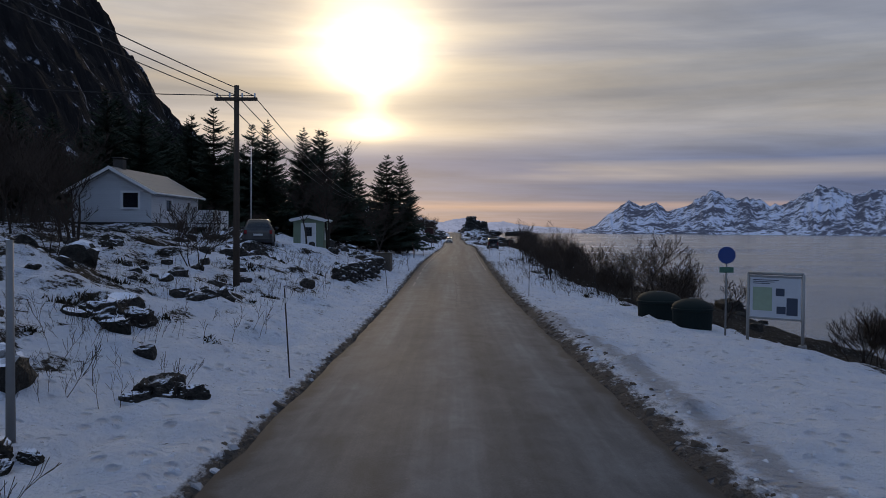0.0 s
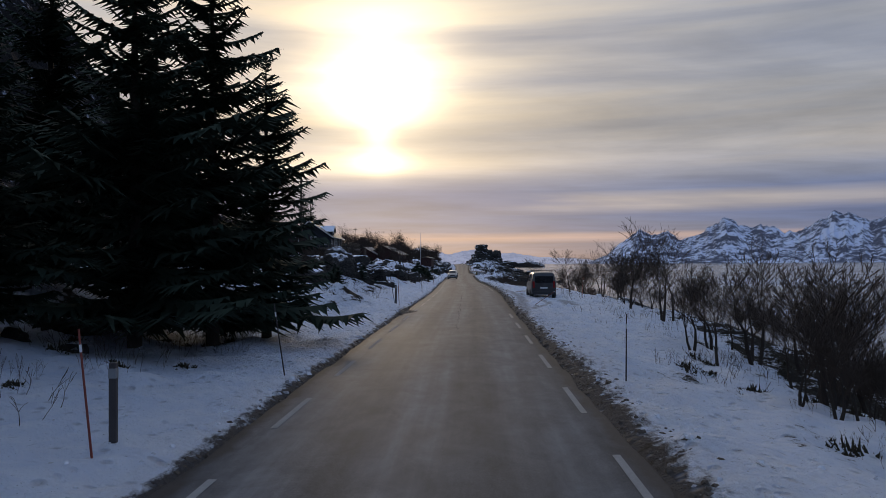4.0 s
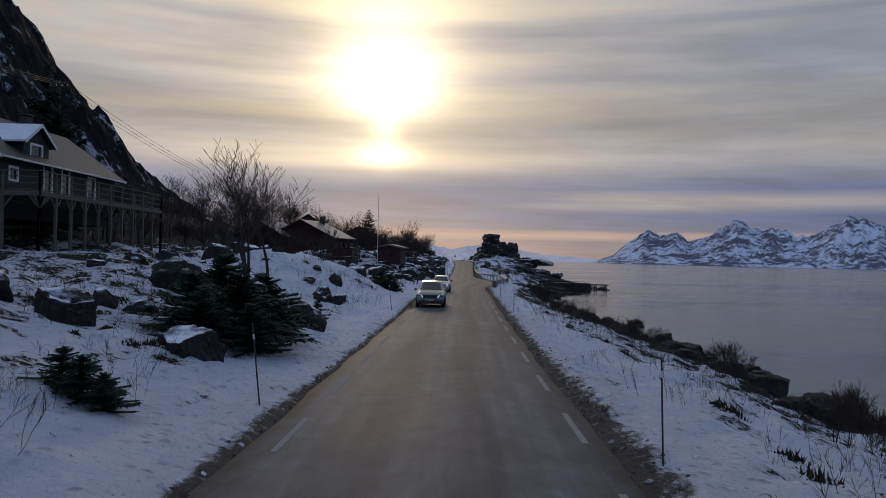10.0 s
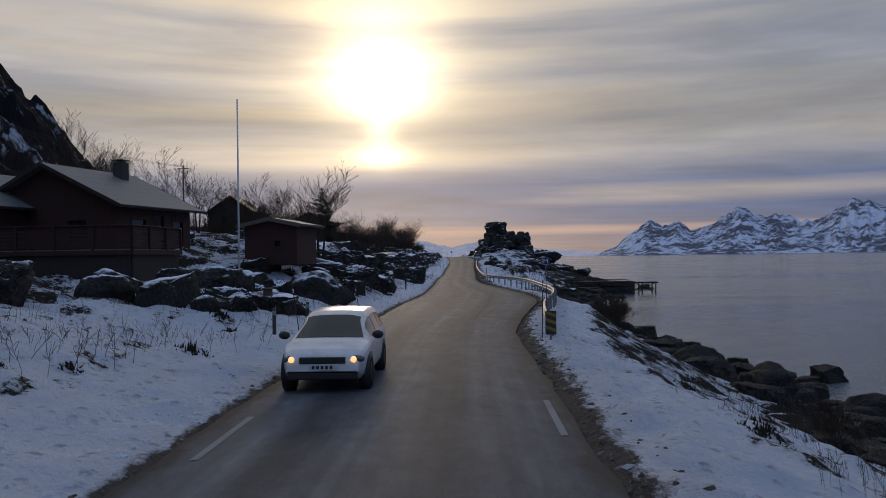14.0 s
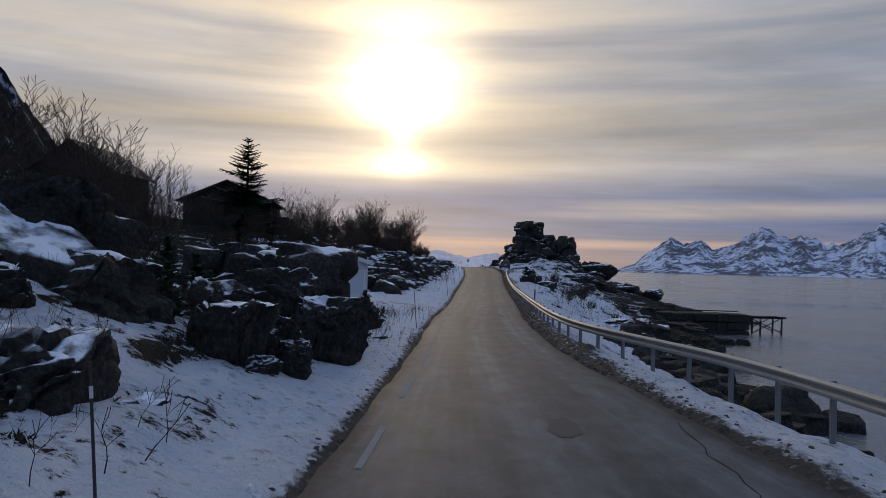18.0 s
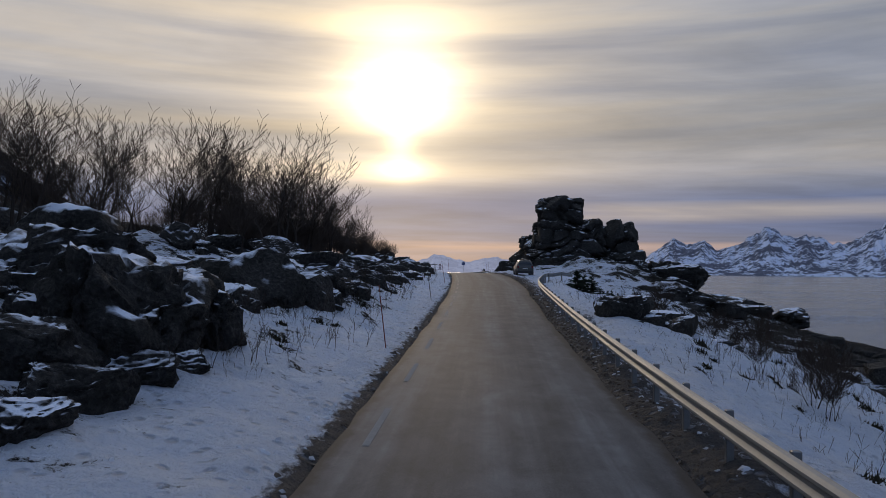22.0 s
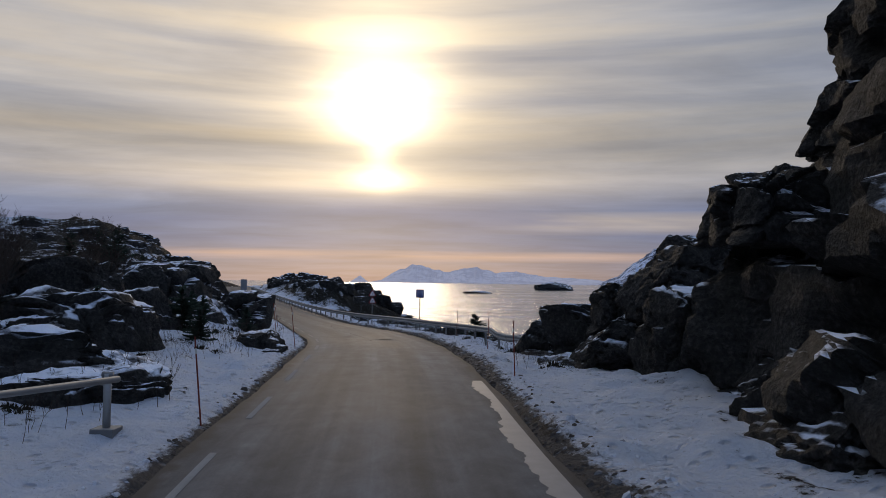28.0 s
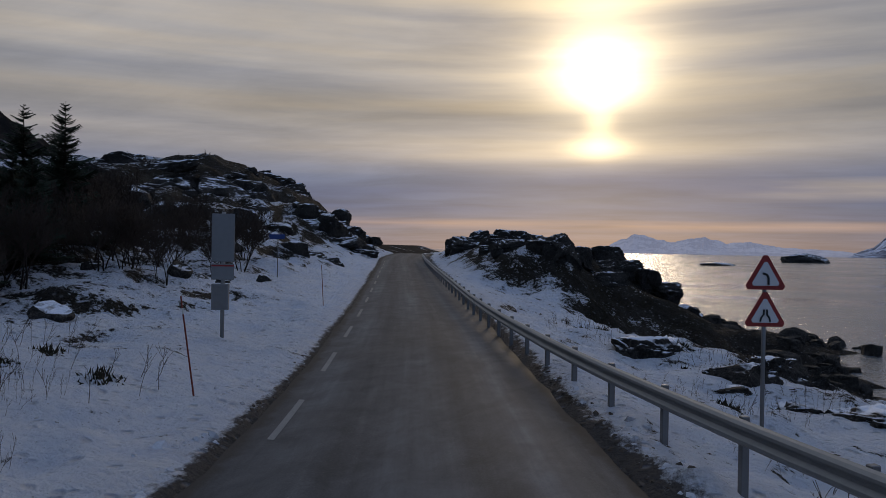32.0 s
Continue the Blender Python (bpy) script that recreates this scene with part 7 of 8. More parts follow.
quay()
pipe = thing("drain_pipe", "thick grey plastic pipe lying on the shore rocks", "pipe", at=(0, 0, 0))
pp = spaced([(-3.2, 500.5, 0.2), (-1.8, 503, -0.1), (0.6, 503.2, -0.7), (2.4, 501.5, -1.5)], 0.35)
pv, pf = [], []
chain(pv, pf, [Vector(p) for p in pp], [0.17] * len(pp), 10)
mesh_object("pipe", pv, pf, plain("grey_plastic", (0.20, 0.22, 0.20), 0.5, 0, 8, 0.2), pipe, True)

# ---------- buildings ----------
def clad(name, colour, pitch, upright=False, vary=0.2, rough=0.75):
    """Painted boards with shadowed joints at a true pitch."""
    m = Mat(name)
    at = m.coords()
    sep = m.t.nodes.new("ShaderNodeSeparateXYZ")
    m.t.links.new(at, sep.inputs[0])
    along = m.math("ADD", sep.outputs[0], sep.outputs[1]) if upright else sep.outputs[2]
    saw = m.math("FRACT", m.math("DIVIDE", along, pitch))
    joint = m.ramp(saw, (0.0, 0.0), (0.10, 1.0), (0.9, 1.0), (1.0, 0.55))
    grain = m.noise(12, 6, 0.6, m.coords((1, 1, 8) if not upright else (8, 8, 1)))
    dirt = m.noise(0.9, 5, 0.6, at)
    col = m.mix(m.math("ADD", m.math("MULTIPLY", grain, 0.6), m.math("MULTIPLY", dirt, 0.4)), tuple(c * (1 - vary) for c in colour), tuple(min(1, c * (1 + vary)) for c in colour))
    m.set(Base_Color=m.mix(m.ramp(joint, (0.0, 0.65), (0.5, 0.0)), col, tuple(c * 0.4 for c in colour)), Roughness=rough)
    m.bump(joint, 0.8, 0.015)
    return m.m


M["white_boards"] = clad("white_boards", (0.52, 0.53, 0.55), 0.14)
M["green_boards"] = clad("green_boards", (0.17, 0.22, 0.15), 0.12, True)
M["dark_boards"] = clad("blue_black_boards", (0.016, 0.019, 0.026), 0.13, True)
M["red_boards"] = clad("dark_red_boards", (0.042, 0.012, 0.010), 0.14, True)
M["brown_boards"] = clad("brown_boards", (0.030, 0.021, 0.017), 0.14, True)
M["garage_boards"] = clad("pale_steel_cladding", (0.52, 0.55, 0.58), 0.20, True, 0.06)
M["trim_white"] = plain("white_trim", (0.68, 0.68, 0.68), 0.6, 0, 10, 0.12)
M["roof_grey"] = clad("grey_roofing", (0.15, 0.145, 0.14), 0.32, False, 0.25, 0.6)
M["roof_dark"] = clad("dark_roofing", (0.034, 0.032, 0.031), 0.32, False, 0.3, 0.6)
M["roof_snow"] = snow_on("snowy_roof", 0.30)
M["concrete"] = plain("dark_foundation", (0.07, 0.065, 0.06), 0.85, 0, 8, 0.35, 0.3)
M["deck"] = plain("deck_boards", (0.16, 0.14, 0.12), 0.8, 0, 12, 0.35, 0.3)


def glass_material():
    m = Mat("window_glass")
    m.set(Base_Color=(0.012, 0.016, 0.022), Roughness=m.math("ADD", m.math("MULTIPLY", m.noise(3.0), 0.08), 0.03), Specular_IOR_Level=0.6)
    return m.m


M["glass"] = glass_material()


def wall(name, parent, mat, a, b, z0, z1, openings=(), peak=0.0, thick=0.16):
    """A wall from a to b (x, y), seen from outside with a at its left; openings (from, to, low, high) go through it; peak: a gable's rise."""
    a, b = Vector((*a, 0)), Vector((*b, 0))
    d = (b - a).normalized()
    n = Vector((d.y, -d.x, 0))
    ln = (b - a).length
    us = sorted({0.0, ln, *(v for o in openings for v in o[:2])})
    vs_ = sorted({z0, z1, *(v for o in openings for v in o[2:])})
    bm = bmesh.new()

    def prism(poly):
        out = [bm.verts.new(a + d * u + Vector((0, 0, z))) for u, z in poly]
        inn = [bm.verts.new(a + d * u + Vector((0, 0, z)) - n * thick) for u, z in poly]
        bm.faces.new(out), bm.faces.new(reversed(inn))
        for i in range(len(poly)):
            j = (i + 1) % len(poly)
            bm.faces.new((out[j], out[i], inn[i], inn[j]))

    for u0, u1 in zip(us, us[1:]):
        for v0, v1 in zip(vs_, vs_[1:]):
            if not any(o[0] <= u0 and u1 <= o[1] and o[2] <= v0 and v1 <= o[3] for o in openings):
                prism([(u0, v0), (u1, v0), (u1, v1), (u0, v1)])
    if peak:
        prism([(0, z1), (ln, z1), (ln / 2, z1 + peak)])
    bmesh.ops.remove_doubles(bm, verts=bm.verts, dist=0.0005)
    return part(name, bm, mat, parent), a, d, n


def fit_window(parent, a, d, n, o, door=False, mat="trim_white", bars=1, frame_mat="trim_white"):
    """A framed pane, or a door, in an opening of a wall."""
    u0, u1, v0, v1 = o
    turn = math.degrees(math.atan2(d.y, d.x))
    ob = new("door" if door else "window")
    ob.parent = parent
    ob.matrix_basis = pose(*(a + d * u0), 0, 0, turn)
    w = u1 - u0
    if door:
        box("leaf", ob, M[mat], 0.05, w - 0.05, 0.03, 0.08, v0 + 0.02, v1 - 0.05, 0.006)
        box("pane", ob, M["glass"], w * 0.24, w * 0.76, 0.022, 0.03, v0 + (v1 - v0) * 0.50, v1 - 0.22, 0)
        rod("handle", ob, M["steel"], (w - 0.16, 0.0, v0 + 0.95), (w - 0.05, 0.0, v0 + 0.95), 0.012, 0.012, 8)
    else:
        box("pane", ob, M["glass"], 0.05, w - 0.05, 0.07, 0.085, v0 + 0.05, v1 - 0.05, 0)
        for k in range(1, bars):
            box("glazing_bar", ob, M[frame_mat], w * k / bars - 0.02, w * k / bars + 0.02, 0.05, 0.07, v0 + 0.05, v1 - 0.05, 0)
        box("sill", ob, M[frame_mat], -0.08, w + 0.08, -0.06, 0.03, v0 - 0.06, v0 - 0.02, 0.004)
    for x0, x1, z0, z1 in ((-0.07, 0.06, v0 - 0.02, v1 + 0.07), (w - 0.06, w + 0.07, v0 - 0.02, v1 + 0.07), (0.06, w - 0.06, v1 - 0.06, v1 + 0.07), (0.06, w - 0.06, v0 - 0.02, v0 + 0.05)):
        box("frame", ob, M[frame_mat], x0, x1, -0.03, 0.06, z0, z1, 0.004)


def gable_house(name, label, x, y, z, turn, w, l, h, peak, wall_mat, roof_mat, over=0.35, front=(), right=(), left=(), doors=(), base=0.0, base_mat="concrete", trim="trim_white", chimney=None, category="house", frames="trim_white"):
    """A gabled house: its origin is the near right-hand corner of the gable wall that faces -y; it spreads to -x and +y."""
    ob = thing(name, label, category, at=(x, y, z), turn=turn)
    if base:
        box("foundation", ob, M[base_mat], -w + 0.05, -0.05, 0.05, l - 0.05, -0.8, base, 0.0)
    walls = [("front", (-w, 0), (0, 0), front, peak), ("right", (0, 0.16), (0, l - 0.16), right, 0), ("back", (0, l), (-w, l), (), peak), ("left", (-w, l - 0.16), (-w, 0.16), left, 0)]
    for side, a, b, opens, rise in walls:
        rel = [(o[0], o[1], o[2] + base, o[3] + base) for o in opens]
        wo, aa, dd, nn = wall("wall", ob, M[wall_mat], a, b, base, h, rel, rise)
        for i, o in enumerate(rel):
            fit_window(ob, aa, dd, nn, o, (side, i) in doors, bars=2 if o[1] - o[0] > 1.2 else 1, frame_mat=frames)
    slope = math.atan2(peak, w / 2)
    t = 0.14
    for s in (-1, 1):
        bm = bmesh.new()
        run = w / 2 + over
        cx = -w / 2
        prof = [(cx, h + peak + 0.02), (cx + s * run, h + peak + 0.02 - run * math.tan(slope)), (cx + s * run, h + peak + 0.02 - run * math.tan(slope) + t), (cx, h + peak + 0.02 + t)]
        a = [bm.verts.new((px, -over, pz)) for px, pz in prof]
        b = [bm.verts.new((px, l + over, pz)) for px, pz in prof]
        for i in range(4):
            j = (i + 1) % 4
            bm.faces.new((a[i], a[j], b[j], b[i]))
        bm.faces.new(a), bm.faces.new(b)
        bmesh.ops.recalc_face_normals(bm, faces=bm.faces)
        ro = part("roof", bm, M[roof_mat], ob, "roof slope")
        e0, e1 = prof[1], prof[2]
        bm = bmesh.new()
        box_bm(bm, min(e0[0], e0[0] + s * 0.10), max(e0[0], e0[0] + s * 0.10), -over, l + over, e0[1] + 0.02, e0[1] + 0.12, 0.01)
        part("gutter", bm, M[trim], ro)
        for yy in (-over - 0.025, l + over + 0.005):
            bm = bmesh.new()
            q = [bm.verts.new((px, yy, pz + dz)) for (px, pz), dz in zip(prof, (-0.05, -0.05, 0.015, 0.015))]
            q2 = [bm.verts.new((px, yy + 0.02, pz + dz)) for (px, pz), dz in zip(prof, (-0.05, -0.05, 0.015, 0.015))]
            bm.faces.new(q), bm.faces.new(q2)
            for i in range(4):
                j = (i + 1) % 4
                bm.faces.new((q[i], q[j], q2[j], q2[i]))
            bmesh.ops.recalc_face_normals(bm, faces=bm.faces)
            part("bargeboard", bm, M[trim], ro)
    if chimney:
        cx, cy = chimney
        box("chimney", ob, M["concrete"], cx - 0.3, cx + 0.3, cy - 0.3, cy + 0.3, h + peak * 0.4, h + peak + 0.7, 0.02)
        box("chimney_cap", ob, M["roof_dark"], cx - 0.36, cx + 0.36, cy - 0.36, cy + 0.36, h + peak + 0.76, h + peak + 0.82, 0.01)
    box("ceiling", ob, M["brown_boards"], -w + 0.17, -0.17, 0.17, l - 0.17, h - 0.12, h - 0.04, 0)
    return ob


def deck(name, label, at, turn, w, l, floor, rail, mat, post_mat, solid=False, legs=True, skirt=None, sides="lrf"):
    """A raised timber deck with a rail; local x to the right, y away."""
    ob = thing(name, label, "deck", at=at, turn=turn)
    n = max(4, int(l / 0.14))
    for k in range(n):
        box("board", ob, M["deck"], 0, w, l * k / n + 0.006, l * (k + 1) / n - 0.006, floor - 0.04, floor, 0)
    for x0, x1, y0, y1 in ((0, w, -0.06, 0.0), (0, w, l, l + 0.06), (-0.06, 0.0, 0, l), (w, w + 0.06, 0, l)):
        box("joist", ob, M[post_mat], x0, x1, y0, y1, floor - 0.24, floor - 0.045, 0.006)
    runs = {"f": ((0, 0), (w, 0)), "r": ((w, 0), (w, l)), "l": ((0, 0), (0, l)), "b": ((0, l), (w, l))}
    for s in sides:
        a, b = Vector((*runs[s][0], 0)), Vector((*runs[s][1], 0))
        ln = (b - a).length
        count = max(2, int(ln / 1.5) + 1)
        for k in range(count):
            p = a.lerp(b, k / (count - 1))
            box("post", ob, M[post_mat], p.x - 0.045, p.x + 0.045, p.y - 0.045, p.y + 0.045, floor - 0.2, floor + rail, 0.006)
            if legs and skirt is None:
                leg = box("leg", ob, M[post_mat], p.x - 0.07, p.x + 0.07, p.y - 0.07, p.y + 0.07, -1.6, floor - 0.24, 0.01)
                for sx in (-1, 1):
                    q = (b - a).normalized() * 0.5 * sx
                    rod("brace", leg, M[post_mat], (p.x, p.y, floor - 0.85), (p.x + q.x, p.y + q.y, floor - 0.25), 0.05, 0.05, 6)
        turn_s = math.degrees(math.atan2((b - a).y, (b - a).x))
        holder = lambda o: setattr(o, "matrix_basis", pose(a.x, a.y, 0, 0, 0, turn_s))
        holder(box("handrail", ob, M[post_mat], 0, ln, -0.06, 0.06, floor + rail, floor + rail + 0.045, 0.006))
        rows = int(rail / 0.15) if solid else 3
        for k in range(rows):
            z = floor + 0.05 + k * (rail - 0.02) / rows
            holder(box("rail_board", ob, M[mat], 0, ln, 0.046, 0.07, z, z + (0.135 if solid else 0.05), 0.004))
        if skirt:
            holder(box("skirt", ob, M[skirt], 0, ln, 0.10, 0.14, -1.6, floor - 0.25, 0.0))
    return ob


# the white house and its porch
gable_house("house", "white wooden house with a grey gabled roof on a dark base", -18.15, 47.0, 2.15, 0, 4.9, 8.7, 2.72, 1.35, "white_boards", "roof_grey",
            front=[(3.1, 4.15, 0.85, 1.85)], right=[(2.2, 3.3, 0.7, 1.5), (6.2, 6.9, 0.6, 1.5)], base=0.85, chimney=(-2.6, 1.6))
deck("porch", "small porch with a white boarded rail", (-18.0, 52.4, 2.15), 0, 2.0, 3.2, 0.85, 0.85, "trim_white", "trim_white", True, True, None, "fr")
# the green hut
gable_house("garden_hut", "small green wooden hut with white trim and a grey door", -8.39, 51.0, 1.36, 3, 1.95, 3.1, 1.85, 0.22, "green_boards", "roof_grey", 0.16,
            front=[(0.55, 1.40, 0.06, 1.66)], right=[(0.55, 0.90, 0.65, 1.35), (2.0, 2.40, 0.65, 1.35)], doors={("front", 0)}, category="hut")
# the dark cabin on the slope with its long deck
gable_house("cabin", "dark blue-black wooden cabin with white windows and a dormer", -22.6, 212.0, 4.6, 0, 7.6, 13.5, 2.6, 2.65, "dark_boards", "roof_dark", 0.5,
            front=[(0.9, 1.75, 0.35, 2.05), (4.0, 4.95, 0.05, 2.1), (6.2, 6.9, 0.8, 1.6)], right=[(0.8, 1.6, 0.9, 1.6), (4.2, 5.1, 0.05, 2.1), (6.2, 7.1, 0.05, 2.1), (9.4, 10.4, 0.5, 1.9)], base=0.35, chimney=(-3.8, 9.0))
gable_house("dormer", "dark dormer with a white-framed window", -22.7, 217.0, 6.9, 90, 2.6, 3.0, 1.3, 0.9, "dark_boards", "roof_snow", 0.3, front=[(0.7, 1.9, 0.25, 1.15)], category="dormer")
deck("cabin_deck", "long grey timber deck on braced posts beside the cabin", (-22.45, 209.2, 3.4), 0, 3.6, 15.0, 1.6, 0.95, "wood_grey", "wood_grey", False, True, None, "frb")
deck("cabin_terrace", "grey timber terrace on braced posts before the cabin", (-30.4, 209.2, 3.4), 0, 7.9, 2.7, 1.6, 0.95, "wood_grey", "wood_grey", False, True, None, "fl")
# the dark red cabin by the flagpole
gable_house("red_cabin", "dark red wooden cabin with a snow-dusted grey roof", -14.6, 267.4, 1.75, -14, 8.2, 6.0, 2.75, 1.95, "red_boards", "roof_grey", 0.55,
            front=[(1.2, 2.0, 0.5, 1.7), (5.2, 6.4, 0.4, 1.7)], right=[(0.8, 2.0, 0.35, 1.75), (2.6, 3.5, 0.05, 2.0), (4.2, 5.2, 0.35, 1.75)], base=0.3, chimney=(-3.4, 4.6), trim="brown_boards", frames="red_boards")
gable_house("red_annex", "low dark red annex with a snow-patched grey roof", -20.4, 266.6, 1.75, -14, 6.6, 6.0, 2.75, 1.75, "red_boards", "roof_grey", 0.5, front=[(3.6, 4.6, 0.6, 1.7)], base=0.3, trim="brown_boards", frames="red_boards")
deck("cabin_deck", "raised dark red boarded deck in front of the cabin", (-24.6, 262.0, 0.9), -3, 13.3, 4.8, 1.25, 0.95, "red_boards", "red_boards", True, True, "brown_boards", "frl")
gable_house("shed", "small dark red shed with a pale roof", -6.44, 270.00, 1.35, -10, 2.9, 2.8, 2.0, 0.3, "red_boards", "roof_grey", 0.3, front=[(1.6, 2.05, 0.9, 1.3)], category="shed", trim="wood_grey", frames="red_boards")
# steps down from the deck
steps = thing("steps", "small flight of grey wooden steps down to the snow", "steps", at=(-10.9, 257.9, 0.1), turn=90)
for k in range(5):
    box("tread", steps, M["deck"], -0.6, 0.6, -k * 0.28, -k * 0.28 + 0.3, 0.15 * (5 - k), 0.15 * (5 - k) + 0.05)
for s in (-1, 1):
    bm = bmesh.new()
    box_bm(bm, s * 0.62 - 0.03, s * 0.62 + 0.03, -1.25, 0.35, -0.1, 0.16)
    part("stringer", bm, M["deck"], steps)
# the pale garage
gable_house("garage", "pale grey steel garage with a low roof and a wide door", -4.88, 328.3, -0.9, 24, 3.75, 5.2, 2.42, 0.62, "garage_boards", "roof_dark", 0.22, category="garage")
gar = thing("garage_door", "wide pale garage door with a narrow frame", "door", at=(-4.88, 328.3, -0.9), turn=24)
box("leaf", gar, M["garage_boards"], -1.95, -0.22, -0.012, -0.004, 0.03, 1.98, 0.0)
for x0, x1, z0, z1 in ((-2.0, -1.95, 0.03, 2.03), (-0.22, -0.17, 0.03, 2.03), (-3.75, 0.0, 2.04, 2.08)):
    box("frame", gar, M["trim_white"], x0, x1, -0.02, -0.004, z0, z1, 0.0)
gable_house("lean_to", "dark brown shed beside the garage with snow on its roof", -9.1, 329.6, -0.2, 0, 3.0, 4.0, 2.0, 0.35, "brown_boards", "roof_snow", 0.25, category="shed")
# the dark house on the rise
gable_house("hill_house", "dark wooden house with a shallow roof up on the rise", -19.8, 363.0, 4.4, 8, 8.6, 8.0, 3.1, 1.9, "brown_boards", "roof_dark", 0.6,
            front=[(5.6, 6.5, 1.2, 2.2)], right=[(1.0, 2.2, 1.1, 2.2), (3.6, 4.8, 1.1, 2.2)], base=0.6, trim="brown_boards", frames="brown_boards")
deck("balcony", "dark timber balcony beside the house", (-19.7, 363.5, 4.4), 8, 1.6, 6.0, 0.7, 0.9, "brown_boards", "brown_boards", True, True, None, "fr")
gable_house("hill_house", "dark gabled house half hidden behind bare trees", -31.0, 352.0, 6.2, 0, 7.0, 8.0, 3.0, 2.4, "brown_boards", "roof_dark", 0.5, front=[(2.0, 3.0, 1.0, 2.0)], base=0.4, trim="brown_boards", frames="brown_boards")

# ---------- vehicles ----------
def paint(name, colour, metal=0.4, rough=0.32):
    m = Mat(name)
    dirt = m.noise(2.2, 5, 0.6)
    m.set(Base_Color=m.mix(m.ramp(dirt, (0.45, 0.0), (0.75, 0.35)), colour, (0.10, 0.095, 0.09)), Metallic=metal, Roughness=m.math("ADD", m.math("MULTIPLY", dirt, 0.25), rough - 0.1), Coat_Weight=0.5, Coat_Roughness=0.12)
    return m.m


def glow(name, colour, strength):
    m = Mat(name)
    m.set(Base_Color=(0.8, 0.8, 0.8), Emission_Color=colour, Emission_Strength=strength, Roughness=0.2)
    return m.m


M["tyre"] = plain("tyre_rubber", (0.018, 0.018, 0.018), 0.8, 0, 25, 0.3)
M["rim"] = plain("wheel_alloy", (0.32, 0.32, 0.33), 0.35, 0.9, 14, 0.2)
M["black_plastic"] = plain("black_plastic", (0.018, 0.018, 0.02), 0.55, 0, 18, 0.3)
M["car_glass"] = plain("tinted_glass", (0.012, 0.014, 0.016), 0.12, 0, 6, 0.2)
M["car_glass"].node_tree.nodes["Principled BSDF"].inputs["Specular IOR Level"].default_value = 0.5
M["lamp_glass"] = plain("lamp_glass", (0.10, 0.10, 0.11), 0.12, 0.3, 10, 0.2)
M["tail_red"] = plain("tail_lamp_red", (0.18, 0.010, 0.010), 0.2, 0, 10, 0.2)
M["plate"] = plain("number_plate", (0.55, 0.55, 0.55), 0.5, 0, 10, 0.1)
M["beam_warm"] = glow("warm_headlamp", (1.0, 0.42, 0.10), 1.5)
M["beam_white"] = glow("white_led", (0.85, 0.92, 1.0), 1.2)
M["chrome"] = plain("chrome_trim", (0.55, 0.55, 0.56), 0.15, 1.0, 10, 0.1)


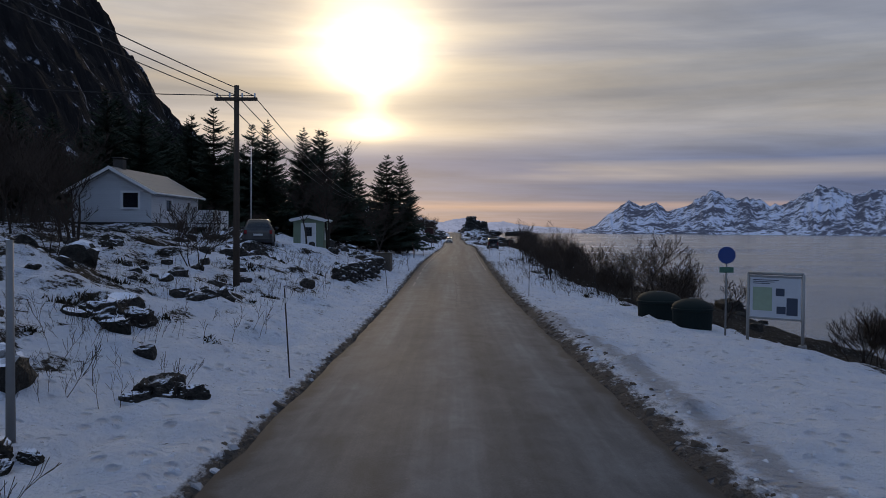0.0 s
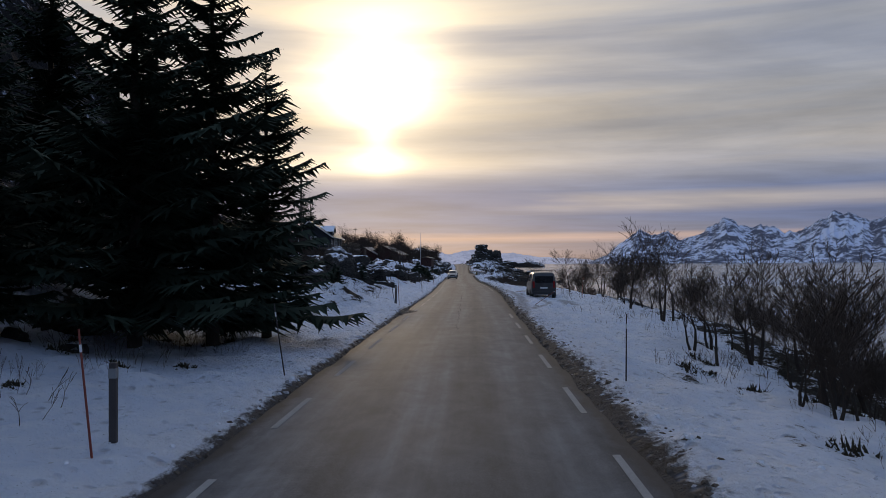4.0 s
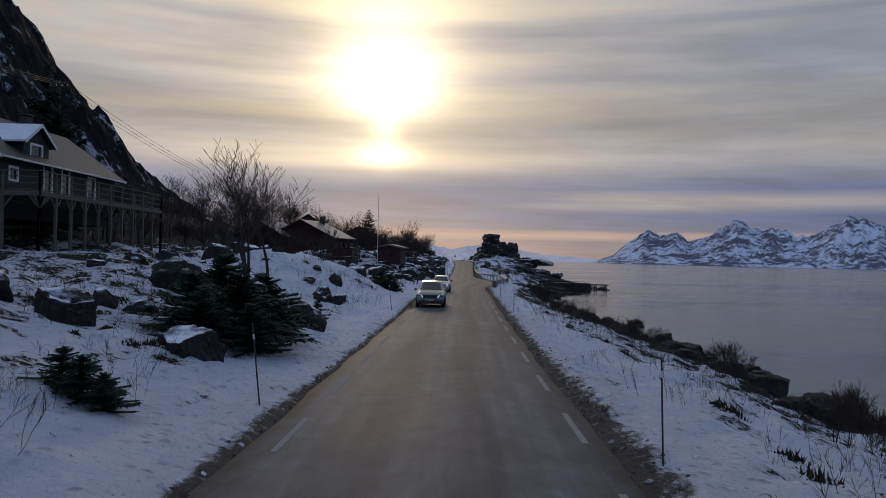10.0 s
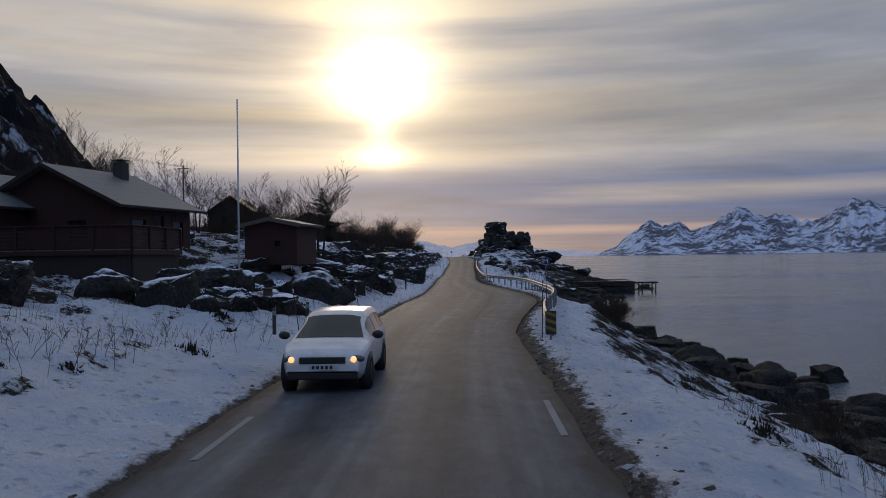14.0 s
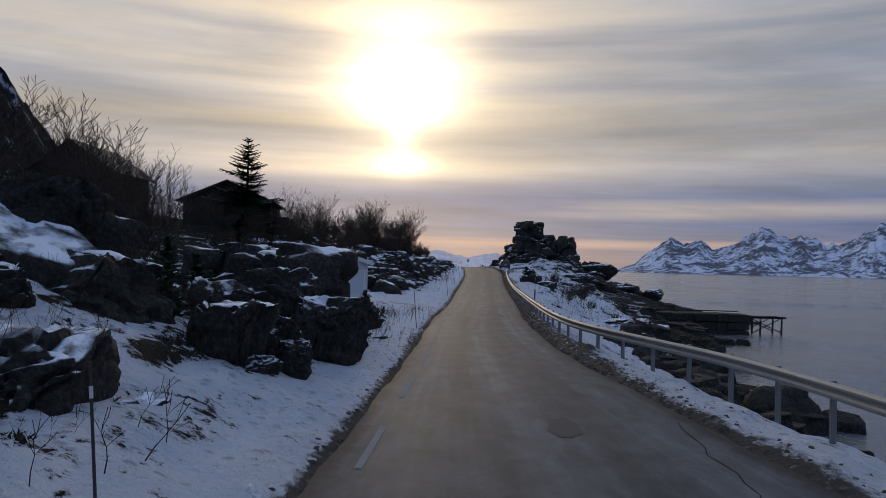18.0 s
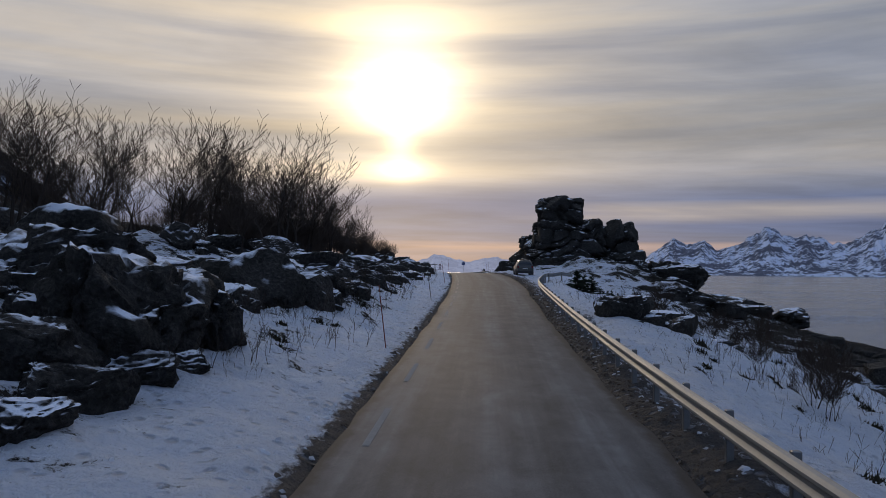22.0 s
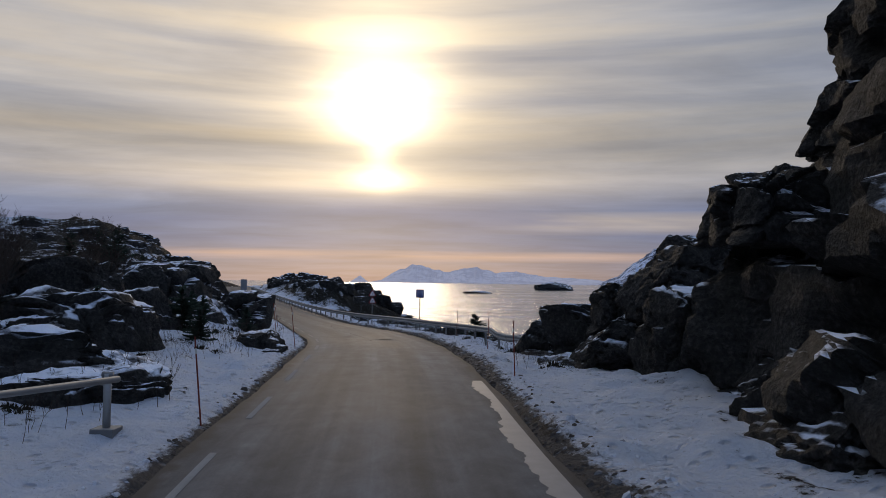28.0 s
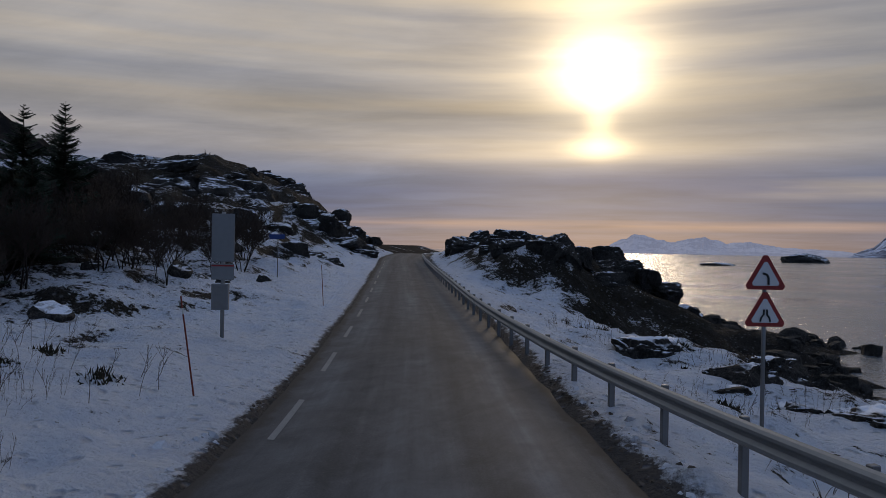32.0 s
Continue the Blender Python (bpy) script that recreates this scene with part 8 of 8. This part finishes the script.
def car(name, label, group, x, y, turn, width, profile, belt, wheelbase, wheel_r, body_mat, z=None, van=False, lamps="lamp_glass", front_y=None, rails=False, led=False, roof_in=0.72):
    """A car lofted from its side profile of (y, top); +y is ahead. belt: points of (y, height) of the window line."""
    zz = land(x, y) if z is None else z
    ob = thing(name, label, "car" if not van else "van", group, at=(x, y, zz), turn=turn)
    hw = width / 2
    y0, y1 = profile[0][0], profile[-1][0]
    py, pz = [p[0] for p in profile], [p[1] for p in profile]
    by, bz = [p[0] for p in belt], [p[1] for p in belt]
    cabin0, cabin1 = by[0], by[-1]

    def half(yy):
        e = max(0.0, (yy - (y1 - 0.75)) / 0.75)
        r = max(0.0, ((y0 + 0.45) - yy) / 0.45)
        return hw * (1 - 0.20 * e**2.2 - (0.10 if not van else 0.04) * r**2.2)

    def ring(yy):
        top = float(np.interp(yy, py, pz))
        b = min(float(np.interp(yy, by, bz)), top - 0.02)
        w = half(yy)
        g = min(1.0, max(0.0, (top - b - 0.02) / 0.35))
        we = w * (0.93 * (1 - g) + roof_in * g)
        lift = 0.22 + 0.10 * max(0, abs(yy) - (abs(y1) - 0.35)) / 0.35
        return [(0.0, lift), (w * 0.86, lift), (w * 0.965, lift + 0.10), (w, lift + 0.42 * (b - lift)), (w * 0.99, b - 0.10), (w * 0.955, b), (we * 1.0, top - 0.05 - 0.02 * g), (we * 0.86, top - 0.008), (we * 0.45, top + 0.012 * g), (0.0, top + 0.018 * g)]

    ys = sorted({*np.linspace(y0, y1, 34).round(4), *py, *by})
    vs, fs = [], []
    for yy in ys:
        rg = ring(yy)
        vs += [(-a, yy, b) for a, b in rg] + [(a, yy, b) for a, b in reversed(rg[1:-1])]
    n = 18
    for i in range(len(ys) - 1):
        for k in range(n):
            j = (k + 1) % n
            fs.append((i * n + k, i * n + j, (i + 1) * n + j, (i + 1) * n + k))
    fs += [tuple(range(n)), tuple(reversed(range((len(ys) - 1) * n, len(ys) * n)))]
    body = mesh_object("body", vs, fs, body_mat, ob, True)
    bm = bmesh.new()
    bm.from_mesh(body.data)
    bmesh.ops.recalc_face_normals(bm, faces=bm.faces)
    bm.to_mesh(body.data)
    bm.free()
    body.data.polygons.foreach_set("use_smooth", [True] * len(body.data.polygons))

    def patch(pname, mat, ya, yb, ka, kb, side, lift=0.006, parent=body, fa=0.0, fb=0.0):
        """A pane that follows the body between two stations and two ring positions."""
        v, f = [], []
        rows = np.linspace(ya, yb, 6)
        for yy in rows:
            rg = ring(yy)
            for t in np.linspace(ka, kb, 5):
                i = min(int(t), len(rg) - 2)
                a = Vector((*rg[i], 0)).lerp(Vector((*rg[i + 1], 0)), t - i)
                v.append((side * (a.x + lift), yy, a.y + lift * 0.6))
        for i in range(5):
            for j in range(4):
                f.append((i * 5 + j, i * 5 + j + 1, (i + 1) * 5 + j + 1, (i + 1) * 5 + j))
        return mesh_object(pname, v, f, mat, parent, True)

    def screen(pname, ya, yb, inset):
        """The windscreen or rear window, over the cabin's sloping end."""
        v, f = [], []
        for yy in np.linspace(ya, yb, 7):
            rg = ring(yy)
            we, te, tt = rg[6][0] * inset, rg[6][1], rg[9][1]
            for s in np.linspace(-1, 1, 9):
                v.append((we * s, yy + (0.012 if yb > 0 else -0.012), tt - (tt - te) * abs(s) ** 3 * 0.55 + 0.012))
        for i in range(6):
            for j in range(8):
                f.append((i * 9 + j, i * 9 + j + 1, (i + 1) * 9 + j + 1, (i + 1) * 9 + j))
        mesh_object(pname, v, f, M["car_glass"], body, True)

    roof_pts = [p for p in profile if p[1] > max(pz) - 0.10]
    rf, rr = max(p[0] for p in roof_pts), min(p[0] for p in roof_pts)
    screen("windscreen", rf + 0.03, cabin1 - 0.03, 0.90)
    if not van:
        screen("rear_window", cabin0 + 0.06, rr - 0.03, 0.88)
    else:
        box("rear_window", body, M["car_glass"], -hw * 0.72, hw * 0.72, y0 - 0.012, y0 - 0.002, max(pz) - 0.75, max(pz) - 0.28, 0)
    cuts = np.linspace(rr - 0.15 if not van else rr + 0.3, rf + 0.30, 4)
    for s in (-1, 1):
        for a, b in zip(cuts, cuts[1:]):
            patch("side_window", M["car_glass"], a + 0.04, b - 0.04, 5.12, 5.86, s)
        for yy in cuts[1:-1]:
            bm = bmesh.new()
            box_bm(bm, s * (half(yy) * 0.99) - 0.012, s * (half(yy) * 0.99) + 0.012, yy + 0.12, yy + 0.30, 0.80 * max(bz), 0.80 * max(bz) + 0.03, 0.004)
            part("door_handle", bm, M["chrome"] if rails else body_mat, body)
        m = bmesh.new()
        bmesh.ops.create_icosphere(m, subdivisions=2, radius=1.0)
        bmesh.ops.scale(m, vec=(0.12, 0.07, 0.085), verts=m.verts)
        bmesh.ops.translate(m, vec=(s * (hw + 0.10), rf + 0.52, max(bz) + 0.06), verts=m.verts)
        part("mirror", m, body_mat if rails else M["black_plastic"], body, smooth=True)
        if rails:
            for_y = np.linspace(rr + 0.1, rf - 0.05, 7)
            pts = [(s * (ring(t)[6][0] * 0.95), t, ring(t)[7][1] + (0.022 if 0 < i < 6 else -0.01)) for i, t in enumerate(for_y)]
            v, f = [], []
            chain(v, f, [Vector(p) for p in pts], [0.018] * 7, 6)
            mesh_object("roof_rail", v, f, M["chrome"], body, True)
        for wy in (-wheelbase / 2, wheelbase / 2):
            cy = wy + (front_y or 0.0)
            arch = rod("wheel_arch", body, M["black_plastic"], (s * (hw - 0.2), cy, wheel_r + 0.03), (s * (hw + 0.004), cy, wheel_r + 0.03), wheel_r + 0.065, wheel_r + 0.065, 28)
            wheel = new("wheel")
            wheel.parent = ob
            wheel.matrix_basis = pose(s * (hw - 0.09), cy, wheel_r, 0, 90, 0)
            bm = bmesh.new()
            prof = [(wheel_r * 0.62, -0.10), (wheel_r * 0.93, -0.11), (wheel_r, -0.08), (wheel_r, 0.08), (wheel_r * 0.93, 0.11), (wheel_r * 0.62, 0.10)]
            rings = [[bm.verts.new((pr * math.cos(a), pr * math.sin(a), pz2)) for a in np.linspace(0, 2 * math.pi, 33)[:-1]] for pr, pz2 in prof]
            for a, b in zip(rings, rings[1:]):
                for k in range(32):
                    bm.faces.new((a[k], a[(k + 1) % 32], b[(k + 1) % 32], b[k]))
            part("tyre", bm, M["tyre"], wheel, smooth=True)
            bm = bmesh.new()
            for k in range(5):
                a = k * 2 * math.pi / 5
                vs5 = []
                for zc in (s * 0.085, s * 0.055):
                    for (r0, da) in ((0.05, 0.5), (wheel_r * 0.63, 0.20), (wheel_r * 0.63, -0.20), (0.05, -0.5)):
                        vs5.append(bm.verts.new((r0 * math.cos(a + da), r0 * math.sin(a + da), zc)))
                bm.faces.new(vs5[:4]), bm.faces.new(list(reversed(vs5[4:])))
                for i in range(4):
                    j = (i + 1) % 4
                    bm.faces.new((vs5[j], vs5[i], vs5[4 + i], vs5[4 + j]))
            part("rim", bm, M["rim"], wheel)
    # front and rear fittings
    fz = float(np.interp(y1 - 0.25, py, pz))
    yw = lambda xx: y1 - 0.02 - 0.16 * (abs(xx) / hw) ** 2.5
    box("grille", body, M["black_plastic"], -hw * 0.52, hw * 0.52, y1 - 0.08, y1 + 0.012, fz - 0.26 - (0.10 if rails else 0), fz - 0.14, 0.01)
    box("lower_grille", body, M["black_plastic"], -hw * 0.78, hw * 0.78, y1 - 0.18, y1 + 0.008, 0.26, 0.40, 0.02)
    plate = box("number_plate", body, M["plate"], -0.26, 0.26, y1 + 0.012, y1 + 0.02, 0.44, 0.55, 0.002, "white plate")
    for k in range(5):
        box("plate_bar", plate, M["sign_black"], -0.20 + k * 0.085, -0.145 + k * 0.085, y1 + 0.0205, y1 + 0.0225, 0.465, 0.53, 0)
    for s in (-1, 1):
        m = bmesh.new()
        bmesh.ops.create_icosphere(m, subdivisions=2, radius=1.0)
        bmesh.ops.scale(m, vec=(0.19, 0.13, 0.085), verts=m.verts)
        bmesh.ops.translate(m, vec=(s * hw * 0.72, y1 - 0.15, fz - 0.19), verts=m.verts)
        head = part("headlight", m, M["lamp_glass"], body, smooth=True)
        if led:
            v, f = [], []
            tube(v, f, Vector((s * hw * 0.50, y1 + 0.03, fz - 0.30)), Vector((s * hw * 0.60, y1 + 0.0, fz - 0.17)), 0.010, 0.010, 6)
            tube(v, f, Vector((s * hw * 0.60, y1 + 0.0, fz - 0.17)), Vector((s * hw * 0.90, y1 - 0.20, fz - 0.08)), 0.010, 0.007, 6)
            mesh_object("light_strip", v, f, M["beam_white"], head, True, "lit white strip")
        elif lamps != "lamp_glass":
            m = bmesh.new()
            bmesh.ops.create_icosphere(m, subdivisions=2, radius=0.065)
            bmesh.ops.translate(m, vec=(s * hw * 0.70, y1 - 0.055, fz - 0.19), verts=m.verts)
            part("bulb", m, M[lamps], head, "lit warm bulb", True)
        tz = float(np.interp(y0 + 0.1, by, bz)) if not van else max(pz) * 0.52
        box("tail_light", body, M["tail_red"], s * hw * 0.80 - 0.08, s * hw * 0.80 + 0.08, y0 - 0.012, y0 + 0.10, tz - 0.24, tz - 0.02 + (0.25 if van else 0), 0.015)
    box("rear_bumper", body, M["black_plastic"], -hw * 0.90, hw * 0.90, y0 - 0.04, y0 + 0.12, 0.28, 0.50, 0.03)
    rear = box("number_plate", body, M["plate"], -0.26, 0.26, y0 - 0.022, y0 - 0.012, 0.66, 0.77, 0.002, "white plate")
    return ob


SUV = [(-2.30, 0.86), (-2.24, 1.05), (-2.06, 1.40), (-1.75, 1.60), (-1.1, 1.645), (0.0, 1.64), (0.42, 1.58), (1.28, 1.12), (1.45, 1.07), (2.05, 0.95), (2.22, 0.84), (2.30, 0.62)]
SUV_BELT = [(-2.25, 1.02), (-1.2, 1.05), (0.4, 1.02), (1.32, 1.02)]
HATCH = [(-1.98, 0.80), (-1.93, 1.0), (-1.72, 1.33), (-1.45, 1.43), (-0.6, 1.465), (0.15, 1.44), (0.42, 1.37), (1.12, 0.98), (1.30, 0.94), (1.75, 0.82), (1.93, 0.70), (1.98, 0.50)]
HATCH_BELT = [(-1.94, 0.94), (-0.8, 0.95), (0.4, 0.91), (1.16, 0.90)]
VAN = [(-2.20, 1.66), (-2.14, 1.76), (-1.6, 1.82), (-0.2, 1.82), (0.35, 1.77), (0.62, 1.66), (1.25, 1.12), (1.45, 1.06), (1.95, 0.92), (2.14, 0.80), (2.20, 0.58)]
VAN_BELT = [(-2.18, 1.10), (0.4, 1.08), (1.30, 1.04)]
on_road = lambda y: float(road_z(y)) + 0.045
car("family_car", "silver-grey sport utility car with roof rails, facing the camera", "", -0.62, 224.8, 180, 1.84, SUV, SUV_BELT, 2.84, 0.36, paint("silver_paint", (0.20, 0.212, 0.235), 0.75), on_road(224), rails=True, led=True, front_y=0.06)
car("hatchback", "white hatchback with lit headlamps in the oncoming lane", "", -0.55, 246.6, 180, 1.70, HATCH, HATCH_BELT, 2.47, 0.31, paint("white_paint", (0.62, 0.63, 0.65), 0.05), on_road(245), lamps="beam_warm", front_y=0.08)
car("parked_van", "dark grey panel van with a roof bar parked on the snow", "parked vehicles", 6.78, 128.3, 0, 1.79, VAN, VAN_BELT, 2.68, 0.32, paint("dark_van_paint", (0.022, 0.024, 0.028), 0.3, 0.4), land(6.78, 128.3) - 0.02, van=True, roof_in=0.86)
rack = thing("roof_rack", "pair of thin dark roof bars on the van", "roof rack", at=(6.78, 128.3, land(6.78, 128.3)))
for yy in (-1.3, 0.0):
    bar = rod("bar", rack, M["black_plastic"], (-0.75, yy, 1.92), (0.75, yy, 1.92), 0.018, 0.018, 8)
    for s in (-1, 1):
        rod("foot", bar, M["black_plastic"], (s * 0.66, yy, 1.76), (s * 0.66, yy, 1.92), 0.02, 0.02, 6)
car("parked_suv", "dark muddy sport utility car parked half on the verge", "parked vehicles", 5.85, 429.6, 2, 1.80, [(y * 0.95, z * 0.99) for y, z in SUV], [(y * 0.95, z * 0.99) for y, z in SUV_BELT], 2.66, 0.35, paint("dark_car_paint", (0.035, 0.033, 0.032), 0.4, 0.45), land(5.85, 429.6))
car("parked_car", "dark car parked in front of the trees", "parked vehicles", -11.5, 46.6, 12, 1.78, [(y * 0.95, z * 0.98) for y, z in SUV], [(y * 0.95, z * 0.98) for y, z in SUV_BELT], 2.6, 0.34, paint("black_car_paint", (0.02, 0.02, 0.022), 0.4, 0.4), land(-11.5, 46.6))
car("parked_wagon", "silver car parked behind the garage on packed snow", "parked vehicles", -11.9, 342.6, -78, 1.76, [(y * 1.1, z) for y, z in HATCH], [(y * 1.1, z) for y, z in HATCH_BELT], 2.6, 0.32, paint("silver_car_paint", (0.34, 0.35, 0.37), 0.7), land(-11.9, 342.6))
